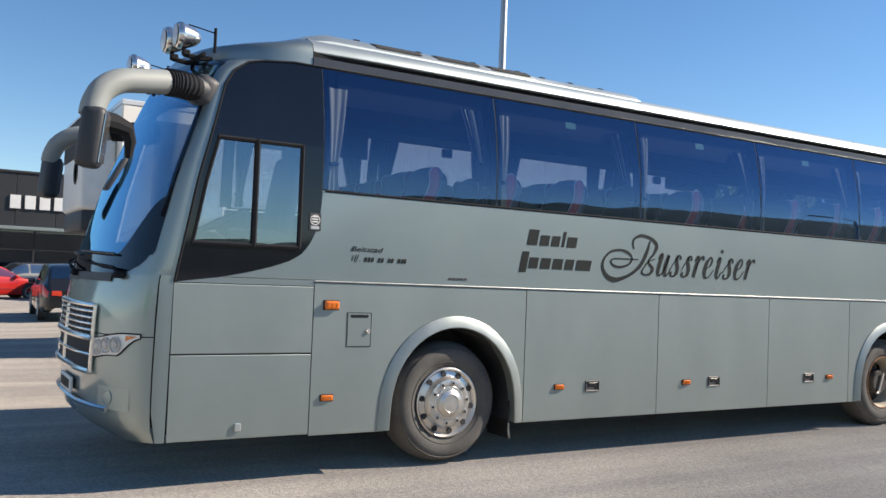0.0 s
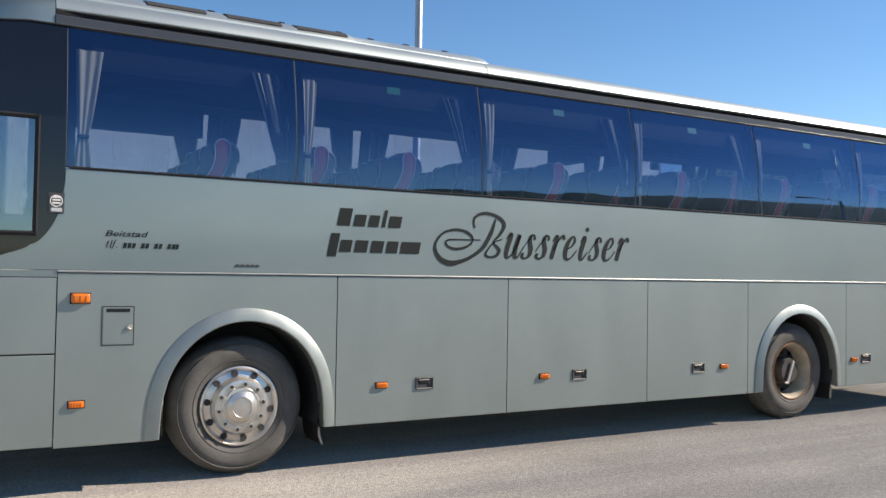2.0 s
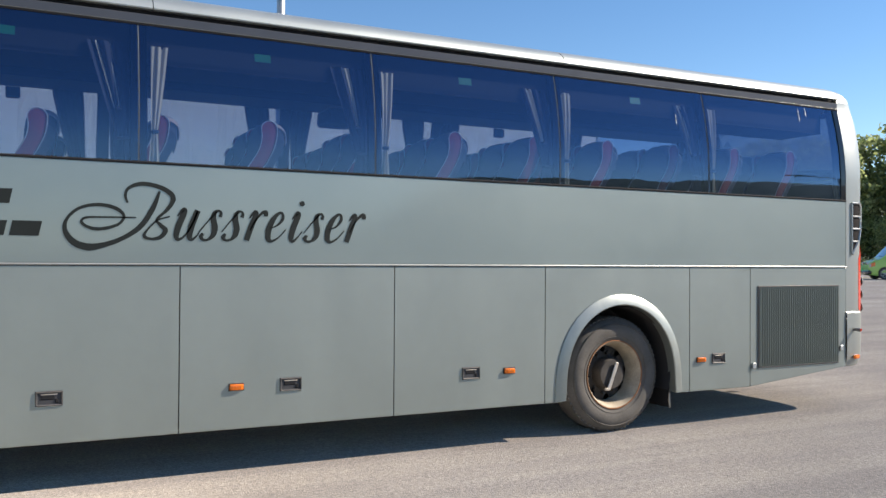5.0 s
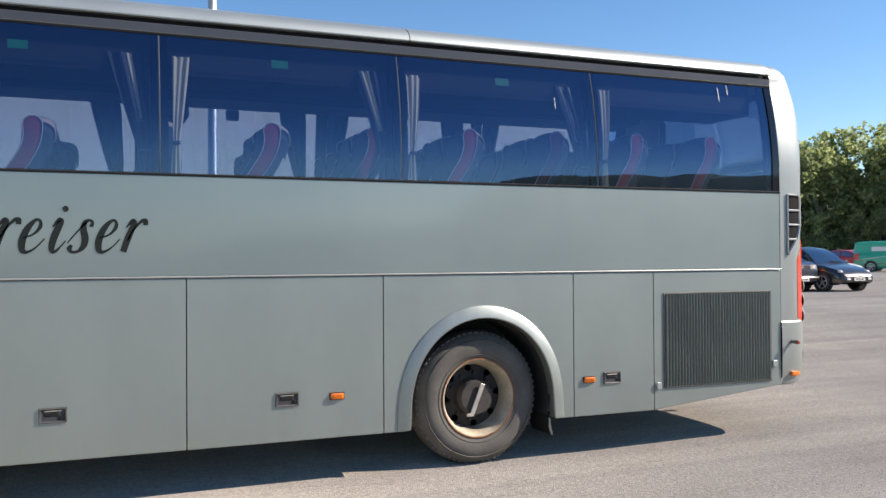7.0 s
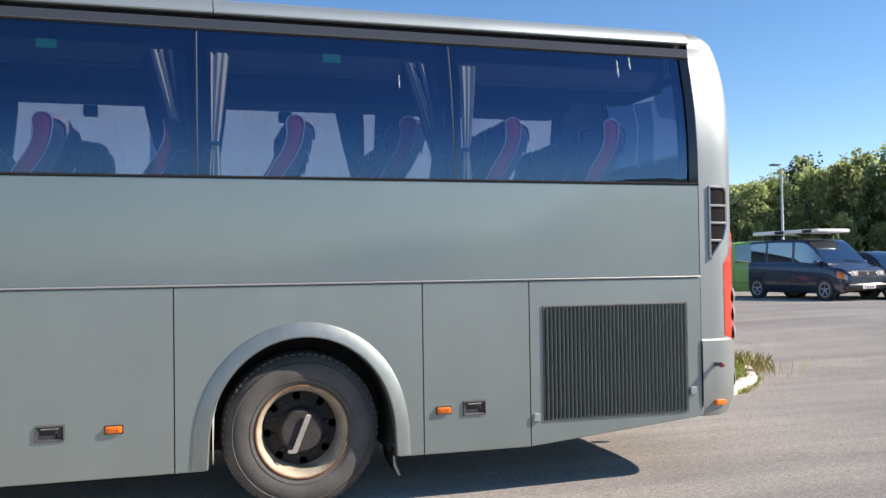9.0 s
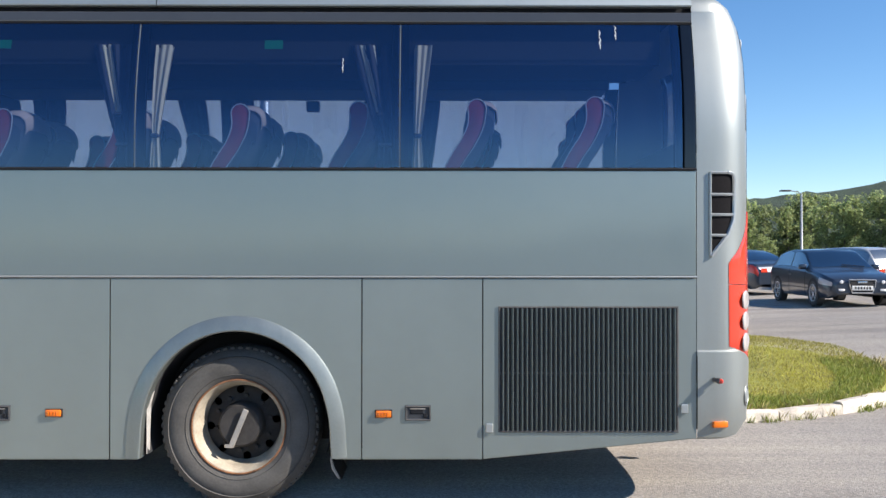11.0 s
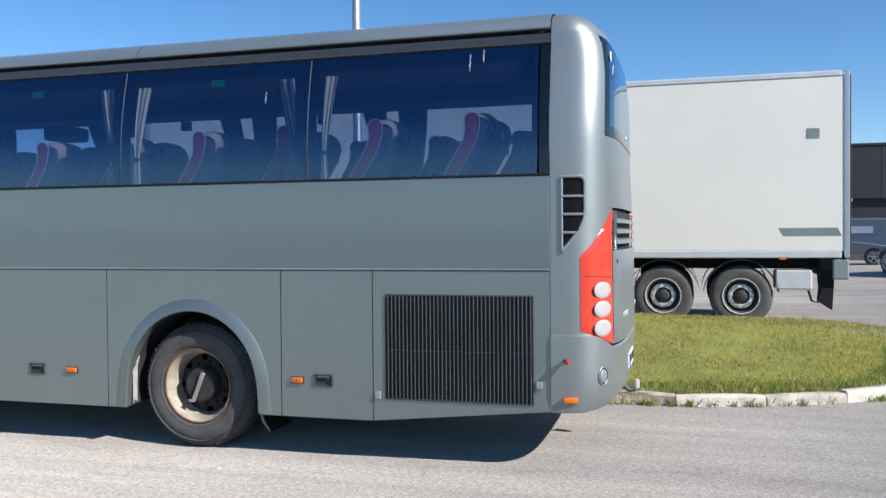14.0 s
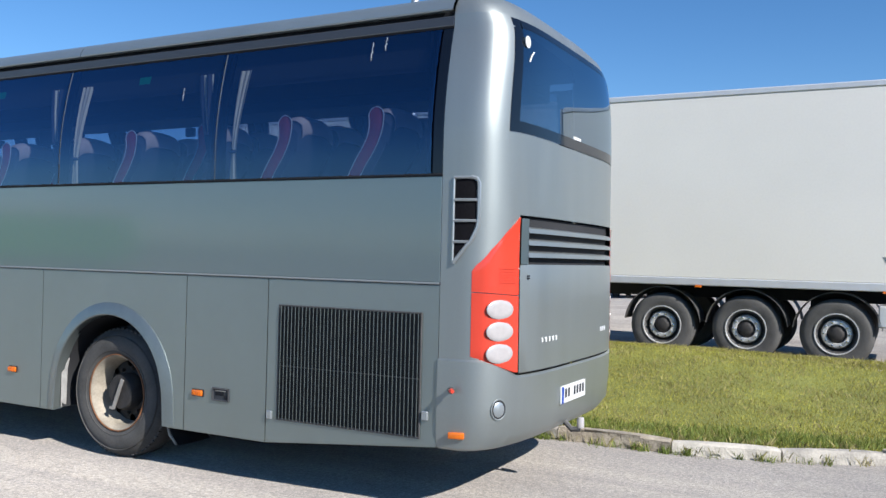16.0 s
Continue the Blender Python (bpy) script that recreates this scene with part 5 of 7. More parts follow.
# curtains
def curtain(x, w, lean, mat, z_tie=2.38, far=False, low=2.17):
    fold = 0.006 if mat == CURTAIN else 0.016
    bm = BM()
    rows = []
    for z in span(low, 3.13 if far else 3.0, 18):
        k = abs(z - z_tie) / 0.66
        ww = w * (0.35 + 0.65 * min(1, k) ** 0.8)
        xo = x + lean * max(0, z - z_tie)
        row = []
        for j in range(25):
            u = j / 24
            y = side_y(z) + 0.075 + fold * (math.sin(u * 2.6 * 2 * math.pi + 2.0 * math.sin(3 * x) + 2.5 * (z - 2.4) * math.sin(7 * x)) + 0.6 * math.sin(u * 9 + 3 * z + 5 * x))
            row.append((xo + ww * (u - 0.5), W - y if far else y, z))
        rows.append(row)
    sheet(bm, rows)
    c = part("curtain", bm, mat, bus, "gathered cream window curtain tied back, coloured dark where shaded")
    bm = BM()
    y = side_y(z_tie) + 0.06
    box(bm, (x, W - y if far else y, z_tie), (w * 0.4, 0.05, 0.025), 0.008)
    part("tie", bm, DARKCLOTH, c)


for x in POSTS[:-1]:
    curtain(x + 0.115, 0.19 if x < 3 else 0.125, 0.06, CURTAIN)
for x in POSTS[1:-1]:
    curtain(x - 0.13, 0.12, -0.20, CURTAIN, 2.52, False, 2.52)
    # this fold hangs in shade, so the dark is put in its colour
    curtain(x - 0.09, 0.26, -0.16, DARKCLOTH, 2.32)
# offside curtains likewise dark in colour for the shade they hang in
for x in POSTS[:-1]:
    curtain(x + 0.13, 0.22, 0.04, DARKCLOTH, 2.3, True)
for x in POSTS[1:-1]:
    curtain(x - 0.2, 0.26, -0.15, DARKCLOTH, 2.3, True)

for x in (5.14, 8.5, 10.2):
    part("window_hammer", ab(BM(), (x - 0.06, W - 0.16, 2.93), (x + 0.06, W - 0.10, 3.03), 0.01), RUBBER, bus, "small black emergency hammer box")
# dried drips on the panes
for x, z0, z1, w in ((12.435, 2.955, 3.09, 0.006), (12.54, 3.02, 3.12, 0.006), (10.74, 2.79, 2.89, 0.005)):
    bm = BM()
    sheet(bm, [[skin(x + 0.004 * math.sin(9 * k) - w * f, z0 + (z1 - z0) * k / 6, 0.003), skin(x + 0.004 * math.sin(9 * k) + w * f, z0 + (z1 - z0) * k / 6, 0.003)] for k, f in zip(range(7), (0.25, 0.5, 0.9, 0.6, 0.35, 0.7, 0.3))])
    part("dried_drip", bm, DROPPING, bus, "white dried drip on the glass")
# exit stickers, steering wheel, dashboard, screen
for x in (5.07, 6.78, 8.49, 10.28):
    bm = BM()
    sheet(bm, [[skin(xx, z, -0.008) for xx in (x - 0.06, x + 0.06)] for z in (2.955, 3.015)], (0, 0.002, 0))
    part("exit_sticker", bm, EXITGREEN, bus, "small green emergency exit sticker")
bm = BM()
ab(bm, (7.66, 1.1, 2.72), (7.96, 1.45, 2.86), 0.02)
part("ceiling_screen", bm, RUBBER, bus, "black fold-down cabin screen")
bm = BM()
ab(bm, (1.35, 0.35, 1.44), (1.85, W - 0.35, 1.72), 0.06, 2)
ab(bm, (1.55, 0.3, 1.6), (1.95, 1.0, 1.80), 0.07, 2)
part("dashboard", bm, PLASTIC, bus, "dark grey dashboard")
bm = BM()
m = pose(1.98, 0.62, 1.90, 0, -28, 0)
lathe(bm, [(0.225, 0.0), (0.24, 0.016), (0.255, 0.0), (0.24, -0.016)], (0, 0, 0), "z", 28, True)
box(bm, (0, 0, 0), (0.44, 0.05, 0.02), 0.005)
box(bm, (0, 0, -0.08), (0.12, 0.12, 0.18), 0.02)
bmesh.ops.transform(bm, matrix=m, verts=bm.verts)
part("steering_wheel", bm, RUBBER, bus, "black steering wheel behind cab window")


# lettering
def place_text(body, x0, x1, z, size, shear, offset, label, parent):
    t = text_mesh(body, size, shear, offset)
    xs = [v.co.x for v in t.verts]
    k = (x1 - x0) / (max(xs) - min(xs))
    lo = min(xs)
    for v in t.verts:
        v.co = Vector((x0 + (v.co.x - lo) * k, -0.0035, z + v.co.y))
    return part("lettering", t, LETTER, parent, label, 0)


lp = lambda u, v: Vector((u, -0.0035, v))
# script letters: strokes of points in letter heights, each with its widths
GLYPHS = {
    "u": [([(-0.02, 0.78), (0.10, 1.0), (0.17, 0.93), (0.10, 0.45), (0.12, 0.10), (0.24, 0.0), (0.40, 0.14), (0.53, 0.5), (0.60, 0.98)], [0.03, 0.10, 0.15, 0.17, 0.14, 0.08, 0.05, 0.05, 0.06]), ([(0.60, 1.0), (0.53, 0.5), (0.55, 0.12), (0.65, 0.0), (0.78, 0.12), (0.86, 0.3)], [0.15, 0.17, 0.15, 0.09, 0.04, 0.03])],
    "s": [([(-0.06, 0.28), (0.12, 0.62), (0.34, 0.97)], [0.03, 0.035, 0.05]), ([(0.50, 0.80), (0.50, 0.93), (0.40, 1.01), (0.28, 0.93), (0.30, 0.70), (0.42, 0.42), (0.43, 0.18), (0.31, 0.02), (0.14, 0.0), (0.04, 0.10), (0.08, 0.22)], [0.10, 0.08, 0.06, 0.11, 0.16, 0.17, 0.14, 0.07, 0.07, 0.12, 0.07])],
    "r": [([(-0.02, 0.78), (0.10, 1.0), (0.18, 0.92), (0.12, 0.5), (0.08, 0.0)], [0.03, 0.09, 0.14, 0.16, 0.15]), ([(0.11, 0.35), (0.22, 0.72), (0.38, 0.98), (0.50, 1.0), (0.54, 0.86)], [0.04, 0.05, 0.08, 0.13, 0.12])],
    "e": [([(0.08, 0.44), (0.34, 0.55), (0.48, 0.78), (0.42, 0.98), (0.28, 0.98), (0.13, 0.72), (0.08, 0.35), (0.16, 0.06), (0.32, 0.0), (0.52, 0.14), (0.70, 0.42)], [0.03, 0.05, 0.09, 0.07, 0.08, 0.15, 0.17, 0.14, 0.07, 0.04, 0.03])],
    "i": [([(-0.02, 0.78), (0.10, 1.0), (0.17, 0.93), (0.10, 0.45), (0.12, 0.10), (0.22, 0.0), (0.36, 0.16), (0.46, 0.36)], [0.03, 0.10, 0.15, 0.17, 0.14, 0.08, 0.04, 0.03]), ([(0.20, 1.27), (0.20, 1.36), (0.20, 1.45)], [0.06, 0.17, 0.06])],
    "t": [([(0.12, 1.35), (0.10, 0.8), (0.08, 0.3), (0.14, 0.02), (0.28, 0.06)], [0.12, 0.15, 0.15, 0.12, 0.04]), ([(-0.06, 1.0), (0.28, 1.0)], [0.08, 0.08])],
    "l": [([(0.12, 1.6), (0.10, 0.9), (0.08, 0.3), (0.14, 0.02), (0.26, 0.06)], [0.14, 0.15, 0.15, 0.12, 0.04])],
    "f": [([(0.46, 1.5), (0.36, 1.62), (0.22, 1.45), (0.13, 0.9), (0.06, 0.2), (-0.06, -0.2), (-0.18, -0.25)], [0.12, 0.08, 0.12, 0.15, 0.14, 0.08, 0.1]), ([(-0.06, 1.0), (0.34, 1.0)], [0.08, 0.08])],
    ".": [([(0.02, 0.0), (0.02, 0.09), (0.02, 0.18)], [0.08, 0.17, 0.08])],
}


def script(body, starts, z, height, label, parent, slant=0.26):
    """A written word: each letter is its strokes, leaning by the slant."""
    bm = BM()
    for ch, x0 in zip(body, starts):
        for pts, widths in GLYPHS[ch]:
            stroke(bm, [(x0 + (u + slant * v) * height, z + v * height) for u, v in pts], [w_ * height * 1.28 for w_ in widths], lp, 6)
    return part("lettering", bm, LETTER, parent, label, 0)


sign = script("ussreiser", (6.125, 6.312, 6.468, 6.632, 6.775, 6.952, 7.075, 7.232, 7.402), 1.629, 0.207, "dark painted script word on the waist panel", bus)
bm = BM()
stroke(bm, [(6.041, 1.96), (5.995, 1.836), (5.916, 1.713), (5.804, 1.632), (5.695, 1.588), (5.588, 1.568), (5.493, 1.602), (5.441, 1.68), (5.455, 1.758), (5.529, 1.828), (5.642, 1.854), (5.75, 1.836), (5.807, 1.789), (5.787, 1.736), (5.717, 1.702), (5.631, 1.691), (5.567, 1.71), (5.542, 1.74), (5.571, 1.766), (5.674, 1.771), (5.889, 1.774)], [0.016, 0.036, 0.036, 0.03, 0.034, 0.05, 0.044, 0.03, 0.02, 0.02, 0.024, 0.026, 0.02, 0.018, 0.022, 0.024, 0.02, 0.018, 0.016, 0.012, 0.010], lp)
stroke(bm, [(5.832, 1.874), (5.817, 1.924), (5.839, 1.975), (5.917, 2.006), (6.018, 1.996), (6.103, 1.958), (6.132, 1.907), (6.093, 1.834), (6.024, 1.765), (6.051, 1.725), (6.083, 1.69), (6.05, 1.643), (5.987, 1.629), (5.944, 1.647), (5.96, 1.689), (6.028, 1.759), (6.111, 1.787)], [0.014, 0.018, 0.022, 0.03, 0.03, 0.034, 0.036, 0.024, 0.014, 0.026, 0.034, 0.028, 0.018, 0.024, 0.014, 0.012, 0.010], lp)
part("capital", bm, LETTER, sign, "ornate looping capital letter", 0)
script("tlf.", (2.845, 2.868, 2.886, 2.914), 1.622, 0.034, "small dark word", bus)
place_text("Beitstad", 2.84, 3.125, 1.702, 0.056, 0.25, 0.0008, "small dark place name", bus)
def letter_bars(items, slant):
    """One plain slanted bar for each character: start, end, foot and head."""
    for a, b, z0, z1 in items:
        k = slant * (z1 - z0)
        part("text_bar", sheet(BM(), [[(a, -0.0035, z0), (b, -0.0035, z0)], [(a + k, -0.0035, z1), (b + k, -0.0035, z1)]]), LETTER, bus, "plain dark bar of lettering", 0)


letter_bars([(a, a + 0.022, 1.622, 1.658) for a in (2.955, 2.985, 3.015, 3.075, 3.105, 3.165, 3.195, 3.255, 3.285, 3.31)], 0.2)
letter_bars([(4.55, 4.66, 1.845, 1.985), (4.69, 4.79, 1.845, 1.94), (4.82, 4.91, 1.845, 1.94), (4.94, 4.97, 1.845, 1.985), (5.0, 5.11, 1.845, 1.94)], 0.2)
letter_bars([(4.47, 4.545, 1.60, 1.785), (4.57, 4.67, 1.638, 1.735), (4.70, 4.81, 1.638, 1.735), (4.84, 4.95, 1.638, 1.735), (4.98, 5.08, 1.638, 1.735), (5.11, 5.285, 1.638, 1.735)], 0.2)
for k in range(5):
    part("badge", box(BM(), (3.765 + 0.038 * k, -0.003, 1.515), (0.03, 0.006, 0.018), 0.002), PLASTIC, bus, "small dark badge bar")

# the coach stands on its tyres
bus.matrix_basis = Matrix.Translation((7.2, MID, 0.06))

# ---- semi-trailer ----
TY = 8.8
trailer = thing("semi_trailer", "white refrigerated semi-trailer parked behind a grass island", "trailer", (9.6, TY + 1.28, 0))
part("box_body", ab(BM(), (2.75, TY, 1.25), (16.55, TY + 2.56, 4.09), 0.03), TRAILWHITE, trailer, "smooth white insulated box")
bm = BM()
ab(bm, (2.74, TY - 0.012, 4.07), (16.49, TY + 2.572, 4.165), 0.015)
part("top_rail", bm, TRAILRAIL, trailer, "aluminium top rail")
bm = BM()
ab(bm, (2.74, TY - 0.014, 1.15), (16.49, TY + 2.574, 1.27), 0.012)
part("bottom_rail", bm, TRAILRAIL, trailer, "aluminium bottom rail")
bm = BM()
ab(bm, (16.53, TY - 0.016, 1.15), (16.61, TY + 2.576, 4.16), 0.015)
part("rear_frame", bm, ALU, trailer, "grey rear door frame")
bm = BM()
ab(bm, (16.61, TY + 0.05, 1.2), (16.64, TY + 2.5, 4.1), 0.01)
tube(bm, [(16.62, TY + 0.12, 1.3), (16.62, TY + 0.12, 4.0)], 0.03, 8)
part("rear_door", bm, DARK, trailer, "dark rear door hardware")
part("marking", ab(BM(), (15.97, TY - 0.006, 3.09), (16.16, TY, 3.25)), GREYSTICK, trailer, "small grey square mark")
bm = BM()
sheet(bm, [[(15.62, TY - 0.004, 1.51), (16.49, TY - 0.004, 1.51)], [(15.54, TY - 0.004, 1.64), (16.43, TY - 0.004, 1.64)]], (0, 0.003, 0))
part("marking", bm, GREYSTICK, trailer, "slanted grey marking strip")
# refrigeration unit on the front wall
bm = BM()
ab(bm, (2.20, TY + 0.25, 2.30), (2.75, TY + 2.31, 3.95), 0.08, 3)
ru = part("fridge_unit", bm, WHITE, trailer, "pale grey refrigeration unit")
part("lower_cowl", ab(BM(), (2.24, TY + 0.3, 1.95), (2.75, TY + 2.26, 2.30), 0.06, 2), PLASTIC, ru)
part("top_grille", ab(BM(), (2.185, TY + 0.32, 3.2), (2.21, TY + 2.24, 3.85), 0.02), DARK, ru, "dark top grille")
bm = BM()
lathe(bm, [(0.18, 0.0), (0.2, -0.012), (0.22, 0.0)], (2.195, TY + 0.75, 2.95), "x", 20)
part("emblem", bm, PLASTIC, ru)
# running gear
bm = BM()
for y in (TY + 0.7, TY + 1.75):
    ab(bm, (3.6, y, 0.95), (16.3, y + 0.12, 1.15))
for x in (12.43, 13.70, 14.96):
    tube(bm, [(x, TY + 0.3, 0.53), (x, TY + 2.26, 0.53)], 0.07, 8)
    ab(bm, (x - 0.4, TY + 0.6, 0.7), (x + 0.1, TY + 0.85, 1.0), 0.03)
ab(bm, (16.2, TY + 0.1, 0.85), (16.6, TY + 2.4, 1.2), 0.02)
ab(bm, (4.6, TY + 0.5, 0.02), (4.75, TY + 0.65, 1.2))
ab(bm, (4.6, TY + 1.9, 0.02), (4.75, TY + 2.05, 1.2))
part("chassis_frame", bm, DARK, trailer, "black steel chassis")
part("tail_box", ab(BM(), (15.50, TY + 0.06, 0.63), (16.06, TY + 0.55, 0.95), 0.02), TRAILRAIL, trailer, "aluminium tool box")
bm = BM()
sheet(bm, [[(x_, y, z_) for x_, z_ in ((16.18, 0.95), (16.20, 0.62), (16.18, 0.42), (16.36, 0.30), (16.38, 0.60), (16.40, 0.95))] for y in (TY + 0.08, TY + 0.14, TY + 0.5)])
bm.faces.new([bm.verts.new((x_, TY + 0.08, z_)) for x_, z_ in ((16.18, 0.95), (16.20, 0.62), (16.18, 0.42), (16.36, 0.30), (16.38, 0.60), (16.40, 0.95))])
tube(bm, [(16.0, TY + 0.1, 0.62), (16.05, TY + 0.08, 0.45), (16.14, TY + 0.08, 0.42), (16.2, TY + 0.1, 0.6)], 0.02, 6)
part("mud_flap", bm, RUBBER, trailer, "black rubber mud flap and hose")
bm = BM()
ab(bm, (16.36, TY + 0.0, 0.80), (16.60, TY + 0.4, 1.13), 0.02)
part("rear_lamp", bm, GREYSTICK, trailer)
for x in (8.0, 11.4, 13.0, 15.6):
    part("marker_light", ab(BM(), (x - 0.05, TY - 0.03, 1.12), (x + 0.05, TY, 1.155), 0.006), AMBER, trailer, "amber marker lamp")


def trailer_wheel(x, y, sg):
    w_ = thing_part("wheel", trailer)
    f = lambda pr: [(r, sg * h) for r, h in pr]
    c = (x, y, 0.51)
    bm = BM()
    lathe(bm, f([(0.29, 0.05), (0.30, 0.01), (0.34, 0.0), (0.42, -0.006), (0.47, 0.01), (0.50, 0.04), (0.51, 0.09), (0.51, 0.30), (0.47, 0.37), (0.29, 0.36)]), c, "y", 40, caps=False)
    part("tyre", bm, TYRE, w_, "black trailer tyre")
    bm = BM()
    lathe(bm, f([(0.303, 0.02), (0.302, -0.010), (0.289, -0.010), (0.283, 0.008)]), c, "y", 36, caps=False)
    part("rim", bm, WHEELMETAL, w_, "bright steel rim")
    part("rim_well", lathe(BM(), f([(0.284, 0.006), (0.272, 0.03), (0.262, 0.05), (0.25, 0.10)]), c, "y", 36, caps=False), HITCH, w_, "dirty inner side of the rim")
    bm = BM()
    lathe(bm, f([(0.252, 0.11), (0.21, 0.09), (0.16, 0.09), (0.13, 0.06), (0.10, 0.04), (0.085, 0.01), (0.07, 0.0), (0.0, 0.0)]), c, "y", 30)
    part("hub", bm, BRAKE, w_)
    part("disc", lathe(BM(), f([(0.212, 0.085), (0.206, 0.05), (0.19, 0.035), (0.145, 0.03), (0.135, 0.06)]), c, "y", 30, caps=False), WHEELMETAL, w_, "pale wheel disc ring")
    for k in range(10):
        a = 2 * math.pi * k / 10
        part("nut", lathe(BM(), f([(0.0, 0.005), (0.016, 0.01), (0.018, 0.04)]), (x + 0.178 * math.cos(a), y, 0.51 + 0.178 * math.sin(a)), "y", 8, caps=False), CHROME, w_)


for x in (12.43, 13.70, 14.96):
    trailer_wheel(x, TY + 0.08, 1)
    trailer_wheel(x, TY + 2.48, -1)
    for y0 in (TY + 0.05, TY + 2.05):
        bm = BM()
        sheet(bm, [[(x + 0.60 * math.cos(a), y, 0.51 + 0.60 * math.sin(a)) for y in (y0, y0 + 0.45)] for a in span(0.12, math.pi - 0.12, 18)], (0, 0, 0.012))
        part("mudguard", bm, HITCH, trailer, "curved plastic mudguard")

trailer.matrix_basis = Matrix.Translation((9.5, TY + 1.28, 0.2))

# ---- grass island ----
EDGE = [(5.4, 3.8), (6.4, 3.1), (8.0, 2.92), (10.0, 2.90), (12.0, 2.88), (13.2, 2.88), (13.95, 2.90), (14.8, 3.12), (15.6, 3.49), (16.3, 4.02), (16.85, 4.72), (17.2, 5.5), (17.3, 6.2), (17.15, 7.0), (16.6, 7.7), (15.8, 8.15), (14.5, 8.35), (12.0, 8.4), (8.0, 8.4), (6.4, 8.2), (5.5, 7.4), (5.1, 5.6)]
loop_ = spline([(*p, 0) for p in EDGE + EDGE[:1]], 6)[:-1]
cen = Vector((11.3, 5.75, 0))


def mound(x, y):
    return 0.06 * ease(y, 3, 5) + 0.8 * lie(x, y) * ease(y, 4, 7) + 0.17 * math.exp(-((x - 12.5) / 4.5) ** 2 - ((y - 7.0) / 1.7) ** 2) + 0.02 * noise.noise((x * 0.8, y * 0.8, 3))


bm = BM()
rows = []
for k in (1.0, 0.985, 0.93, 0.85, 0.75, 0.62, 0.48, 0.33, 0.18, 0.05):
    row = []
    for p in loop_ + loop_[:1]:
        q = cen + (p - cen) * (k - 0.008)
        row.append((q.x, q.y, lie(q.x, q.y) - 0.05 if k == 1.0 else max(lie(q.x, q.y) + 0.06, 0.085 + lie(q.x, q.y) * 0.25 + mound(q.x, q.y) * min(1, (1 - k) * 5))))
    rows.append(row)
sheet(bm, rows)
island = tagged(part("grass_island", bm, GRASSGROUND), "low mown grass mound edged with granite kerb", "lawn", kind="structure")

# ---- lamp posts ----
def lamp_post(x, y, h, arm, r=0.075):
    lp_ = thing("street_lamp", "tall slim galvanised street lamp post", "street lamp", (x, y, 0), "lamp posts")
    z0 = lie(x, y) + (0.1 if 5 < x < 17 and 2.6 < y < 8.7 else 0.0)
    part("pole", tube(BM(), [(x, y, z0), (x, y, z0 + 1.2), (x, y, z0 + 1.25), (x, y, h)], [r * 1.35, r * 1.3, r, r * 0.72], 14), GALV, lp_)
    bm = BM()
    tube(bm, [(x, y, h - 0.05), (x + arm[0] * 0.3, y + arm[1] * 0.3, h + 0.12), (x + arm[0], y + arm[1], h + 0.2)], 0.035, 8)
    part("arm", bm, GALV, lp_)
    bm = BM()
    box(bm, (x + arm[0] * 1.25, y + arm[1] * 1.25, h + 0.2), (0.34 + abs(arm[0]) * 0.4, 0.34 + abs(arm[1]) * 0.4, 0.10), 0.03, None, 2)
    part("lamp_head", bm, PLASTIC, lp_)


lamp_post(8.87, 6.80, 9.5, (0, 1.2))
lamp_post(45.8, 41.5, 7.7, (-0.6, -0.3), 0.09)
lamp_post(34.6, 49.6, 5.7, (-0.7, 0.3), 0.09)
lamp_post(31.9, -14.9, 5.3, (-1.1, -0.5), 0.08)


# ---- cars ----
def paint(name, c, rough=0.3, metal=0.4):
    return surf(name, c, rough, metal, 0.05, 1.0, 80, 0, 0.8)


NAVY = paint("navy car paint", (0.028, 0.04, 0.062))
BLACKP = paint("black car paint", (0.02, 0.021, 0.024))
SILVERP = paint("silver car paint", (0.5, 0.5, 0.5))
REDP = paint("red car paint", (0.5, 0.02, 0.015), 0.3, 0.1)
GREENP = paint("lime green van paint", (0.33, 0.56, 0.12), 0.35, 0.0)
TEALP = paint("teal green van paint", (0.012, 0.36, 0.21), 0.35, 0.0)
GREYP = paint("grey van paint", (0.2, 0.21, 0.22))
WHITEP = paint("white car paint", (0.75, 0.75, 0.74), 0.3, 0.0)
DARKGREY = paint("dark grey car paint", (0.05, 0.055, 0.06))
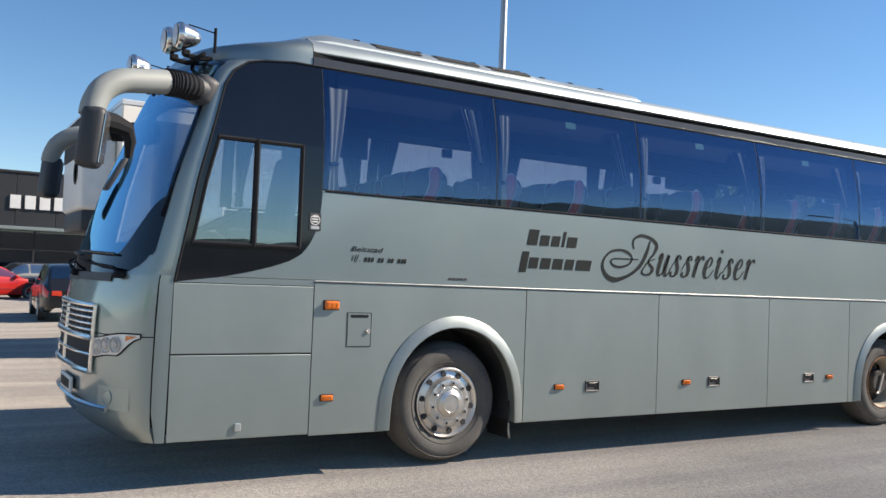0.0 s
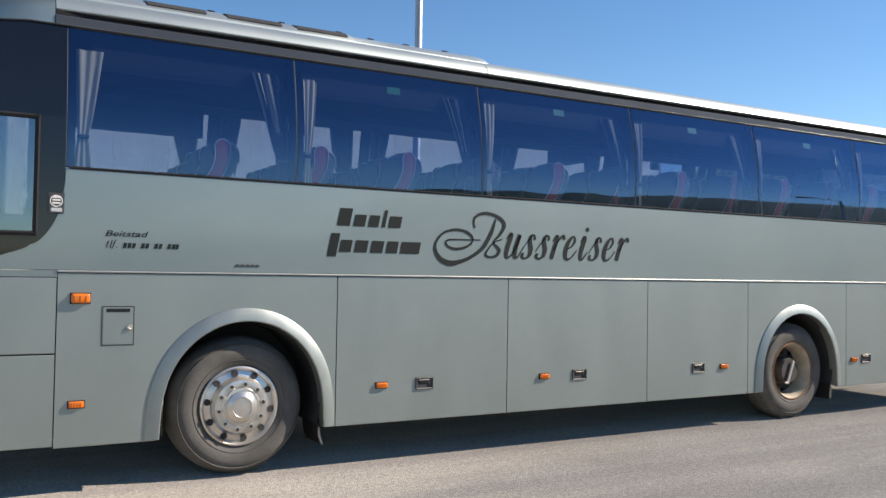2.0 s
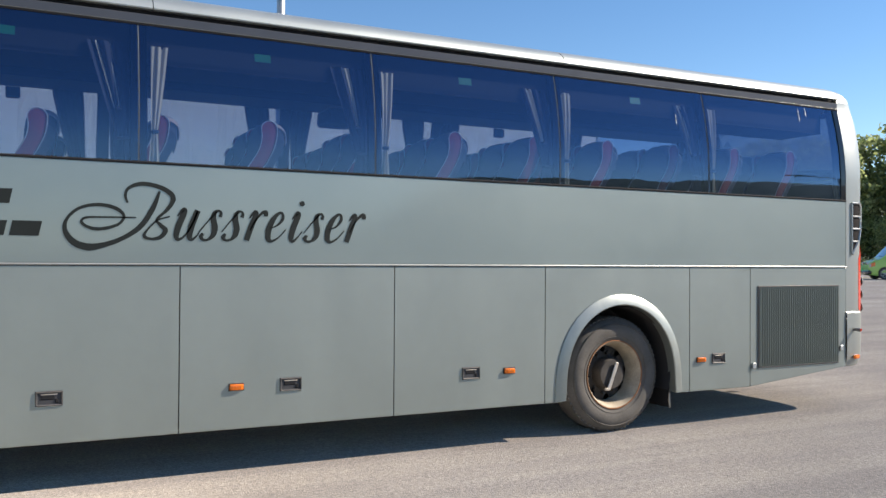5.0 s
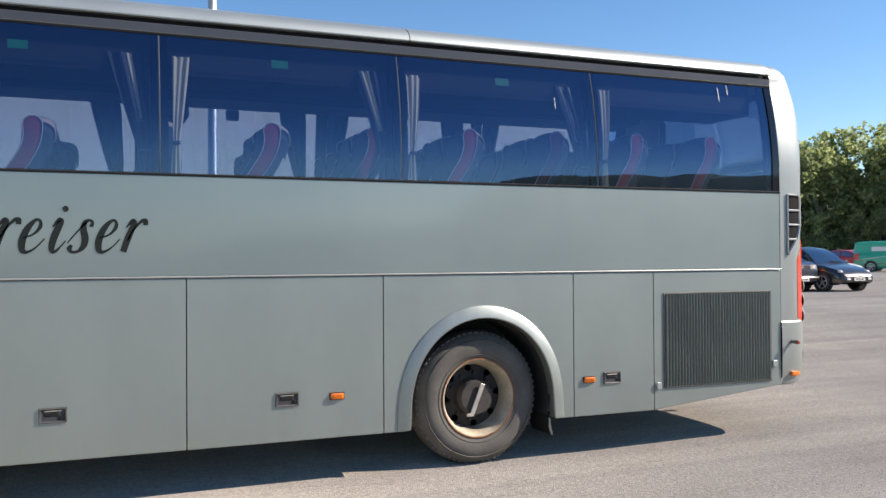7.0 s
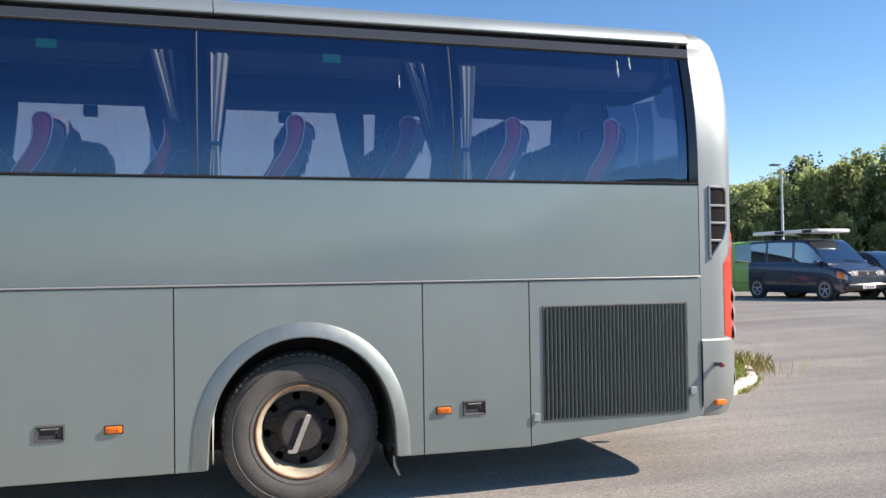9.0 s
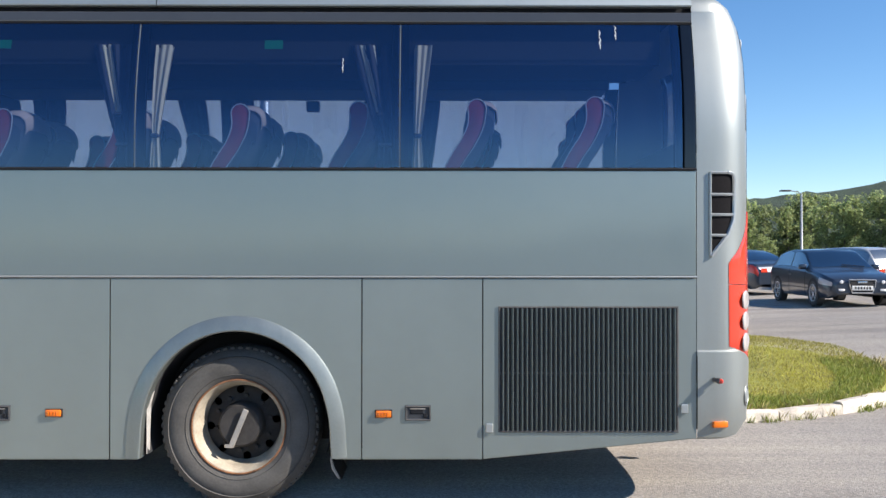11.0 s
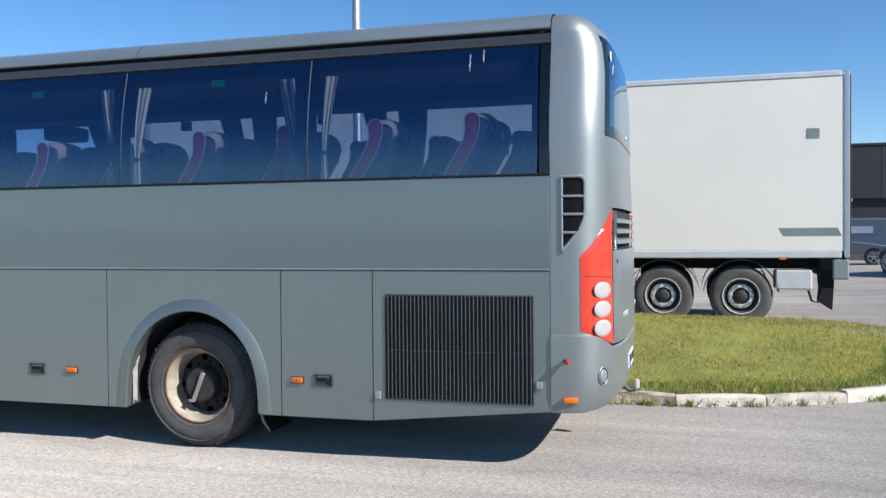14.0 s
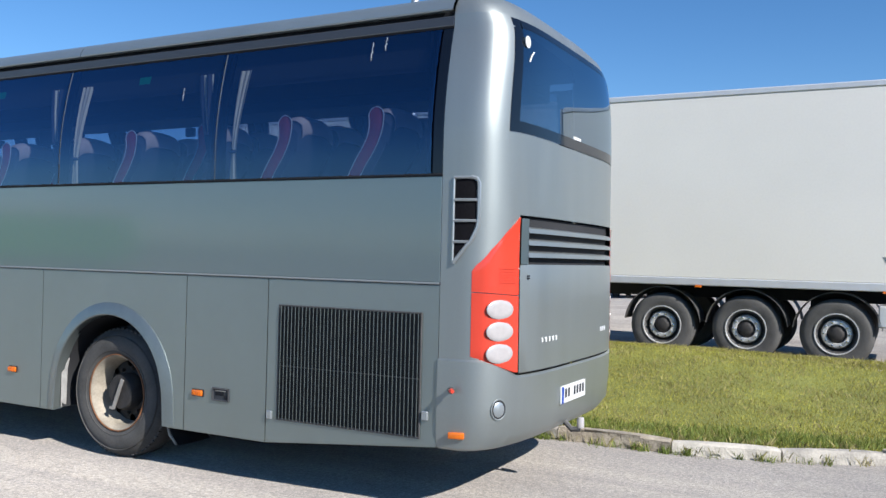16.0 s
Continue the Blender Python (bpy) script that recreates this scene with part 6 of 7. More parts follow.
# length, width, share of the width left at the roof, wheel radius, bonnet end, screen top, roof end, tail end (shares of length), then the height of the upper line and of the shoulder along the length
KINDS = {
    "hatchback": (4.25, 1.77, 0.76, 0.32, 0.27, 0.45, 0.82, 0.95, [(0, 0.60), (0.02, 0.69), (0.1, 0.80), (0.27, 0.94), (0.44, 1.35), (0.53, 1.41), (0.68, 1.42), (0.84, 1.33), (0.93, 1.08), (0.97, 0.95), (1, 0.78)], [(0, 0.57), (0.02, 0.66), (0.1, 0.76), (0.27, 0.89), (0.5, 0.93), (0.8, 0.96), (0.94, 0.95), (1, 0.74)]),
    "saloon": (4.7, 1.82, 0.76, 0.33, 0.27, 0.44, 0.70, 0.87, [(0, 0.60), (0.02, 0.68), (0.1, 0.79), (0.27, 0.94), (0.43, 1.36), (0.52, 1.43), (0.66, 1.43), (0.79, 1.24), (0.88, 1.04), (0.97, 0.99), (1, 0.74)], [(0, 0.57), (0.02, 0.65), (0.1, 0.75), (0.27, 0.89), (0.5, 0.93), (0.86, 0.97), (0.97, 0.95), (1, 0.70)]),
    "estate": (4.7, 1.82, 0.78, 0.34, 0.25, 0.42, 0.89, 0.97, [(0, 0.62), (0.02, 0.72), (0.1, 0.84), (0.25, 0.98), (0.41, 1.44), (0.5, 1.51), (0.78, 1.51), (0.90, 1.42), (0.96, 1.12), (1, 0.80)], [(0, 0.59), (0.02, 0.69), (0.1, 0.80), (0.25, 0.93), (0.5, 0.98), (0.9, 1.0), (1, 0.76)]),
    "small_van": (4.8, 1.85, 0.86, 0.33, 0.16, 0.33, 0.96, 0.995, [(0, 0.72), (0.012, 0.86), (0.05, 0.98), (0.16, 1.13), (0.31, 1.78), (0.38, 1.91), (0.6, 1.94), (0.95, 1.90), (0.985, 1.70), (1, 1.0)], [(0, 0.68), (0.012, 0.82), (0.05, 0.93), (0.16, 1.07), (0.4, 1.12), (0.97, 1.14), (1, 0.95)]),
    "panel_van": (5.3, 2.0, 0.90, 0.34, 0.14, 0.29, 0.97, 0.995, [(0, 0.80), (0.012, 0.98), (0.05, 1.12), (0.14, 1.30), (0.28, 2.1), (0.36, 2.27), (0.6, 2.3), (0.96, 2.26), (0.99, 2.0), (1, 1.1)], [(0, 0.76), (0.012, 0.93), (0.05, 1.06), (0.14, 1.22), (0.4, 1.28), (0.97, 1.3), (1, 1.05)]),
    "beetle": (4.1, 1.72, 0.74, 0.32, 0.27, 0.45, 0.70, 0.88, [(0, 0.50), (0.03, 0.64), (0.1, 0.77), (0.2, 0.87), (0.27, 0.93), (0.38, 1.27), (0.48, 1.46), (0.57, 1.49), (0.72, 1.38), (0.86, 1.08), (0.95, 0.80), (1, 0.58)], [(0, 0.47), (0.03, 0.61), (0.1, 0.73), (0.2, 0.83), (0.27, 0.88), (0.5, 0.93), (0.75, 0.92), (0.9, 0.78), (1, 0.52)]),
}
SECTION_V = [0, 0.05, 0.13, 0.24, 0.34, 0.44, 0.49, 0.52, 0.55, 0.62, 0.70, 0.78, 0.83, 0.87, 0.91, 0.955, 1.0]


def car(kind, mat, x, y, yaw, label, roofbox=False, logo=False):
    """A vehicle whose nose points along its own -x before turning by yaw."""
    L_, Wd, share, wr, a, b, c, d, top_t, sh_t = KINDS[kind]
    name = "van" if "van" in kind else "car"
    van = name == "van"
    th = thing(name, label, name, (0, 0, 0), "parked vehicles")
    hw = Wd / 2
    curve = lambda t: lerp_table([(p.x, p.y) for p in spline([(u, z, 0) for u, z in t], 6)])
    top_z, sh_z = curve(top_t), curve(sh_t)
    H = max(z for _, z in top_t)
    round_f, round_r = (0.2, 0.22) if kind == "beetle" else (0.10, 0.09)

    def shell(u, v, sg, out=0.0):
        """Point of the body: u along the length, v from the sill (0) over the shoulder (0.52) to the middle of the roof (1)."""
        kf, kr = max(0.0, 1 - u / round_f), max(0.0, (u - 1 + round_r) / round_r)
        w = hw * (0.70 + 0.30 * math.sqrt(1 - kf * kf)) * (0.78 + 0.22 * math.sqrt(1 - kr * kr))
        zs = 0.20 + 0.12 * kf ** 3 + 0.16 * kr ** 3
        sh = sh_z(u)
        h_, g_ = sh - zs, max(0.0, top_z(u) - sh)
        tw = w * (0.90 - (0.90 - share) * min(1.0, g_ / 0.42))
        py = np.interp(v, [0, 0.05, 0.13, 0.34, 0.44, 0.49, 0.52, 0.55, 0.78, 0.83, 0.87, 0.91, 1.0], [0.78 * w, 0.95 * w, w, w, 0.985 * w, 0.965 * w, 0.945 * w, 0.93 * w, 0.93 * w + (tw - 0.93 * w) * 0.88, tw, tw * 0.96, tw * 0.88, 0.0])
        pz = np.interp(v, [0, 0.05, 0.13, 0.34, 0.44, 0.49, 0.52, 0.55, 0.78, 0.83, 0.87, 0.91, 1.0], [zs, zs + 0.02 * h_, zs + 0.2 * h_, zs + 0.62 * h_, zs + 0.86 * h_, zs + 0.95 * h_, sh, sh + 0.05 * g_, sh + 0.86 * g_, sh + 0.93 * g_, sh + 0.97 * g_, sh + 0.995 * g_, sh + g_ + 0.025])
        n_ = 1.0 if v < 0.85 else 0.25
        return Vector((u * L_ - (out if v > 0.85 and u < b else -out if v > 0.85 and u > c else 0.0), sg * (py + out * n_), pz + (out if v > 0.8 else 0.0)))

    us = sorted({0, 0.004, 0.012, 0.025, 0.04, 0.06, 0.08, 0.1, 0.94, 0.96, 0.975, 0.988, 0.996, 1.0} | {round(q, 3) for q in span(0.12, 0.92, 32)})
    rows = [[shell(u, v, -1) for v in SECTION_V] + [shell(u, v, 1) for v in SECTION_V[-2::-1]] for u in us]
    bm = BM()
    sheet(bm, rows)
    bm.faces.new([bm.verts.new(p) for p in rows[0]]), bm.faces.new([bm.verts.new(p) for p in rows[-1]])
    part("body", bm, mat, th, "", 40)

    def pane(nm, u0, u1, v0, v1, material, parent, both=False, sg=1, out=0.006, nu=6, lab=""):
        """Thin piece lying on the body between two stations and two heights."""
        ww = span(v0, v1, 5)
        line_ = lambda u: ([shell(u, v, -1, out) for v in ww] + [shell(u, v, 1, out) for v in ww[-2::-1]]) if both else [shell(u, v, sg, out) for v in ww]
        return part(nm, sheet(BM(), [line_(u) for u in span(u0, u1, nu)]), material, parent, lab, 40)

    ws = pane("windscreen", a + 0.05 * (b - a), b - 0.06 * (b - a), 0.875, 1.0, CARGLASS, th, True, lab="dark windscreen")
    part("wiper", tube(BM(), [shell(a + 0.05 * (b - a), 0.93, -1, 0.02), shell(a + 0.12 * (b - a), 1.0, 1, 0.02)], 0.010, 5), RUBBER, ws)
    pane("rear_window", c + 0.12 * (d - c), d - 0.12 * (d - c), 0.885, 1.0, CARGLASS, th, True)
    cut = [(0.05, 0.30)] if kind == "panel_van" else ([(0.04, 0.26), (0.29, 0.52)] if logo else ([(0.04, 0.33), (0.36, 0.64), (0.67, 0.95)] if kind in ("estate", "small_van") else ([(0.10, 0.52), (0.56, 0.88)] if kind == "beetle" else [(0.08, 0.45), (0.48, 0.86)])))
    for sg in (-1, 1):
        for v0, v1 in cut:
            u0, u1 = a + (d - a) * v0, a + (d - a) * v1
            pane("side_window", u0, u1, 0.56, 0.79, CARGLASS, th, False, sg)
        for q in cut:
            uq = a + (d - a) * (q[0] - 0.01)
            part("door_seam", tube(BM(), [shell(max(uq, a + 0.02), v, sg, 0.001) for v in (0.06, 0.13, 0.24, 0.34, 0.44, 0.5)], 0.005, 4), DARK, th)
        hq = a + (d - a) * (cut[0][1] - 0.05)
        part("door_handle", tube(BM(), [shell(hq, 0.40, sg, 0.016), shell(hq + 0.2 / L_, 0.40, sg, 0.016)], 0.014, 6), mat, th)
        part("side_strip", tube(BM(), [shell(u, 0.20, sg, 0.002) for u in span(0.26, 0.74, 10)], 0.012, 4), PLASTIC, th)
        um = a + 0.22 * (b - a) + 0.02
        part("door_mirror", box(BM(), shell(um, 0.56, sg, 0.10) + Vector((0, 0, 0.05)), (0.13, 0.20, 0.14), 0.045, None, 2), mat, th)
    part("cabin", ab(BM(), (a * L_ + 0.5, -hw * 0.68, 0.5), (d * L_ - 0.35, hw * 0.68, sh_z(0.5) - 0.06), 0.05), DARKCLOTH, th)
    for q in (0.42, 0.66):
        for sg in (-1, 1):
            part("seat", box(BM(), (q * L_, sg * hw * 0.4, sh_z(0.5) + 0.02), (0.12, 0.42, 0.5), 0.05, pose(0, 0, 0, 0, 12, 0), 2), DARKCLOTH, th)
    # wheels
    for fx in (0.16, 0.79) if van else (0.185, 0.80):
        for sg in (-1, 1):
            wv = thing_part("wheel", th)
            cy = sg * (hw + 0.004)
            f = lambda pr: [(r, -sg * h) for r, h in pr]
            part("tyre", lathe(BM(), f([(wr * 0.66, 0.03), (wr * 0.68, 0.0), (wr * 0.9, -0.008), (wr, 0.03), (wr, 0.19), (wr * 0.7, 0.2)]), (fx * L_, cy, wr), "y", 28, caps=False), TYRE, wv)
            part("rim", lathe(BM(), f([(wr * 0.68, 0.01), (wr * 0.63, 0.05), (wr * 0.2, 0.04), (0.0, 0.03)]), (fx * L_, cy, wr), "y", 24), BRAKE, wv)
            sp_ = BM()
            for k_ in range(5):
                a_ = k_ * 2 * math.pi / 5 + 0.3
                box(sp_, (fx * L_ + wr * 0.34 * math.cos(a_), cy - sg * 0.014, wr + wr * 0.34 * math.sin(a_)), (wr * 0.60, 0.02, wr * 0.15), 0.008, pose(0, 0, 0, 0, -math.degrees(a_), 0))
            lathe(sp_, f([(wr * 0.69, 0.0), (wr * 0.67, -0.012), (wr * 0.62, -0.008), (wr * 0.60, 0.02)]), (fx * L_, cy, wr), "y", 24, caps=False)
            part("spokes", sp_, WHEELMETAL, wv)
            # dark disc laid on the flank, standing in for the shaded wheel opening
            part("wheel_well", lathe(BM(), f([(wr * 1.13, 0.012), (wr * 1.13, 0.0), (wr * 0.9, 0.0), (0.0, 0.03)]), (fx * L_, sg * (hw + 0.001), wr + 0.02), "y", 28, caps=False), DARK, wv)
    # lamps, grille and plates
    zl_ = sh_z(0.03) - 0.06
    for sg in (-1, 1):
        if kind == "beetle":
            e_ = shell(0.045, 0.46, sg) + Vector((0.05, -sg * 0.13, 0.0))
            part("headlight", lathe(BM(), [(0.0, -0.10), (0.07, -0.09), (0.11, -0.06), (0.125, -0.02), (0.125, 0.1)], e_, "x", 20), CLEARLENS, th)
        else:
            hl_ = pane("headlight", 0.006, 0.06 if van else 0.10, 0.36, 0.49, CLEARLENS, th, False, sg, 0.012)
            if van:
                part("reflector", box(BM(), (0.0, sg * hw * 0.55, zl_), (0.02, hw * 0.30, 0.15), 0.008), CLEARLENS, hl_)
            part("bulb", lathe(BM(), [(0.0, -0.016), (0.035, -0.014), (0.045, 0.0)], (-0.008, sg * hw * 0.56, zl_), "x", 12), HEADL, hl_)
        if van:
            pane("indicator", 0.02, 0.06, 0.36, 0.49, AMBER, th, False, sg, 0.016)
        part("fog_light", box(BM(), (0.0, sg * hw * 0.56, 0.42), (0.03, 0.15, 0.055), 0.012, None, 2), HEADL, th)
        pane("tail_light", 0.93, 0.998, 0.30 if van else 0.36, 0.52, REDLENS, th, False, sg, 0.010)
        part("tail_lens", box(BM(), (L_ + 0.004, sg * hw * 0.60, sh_z(0.98) - 0.12), (0.02, hw * 0.26, 0.30 if van else 0.13), 0.008), REDLENS, th)
    front_x = -0.006
    if van:
        grl = part("grille", ab(BM(), (front_x, -hw * 0.38, zl_ - 0.07), (0.06, hw * 0.38, zl_ + 0.06), 0.01), DARK, th, "black grille strip")
        part("emblem", lathe(BM(), [(0.0, -0.008), (0.05, -0.006), (0.058, 0.004)], (front_x, 0, zl_), "x", 14), CHROME, grl)
    elif kind != "beetle":
        grl = part("grille", ab(BM(), (front_x, -hw * 0.34, 0.36), (0.05, hw * 0.34, zl_ + 0.05), 0.02), DARK, th, "black grille")
        part("chrome_trim", tube(BM(), [(front_x - 0.004, y_, z_) for y_, z_ in ((-hw * 0.36, zl_ + 0.05), (hw * 0.36, zl_ + 0.05), (hw * 0.34, 0.52), (hw * 0.27, 0.35), (-hw * 0.27, 0.35), (-hw * 0.34, 0.52), (-hw * 0.36, zl_ + 0.05))], 0.014, 6), ALU, grl)
        part("emblem", box(BM(), (front_x - 0.006, 0, zl_ - 0.01), (0.012, 0.22, 0.05), 0.005, None, 2), CHROME, grl)
    pz_ = 0.42 if van or kind == "beetle" else 0.47
    pl_ = part("number_plate", box(BM(), (-0.056 if van else -0.022, 0, pz_), (0.014, 0.5, 0.11), 0.004), WHITE, th)
    for k_ in range(6):
        part("text_bar", box(BM(), (-0.065 if van else -0.031, -0.17 + 0.068 * k_, pz_), (0.004, 0.036, 0.06)), LETTER, pl_)
    part("number_plate", box(BM(), (L_ + 0.012, 0, 0.66), (0.02, 0.5, 0.11), 0.004), WHITE, th)
    if van:
        part("bumper", box(BM(), (0.08, 0, 0.42), (0.26, Wd * 0.90, 0.24), 0.09, None, 3), BLACKP, th)
        part("bumper", box(BM(), (L_ - 0.03, 0, 0.42), (0.18, Wd * 0.88, 0.2), 0.06, None, 2), PLASTIC, th)
    else:
        part("bumper_intake", ab(BM(), (-0.004, -hw * 0.6, 0.33 if kind == "beetle" else 0.30), (0.03, hw * 0.6, 0.36), 0.01), DARK, th)
    if roofbox:
        part("roof_tent", box(BM(), (L_ * 0.58, 0, H + 0.24), (3.0, 1.35, 0.12), 0.05, None, 2), WHITEP, th, "white flat roof tent on bars")
        for q in (0.36, 0.62):
            part("dark_patch", box(BM(), (L_ * q, 0, H + 0.24), (0.42, 1.37, 0.10), 0.02), DARK, th)
        for q in (0.45, 0.75):
            part("roof_bar", tube(BM(), [(L_ * q, -0.72, H - 0.06), (L_ * q, -0.70, H + 0.15), (L_ * q, 0.70, H + 0.15), (L_ * q, 0.72, H - 0.06)], 0.022, 6), DARK, th)
    if logo:
        for u0, u1, v0, v1 in ((0.52, 0.56, 0.64, 0.74), (0.575, 0.78, 0.60, 0.70)):
            for sg in (-1, 1):
                pane("logo_shape", u0, u1, v0, v1, WHITE, th, False, sg, 0.004, 3, "plain white logo shape")
        for sg in (-1, 1):
            part("logo_stripe", tube(BM(), [shell(u, 0.47 - 0.28 * (u - 0.45), sg, 0.003) for u in span(0.45, 0.9, 8)], 0.02, 4), WHITE, th, "plain pale stripe")
    th.matrix_basis = pose(x, y, lie(x, y), 0, 0, yaw) @ Matrix.Translation((-L_ / 2, 0, 0))
    return th


# vehicles seen past the coach's tail; yaw 0 points the nose along -x
car("small_van", NAVY, 28.8, 18.2, 94, "dark blue van with pale roof tent parked facing the yard", roofbox=True)
car("beetle", BLACKP, 30.8, 17.3, 92, "rounded black small car with round headlamps")
car("hatchback", REDP, 55.5, 38.1, 100, "bright red hatchback parked in a row")
car("estate", WHITEP, 36.4, 23.3, 110, "white estate car parked behind others")
car("hatchback", NAVY, 21.75, 17.4, 87, "dark blue hatchback with chrome grille")
car("saloon", NAVY, 21.55, 24.0, 285, "dark blue saloon with red tail lamps")
car("estate", SILVERP, 26.0, 25.4, 285, "silver estate car seen from behind")
car("estate", DARKGREY, 27.5, 30.0, 280, "dark estate car in a row")
car("small_van", GREENP, 28.4, 20.6, 318, "lime green delivery van with plain white logo", logo=True)
car("panel_van", GREENP, 54.0, 27.4, 322, "pale lime green panel van far across yard", logo=True)
car("small_van", TEALP, 55.05, 34.25, 128, "teal green van far across yard", logo=True)
car("small_van", GREYP, 20.3, 33.6, 338, "grey van with white shapes on its side", logo=True)
# lorry mirrored in the coach's flank
lorry = thing("lorry", "long green curtain-sided lorry with a pale roof edge", "lorry", (0, 0, 0))
LORRYGREEN = surf("green lorry curtain", (0.15, 0.52, 0.08), 0.6, 0, 0.12, 0.8, 20, 0.02)
part("curtain_side", ab(BM(), (0, -1.25, 1.15), (13.0, 1.25, 3.85), 0.04), LORRYGREEN, lorry)
part("roof_edge", ab(BM(), (-0.02, -1.27, 3.855), (13.02, 1.27, 4.4), 0.05), TRAILWHITE, lorry, "pale roof edge")
part("pale_panel", ab(BM(), (0.6, 1.252, 1.3), (3.6, 1.262, 2.2), 0.003), GREYSTICK, lorry, "pale panel on the curtain")
part("underframe", ab(BM(), (0.4, -1.0, 0.6), (12.6, 1.0, 1.14), 0.03), DARK, lorry)
for x in (1.6, 2.9, 4.2, 11.2):
    for sg in (-1, 1):
        wl = thing_part("wheel", lorry)
        part("tyre", lathe(BM(), [(0.29, 0.0), (0.45, 0.02), (0.50, -0.04), (0.50, -0.26), (0.3, -0.28)] if sg > 0 else [(0.29, 0.0), (0.45, -0.02), (0.50, 0.04), (0.50, 0.26), (0.3, 0.28)], (x, sg * 1.24, 0.5), "y", 28, caps=False), TYRE, wl)
        part("rim", lathe(BM(), [(0.30, -sg * 0.01), (0.25, -sg * 0.06), (0.12, -sg * 0.03), (0.0, -sg * 0.02)], (x, sg * 1.24, 0.5), "y", 24, caps=False), WHEELMETAL, wl)
lorry.matrix_basis = pose(-29.5, -36.5, 0, 0, 0, 135)
# vehicles in front of the showroom
car("hatchback", REDP, 2.4, 34.8, 195, "red hatchback in front of dark showroom")
car("estate", BLACKP, 3.6, 20.6, 268, "black estate car with red tail lamps")
car("saloon", DARKGREY, 5.4, 33.6, 275, "dark saloon in front of showroom")
car("hatchback", GREYP, 0.6, 26.7, 280, "dark grey hatchback beside others")
car("estate", DARKGREY, 4.0, 39.5, 20, "grey estate car by the glass front")

# ---- showroom ----
bx0, bx1, by, bh = -22.0, 28.5, 45.0, 6.4
shop = thing("showroom", "long charcoal car showroom with glass front and white sign bars", "building", ((bx0 + bx1) / 2, by + 8, 0))
bm = BM()
ab(bm, (bx0, by + 0.25, -0.2), (bx1, by + 16, bh - 0.02))
part("wall", bm, CLAD, shop, "charcoal wall cladding")
for k in range(25):
    x0 = bx0 + 2.0 * k
    part("fascia_panel", ab(BM(), (x0 + 0.012, by, 3.55), (x0 + 1.988, by + 0.22, bh), 0.012), CLAD, shop)
part("roof_edge", ab(BM(), (bx0 - 0.1, by - 0.06, bh), (bx1 + 0.1, by + 16.1, bh + 0.14), 0.02), DARK, shop)
part("canopy_strip", ab(BM(), (bx0, by - 0.5, 3.36), (bx1 - 6, by + 0.2, 3.54), 0.02), GREYSTICK, shop, "grey canopy strip over the glass")
for k in range(14):
    x0 = bx0 + 3.0 * k
    wn_ = part("shop_window", ab(BM(), (x0 + 0.06, by + 0.10, 0.15), (x0 + 2.94, by + 0.13, 3.34)), SHOWGLASS, shop, "dark showroom glazing")
    bm = BM()
    ab(bm, (x0 - 0.05, by + 0.02, 0.0), (x0 + 0.05, by + 0.2, 3.36))
    ab(bm, (x0, by + 0.02, 2.3), (x0 + 3.0, by + 0.18, 2.38))
    part("mullion", bm, DARK, wn_)
for k in range(7):
    x0 = 3.72 + 0.72 * k
    part("sign_bar", ab(BM(), (x0, by - 0.09, 4.50), (x0 + 0.52, by - 0.02, 5.22), 0.01), WHITE, shop, "plain white sign bar")
part("sign_mark", box(BM(), (2.9, by - 0.05, 4.86), (0.5, 0.06, 0.4), 0.01, pose(0, 0, 0, 0, 45, 0)), WHITE, shop, "plain white diamond sign shape")
sg_ = part("blue_sign", ab(BM(), (26.72, by - 0.35, 0.7), (27.7, by - 0.2, 2.85), 0.03), SIGNBLUE, shop, "blue upright sign")
part("sign_mark", ab(BM(), (26.9, by - 0.38, 2.2), (27.5, by - 0.34, 2.6), 0.02), WHITE, sg_)
part("sign_mark", ab(BM(), (26.9, by - 0.38, 1.75), (27.5, by - 0.34, 1.85)), WHITE, sg_)
part("vent_stack", tube(BM(), [(26.0, by + 3, bh), (26.0, by + 3, bh + 0.7)], 0.25, 12), GALV, shop)
for x0, x1 in ((25.1, 25.5), (25.6, 25.95), (26.2, 26.5), (26.56, 26.64), (26.70, 26.78)):
    part("sign_bar", ab(BM(), (x0, by - 0.04, 4.95), (x1, by - 0.005, 5.25)), WHITE, shop)
for x0 in (25.85, 26.2, 26.6):
    part("glazing_bar", ab(BM(), (x0 - 0.03, by - 0.12, 0.1), (x0 + 0.03, by - 0.06, 4.1), 0.01), GALV, shop, "pale upright glazing bar")
for z0 in (1.2, 2.2, 3.2, 4.05):
    part("glazing_bar", ab(BM(), (25.88, by - 0.11, z0 - 0.03), (26.57, by - 0.07, z0 + 0.03), 0.01), GALV, shop)


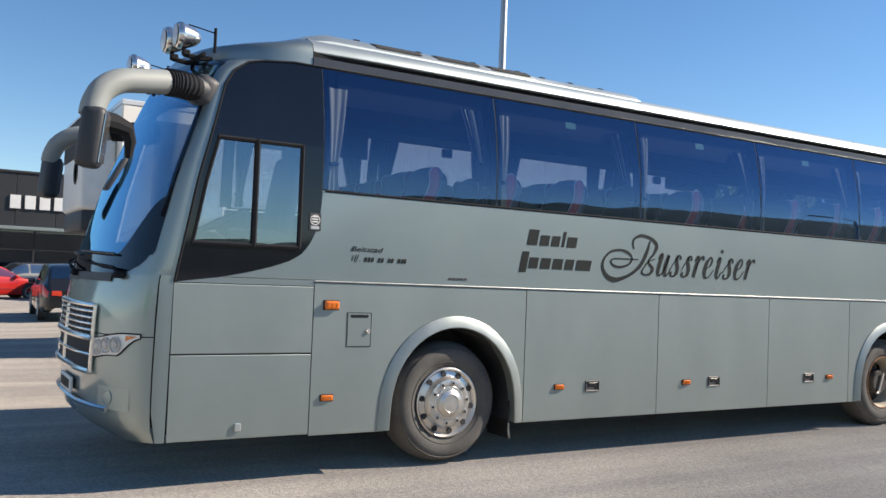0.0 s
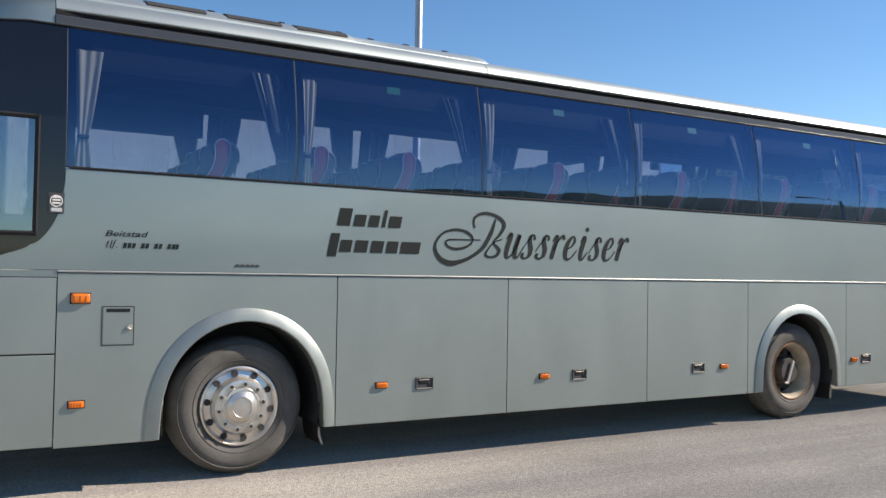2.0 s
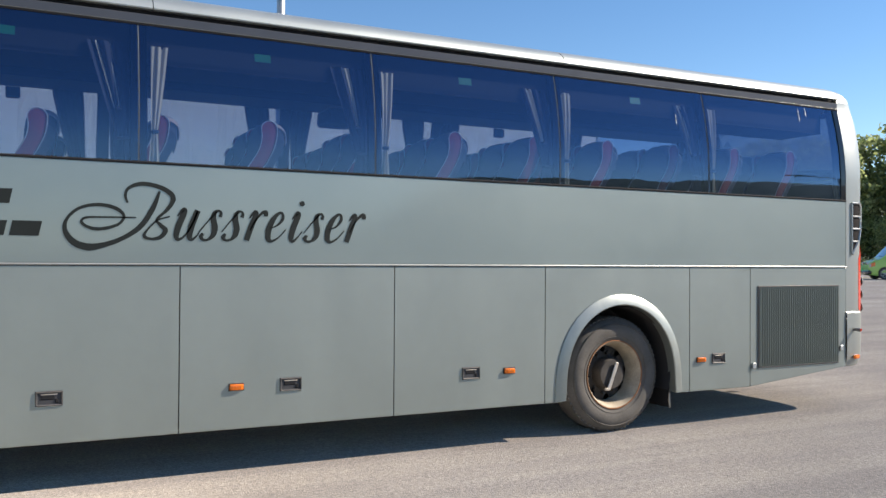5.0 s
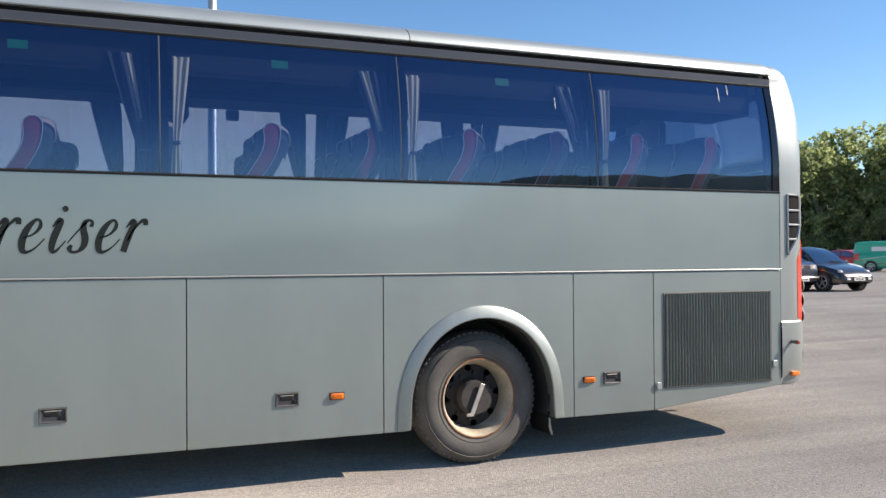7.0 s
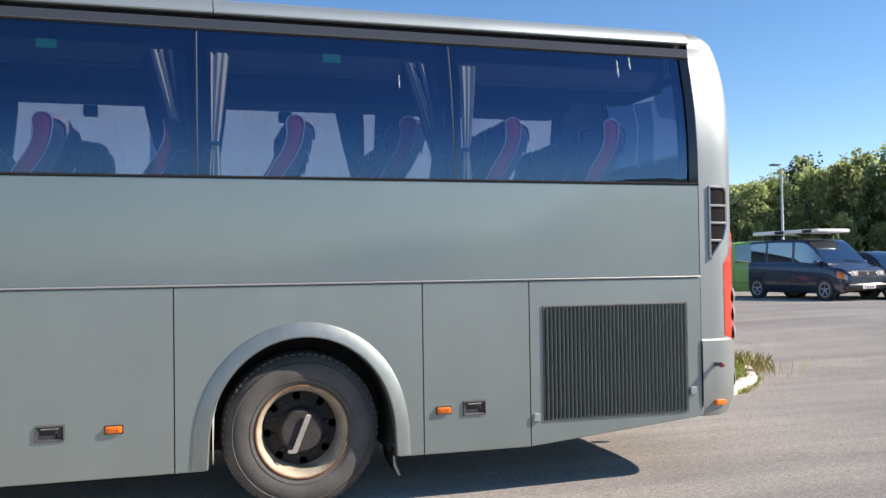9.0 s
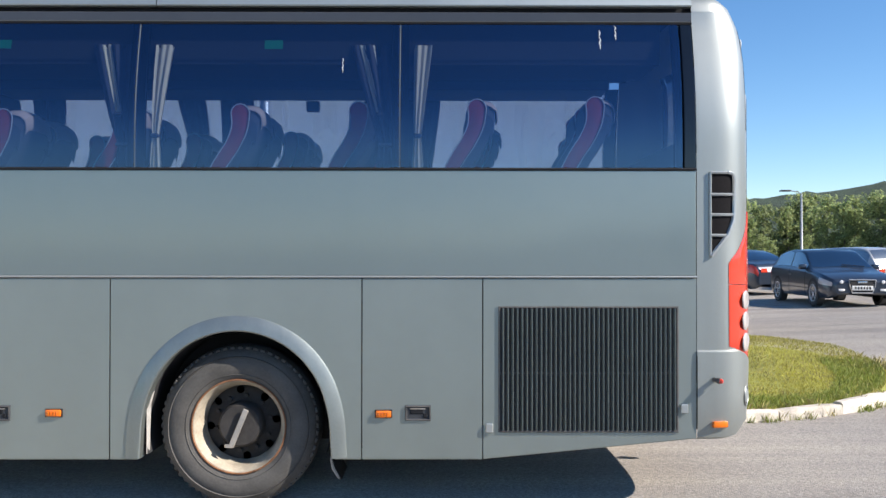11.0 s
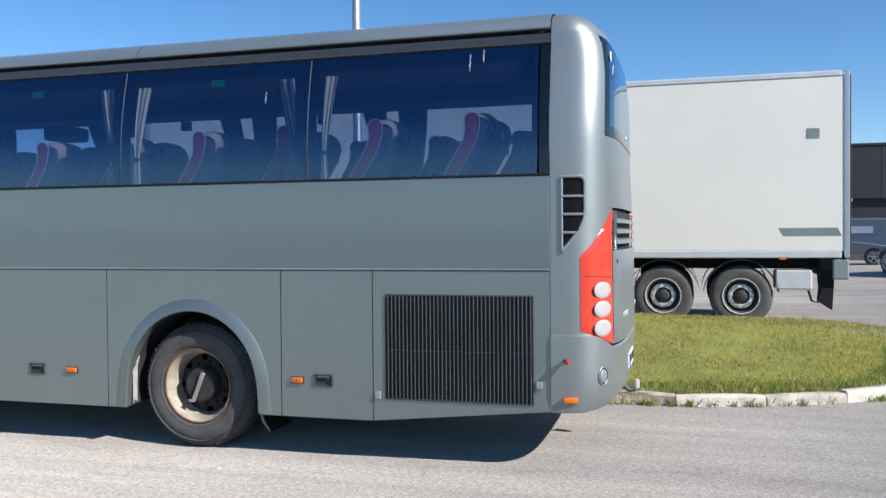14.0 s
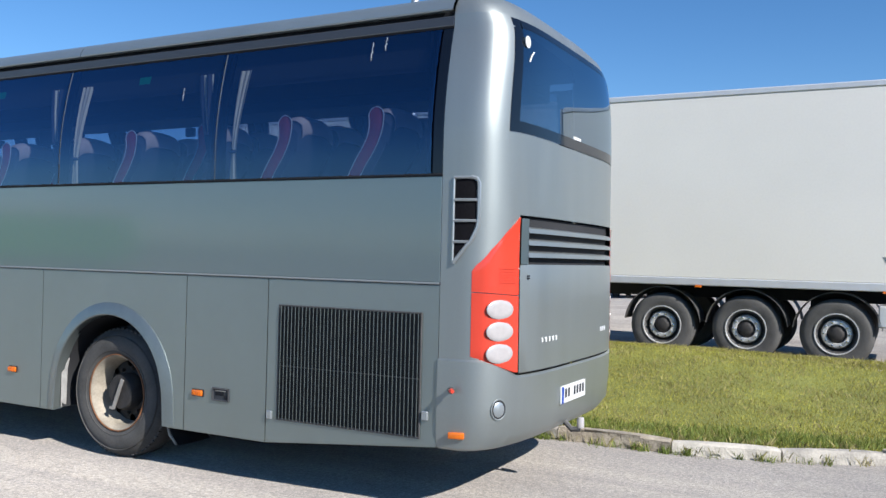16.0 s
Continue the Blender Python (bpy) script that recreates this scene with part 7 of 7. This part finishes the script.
# ---- trees ----
def tree_variant(seed, h, conifer=False):
    rng = random.Random(seed)
    t = thing("tree", "tall leafy green tree at the edge of the yard" if not conifer else "dark spruce among leafy trees", "tree", (0, 0, 0), "tree belt")
    bm = BM()
    lean = [(rng.uniform(-0.2, 0.2), rng.uniform(-0.2, 0.2), h * 0.3), (rng.uniform(-0.4, 0.4), rng.uniform(-0.4, 0.4), h * 0.62), (rng.uniform(-0.5, 0.5), rng.uniform(-0.5, 0.5), h * 0.93)]
    tube(bm, [(0, 0, -0.2)] + lean, [0.17 * h / 10, 0.13 * h / 10, 0.08 * h / 10, 0.02], 8)
    tips = []
    n_l = 16
    for k in range(n_l):
        f = 0.14 + 0.80 * k / n_l
        z = h * f
        r = h * (0.26 * math.sin(min(1, (1.08 - f) * 1.5) * math.pi / 2) * rng.uniform(0.75, 1.1)) if not conifer else h * 0.2 * (1.05 - f)
        a = k * 2.4 + rng.uniform(-0.4, 0.4)
        e = Vector((r * math.cos(a), r * math.sin(a), z + (r * 0.45 if not conifer else -r * 0.2)))
        s0 = Vector((0, 0, z))
        tube(bm, [s0, (s0 + e) / 2 + Vector((0, 0, r * 0.08)), e], [0.05 * h / 10, 0.03, 0.012], 5)
        tips.append((s0, e))
    part("trunk", bm, BARK, t)
    vs, fs = [], []
    nleaf = 95 if not conifer else 80
    for s0, e in tips + [(Vector((0, 0, h * 0.75)), Vector((0, 0, h)))]:
        for c in range(6):
            f = rng.uniform(0.3, 1.05)
            cc = s0.lerp(e, f) + Vector((rng.gauss(0, 0.05 * h), rng.gauss(0, 0.05 * h), rng.gauss(0, 0.04 * h)))
            rad = rng.uniform(0.045, 0.085) * h
            for _ in range(nleaf // 4):
                d = Vector((rng.gauss(0, 1), rng.gauss(0, 1), rng.gauss(0, 0.8))).normalized()
                p = cc + d * rad * rng.uniform(0.5, 1.0)
                u = Vector((rng.gauss(0, 1), rng.gauss(0, 1), rng.gauss(0, 1))).normalized()
                w = u.cross(d + Vector((0, 0, 0.3))).normalized() * rng.uniform(0.10, 0.2)
                u = u * rng.uniform(0.14, 0.3)
                i = len(vs)
                vs += [p - u, p + w, p + u, p - w]
                fs.append((i, i + 1, i + 2, i + 3))
    me = bpy.data.meshes.new("crown")
    me.from_pydata(vs, [], fs)
    me.materials.append(LEAFDARK if conifer else LEAF)
    o = new("crown", me)
    o.parent = t
    return t


variants = [tree_variant(11 + k, 12.0) for k in range(4)] + [tree_variant(31, 13.0, True)]
used = set()


def plant(k, x, y, s, rot):
    m = pose(x, y, 0, 0, 0, rot) @ Matrix.Diagonal((s, s, s, 1))
    if k not in used:
        used.add(k)
        variants[k].matrix_basis = m
        return variants[k]
    t = copy_thing(variants[k], Matrix())
    t.matrix_basis = m
    return t


rt = random.Random(5)
line = spline([(150, 12, 0), (138, 52, 0), (112, 88, 0), (84, 112, 0), (52, 128, 0), (22, 138, 0), (-20, 140, 0)], 12)
hgt = lerp_table([(-20, 0.6), (22, 0.72), (52, 0.74), (84, 0.93), (100, 1.3), (112, 1.5), (138, 1.55), (150, 1.55)])
for i, p in enumerate(line):
    for rowk in range(2):
        q = p + Vector((rt.uniform(-2.5, 2.5) + rowk * 4, rt.uniform(-2.5, 2.5) + rowk * 5, 0))
        k = 4 if rt.random() < 0.10 else rt.randrange(4)
        plant(k, q.x, q.y, hgt(p.x) * rt.uniform(0.85, 1.12) * (1.0 if rowk == 0 else 1.1), rt.uniform(0, 360))
    if i % 1 == 0:
        plant(rt.randrange(4), p.x - 3.5 + rt.uniform(-2, 2), p.y - 4 + rt.uniform(-2, 2), hgt(p.x) * rt.uniform(0.38, 0.55), rt.uniform(0, 360))
bm = BM()
rows = []
for k, p in enumerate(line):
    o = Vector((p.x, p.y, 0)).normalized()
    rows.append([p - o * 9, p - o * 6 + Vector((0, 0, 0.5)), p + o * 20 + Vector((0, 0, 1.2)), p + o * 60 + Vector((0, 0, -0.3))])
sheet(bm, rows)
tagged(part("verge", bm, MEADOW), "rough green verge under the trees", "verge", kind="structure")
# wooded ridges far off
for nm, r0, hgt_, az0, az1 in (("hill_north", 620, lambda a: 34 + 48 * math.exp(-((a - 50) / 22) ** 2) + 4 * math.sin(a * 0.09), 5, 150), ("hill_south", 420, lambda a: 7 + 15 * ease(a, 276, 284) + 42 * ease(a, 291, 299) + 3 * math.sin(a * 0.07), 175, 365)):
    bm = BM()
    rows = []
    n_a = 240
    for j in range(n_a + 1):
        a = az0 + (az1 - az0) * j / n_a
        e = max(0.0, min(1.0, (a - az0) / 12, (az1 - a) / 12))
        row = []
        for f, hf in ((0.0, -0.02), (0.25, 0.35), (0.55, 0.75), (0.8, 0.96), (1.0, 1.0), (1.5, 0.4)):
            rr = r0 + 260 * f
            x, y = rr * math.cos(radians(a)), rr * math.sin(radians(a))
            jag = noise.noise((x * 0.03, y * 0.03, 1)) * 3 + noise.noise((x * 0.15, y * 0.15, 2)) * 2.2
            row.append((x, y, hf * hgt_(a) * e + (jag if hf > 0 else 0)))
        rows.append(row)
    sheet(bm, rows)
    tagged(part(nm, bm, HILLMAT), "distant wooded ridge under clear sky", "hill", kind="structure")

# ---- grass ----
gr_rng = np.random.default_rng(4)


def inside(px, py):
    n_ = len(loop_)
    r = np.zeros(px.shape, bool)
    for i in range(n_):
        a, b = loop_[i], loop_[(i + 1) % n_]
        cond = ((a.y > py) != (b.y > py)) & (px < (b.x - a.x) * (py - a.y) / (b.y - a.y + 1e-12) + a.x)
        r ^= cond
    return r


def blades(name, px, py, pz, hmin, hmax, width, mat, label, cat):
    n_ = len(px)
    a = gr_rng.uniform(0, 2 * np.pi, n_)
    h = gr_rng.uniform(hmin, hmax, n_)
    lean = gr_rng.uniform(0.1, 0.7, n_) * h
    la = gr_rng.uniform(0, 2 * np.pi, n_)
    w = width * gr_rng.uniform(0.6, 1.4, n_)
    v = np.zeros((n_, 4, 3))
    dx, dy = np.cos(a) * w, np.sin(a) * w
    v[:, 0] = np.stack([px - dx, py - dy, pz], 1)
    v[:, 1] = np.stack([px + dx, py + dy, pz], 1)
    v[:, 2] = np.stack([px + dx * 0.6 + np.cos(la) * lean * 0.4, py + dy * 0.6 + np.sin(la) * lean * 0.4, pz + h * 0.6], 1)
    v[:, 3] = np.stack([px + np.cos(la) * lean, py + np.sin(la) * lean, pz + h], 1)
    idx = np.arange(n_)[:, None] * 4
    f = np.concatenate([idx + [0, 1, 2], idx + [0, 2, 3]], 0)
    me = bpy.data.meshes.new(name)
    me.from_pydata(v.reshape(-1, 3).tolist(), [], f.tolist())
    me.materials.append(mat)
    return tagged(new(name, me), label, cat, kind="stuff")


N = 190000
px, py = gr_rng.uniform(10.2, 17.4, N), gr_rng.uniform(2.5, 8.8, N)
sel = inside((px - cen.x) / 0.985 + cen.x, (py - cen.y) / 0.985 + cen.y)
px, py = px[sel], py[sel]
pz = np.array([max(lie(a, b) + 0.055, 0.078 + lie(a, b) * 0.25 + mound(a, b)) for a, b in zip(px, py)])
blades("grass", px, py, pz, 0.010, 0.036, 0.0032, BLADE, "short sunlit green and yellow grass blades", "grass")
N = 110000
px, py = gr_rng.uniform(10.2, 17.4, N), gr_rng.uniform(2.5, 8.8, N)
sel = inside((px - cen.x) / 0.98 + cen.x, (py - cen.y) / 0.98 + cen.y) & ~inside((px - cen.x) / (0.85 + 0.06 * np.sin(px * 2.1)) + cen.x, (py - cen.y) / (0.83 + 0.05 * np.sin(px * 1.3)) + cen.y) & (py < 6)
px, py = px[sel], py[sel]
pz = np.array([max(lie(a, b) + 0.055, 0.075 + lie(a, b) * 0.25 + mound(a, b)) for a, b in zip(px, py)])
blades("edge_grass", px, py, pz, 0.025, 0.085, 0.0035, BLADE_EDGE, "longer greener grass along the kerb", "grass")
N = 26000
px, py = gr_rng.uniform(10.2, 17.4, N), gr_rng.uniform(2.5, 8.8, N)
sel = inside((px - cen.x) / 0.97 + cen.x, (py - cen.y) / 0.97 + cen.y)
px, py = px[sel], py[sel]
sel = np.array([noise.noise((a * 1.7, b * 1.7, 3)) > -0.12 for a, b in zip(px, py)])
px, py = px[sel], py[sel]
pz = np.array([max(lie(a, b) + 0.055, 0.078 + lie(a, b) * 0.25 + mound(a, b)) for a, b in zip(px, py)])
blades("dry_grass", px, py, pz, 0.03, 0.065, 0.0026, WEED, "dry yellow stalks standing in short grass", "grass")
N = 150
tt = gr_rng.uniform(0, len(loop_), N)
ex = np.array([loop_[int(t) % len(loop_)].lerp(loop_[(int(t) + 1) % len(loop_)], t % 1) for t in tt])
ex = ex[ex[:, 0] > 10]
cdir = ex[:, :2] - np.array([cen.x, cen.y])
cdir /= np.linalg.norm(cdir, axis=1)[:, None]
ex = np.repeat(ex[:, :2] + cdir * 0.085, 42, 0)
ex += gr_rng.normal(0, 1, ex.shape) * np.repeat(gr_rng.uniform(0.012, 0.05, len(ex) // 42), 42)[:, None]
blades("kerb_tufts", ex[:, 0], ex[:, 1], np.full(len(ex), 0.0), 0.02, 0.085, 0.003, BLADE_EDGE, "small green tufts growing at the kerb foot", "grass")
N = 9000
tt = gr_rng.uniform(0, len(loop_), N)
ex = np.array([loop_[int(t) % len(loop_)].lerp(loop_[(int(t) + 1) % len(loop_)], t % 1) for t in tt])
clump = np.array([noise.noise((t * 0.9, 0, 7)) for t in tt])
keep = (clump > 0.08) & (ex[:, 0] > 10)
ex = ex[keep]
off = gr_rng.normal(0, 0.04, (len(ex), 2))
side_ = np.where(gr_rng.uniform(0, 1, len(ex)) < 0.5, 0.07, -0.09)
cdir = ex[:, :2] - np.array([cen.x, cen.y])
cdir /= np.linalg.norm(cdir, axis=1)[:, None]
wx, wy = ex[:, 0] + cdir[:, 0] * side_ + off[:, 0], ex[:, 1] + cdir[:, 1] * side_ + off[:, 1]
blades("weeds", wx, wy, np.where(side_ > 0, 0.0, 0.08), 0.025, 0.11, 0.0028, WEED, "dry weeds along the kerb", "weeds")
N = 1500
wx, wy = gr_rng.normal(17.15, 0.2, N), gr_rng.normal(5.9, 0.5, N)
blades("tall_weeds", wx, wy, np.full(N, 0.02), 0.06, 0.30, 0.0026, WEED, "tall dry weeds at the island's tip", "weeds")
N = 260
wx, wy = gr_rng.uniform(11.0, 16.2, N), gr_rng.normal(8.3, 0.08, N)
blades("far_weeds", wx, wy, np.full(N, 0.2), 0.08, 0.3, 0.004, WEED, "tall grass stalks in front of trailer wheels", "weeds")

# ---- kerb stones ----
kerb = tagged(new("kerb"), "pale granite kerb stones round the grass", "kerb", kind="structure")
dist, pts_ = 0.0, []
dense = spline([(*p, 0) for p in EDGE + EDGE[:1]], 30)
acc = [0.0]
for a, b in zip(dense, dense[1:]):
    acc.append(acc[-1] + (b - a).length)
xs_, ys_ = [p.x for p in dense], [p.y for p in dense]
rk = random.Random(9)
s_ = 0.0
while s_ < acc[-1] - 0.3:
    ln_ = rk.uniform(0.85, 1.25)
    e_ = min(acc[-1], s_ + ln_)
    st_ = span(s_ + 0.006, e_ - 0.006, 4)
    bm = BM()
    rows = []
    hgt0 = 0.115 + rk.uniform(-0.02, 0.02)
    mx_, my_ = np.interp((s_ + e_) / 2, acc, xs_), np.interp((s_ + e_) / 2, acc, ys_)
    old = 13.0 < mx_ < 13.95 and my_ < 3.4
    hgt0 *= 1.3 if old else 1.0
    for j, q in enumerate(st_):
        x, y = np.interp(q, acc, xs_), np.interp(q, acc, ys_)
        x2, y2 = np.interp(q + 0.02, acc, xs_), np.interp(q + 0.02, acc, ys_)
        d = Vector((x2 - x, y2 - y, 0)).normalized()
        nrm = Vector((d.y, -d.x, 0))
        end = 0.012 if j in (0, 4) else 0.0
        row = []
        for u, z in ((0.068, -0.03), (0.068, 0.5), (0.062, 0.85), (0.045, 1.0), (-0.05, 1.0), (-0.066, 0.85), (-0.068, -0.03)):
            wob = rk.uniform(-0.011, 0.011) * (2.2 if old else 1.0)
            row.append(Vector((x, y, 0)) + nrm * (u * (1 - end * 4) + wob) + Vector((0, 0, (hgt0 - end) * z if z > 0 else z)))
        rows.append(row)
    sheet(bm, rows)
    for r_ in (rows[0], rows[-1]):
        bm.faces.new([bm.verts.new(p) for p in r_])
    o = part("kerb_stone", bm, KERB_OLD if old else KERB, kerb, "weathered brown kerb stone" if old else "")
    s_ = e_
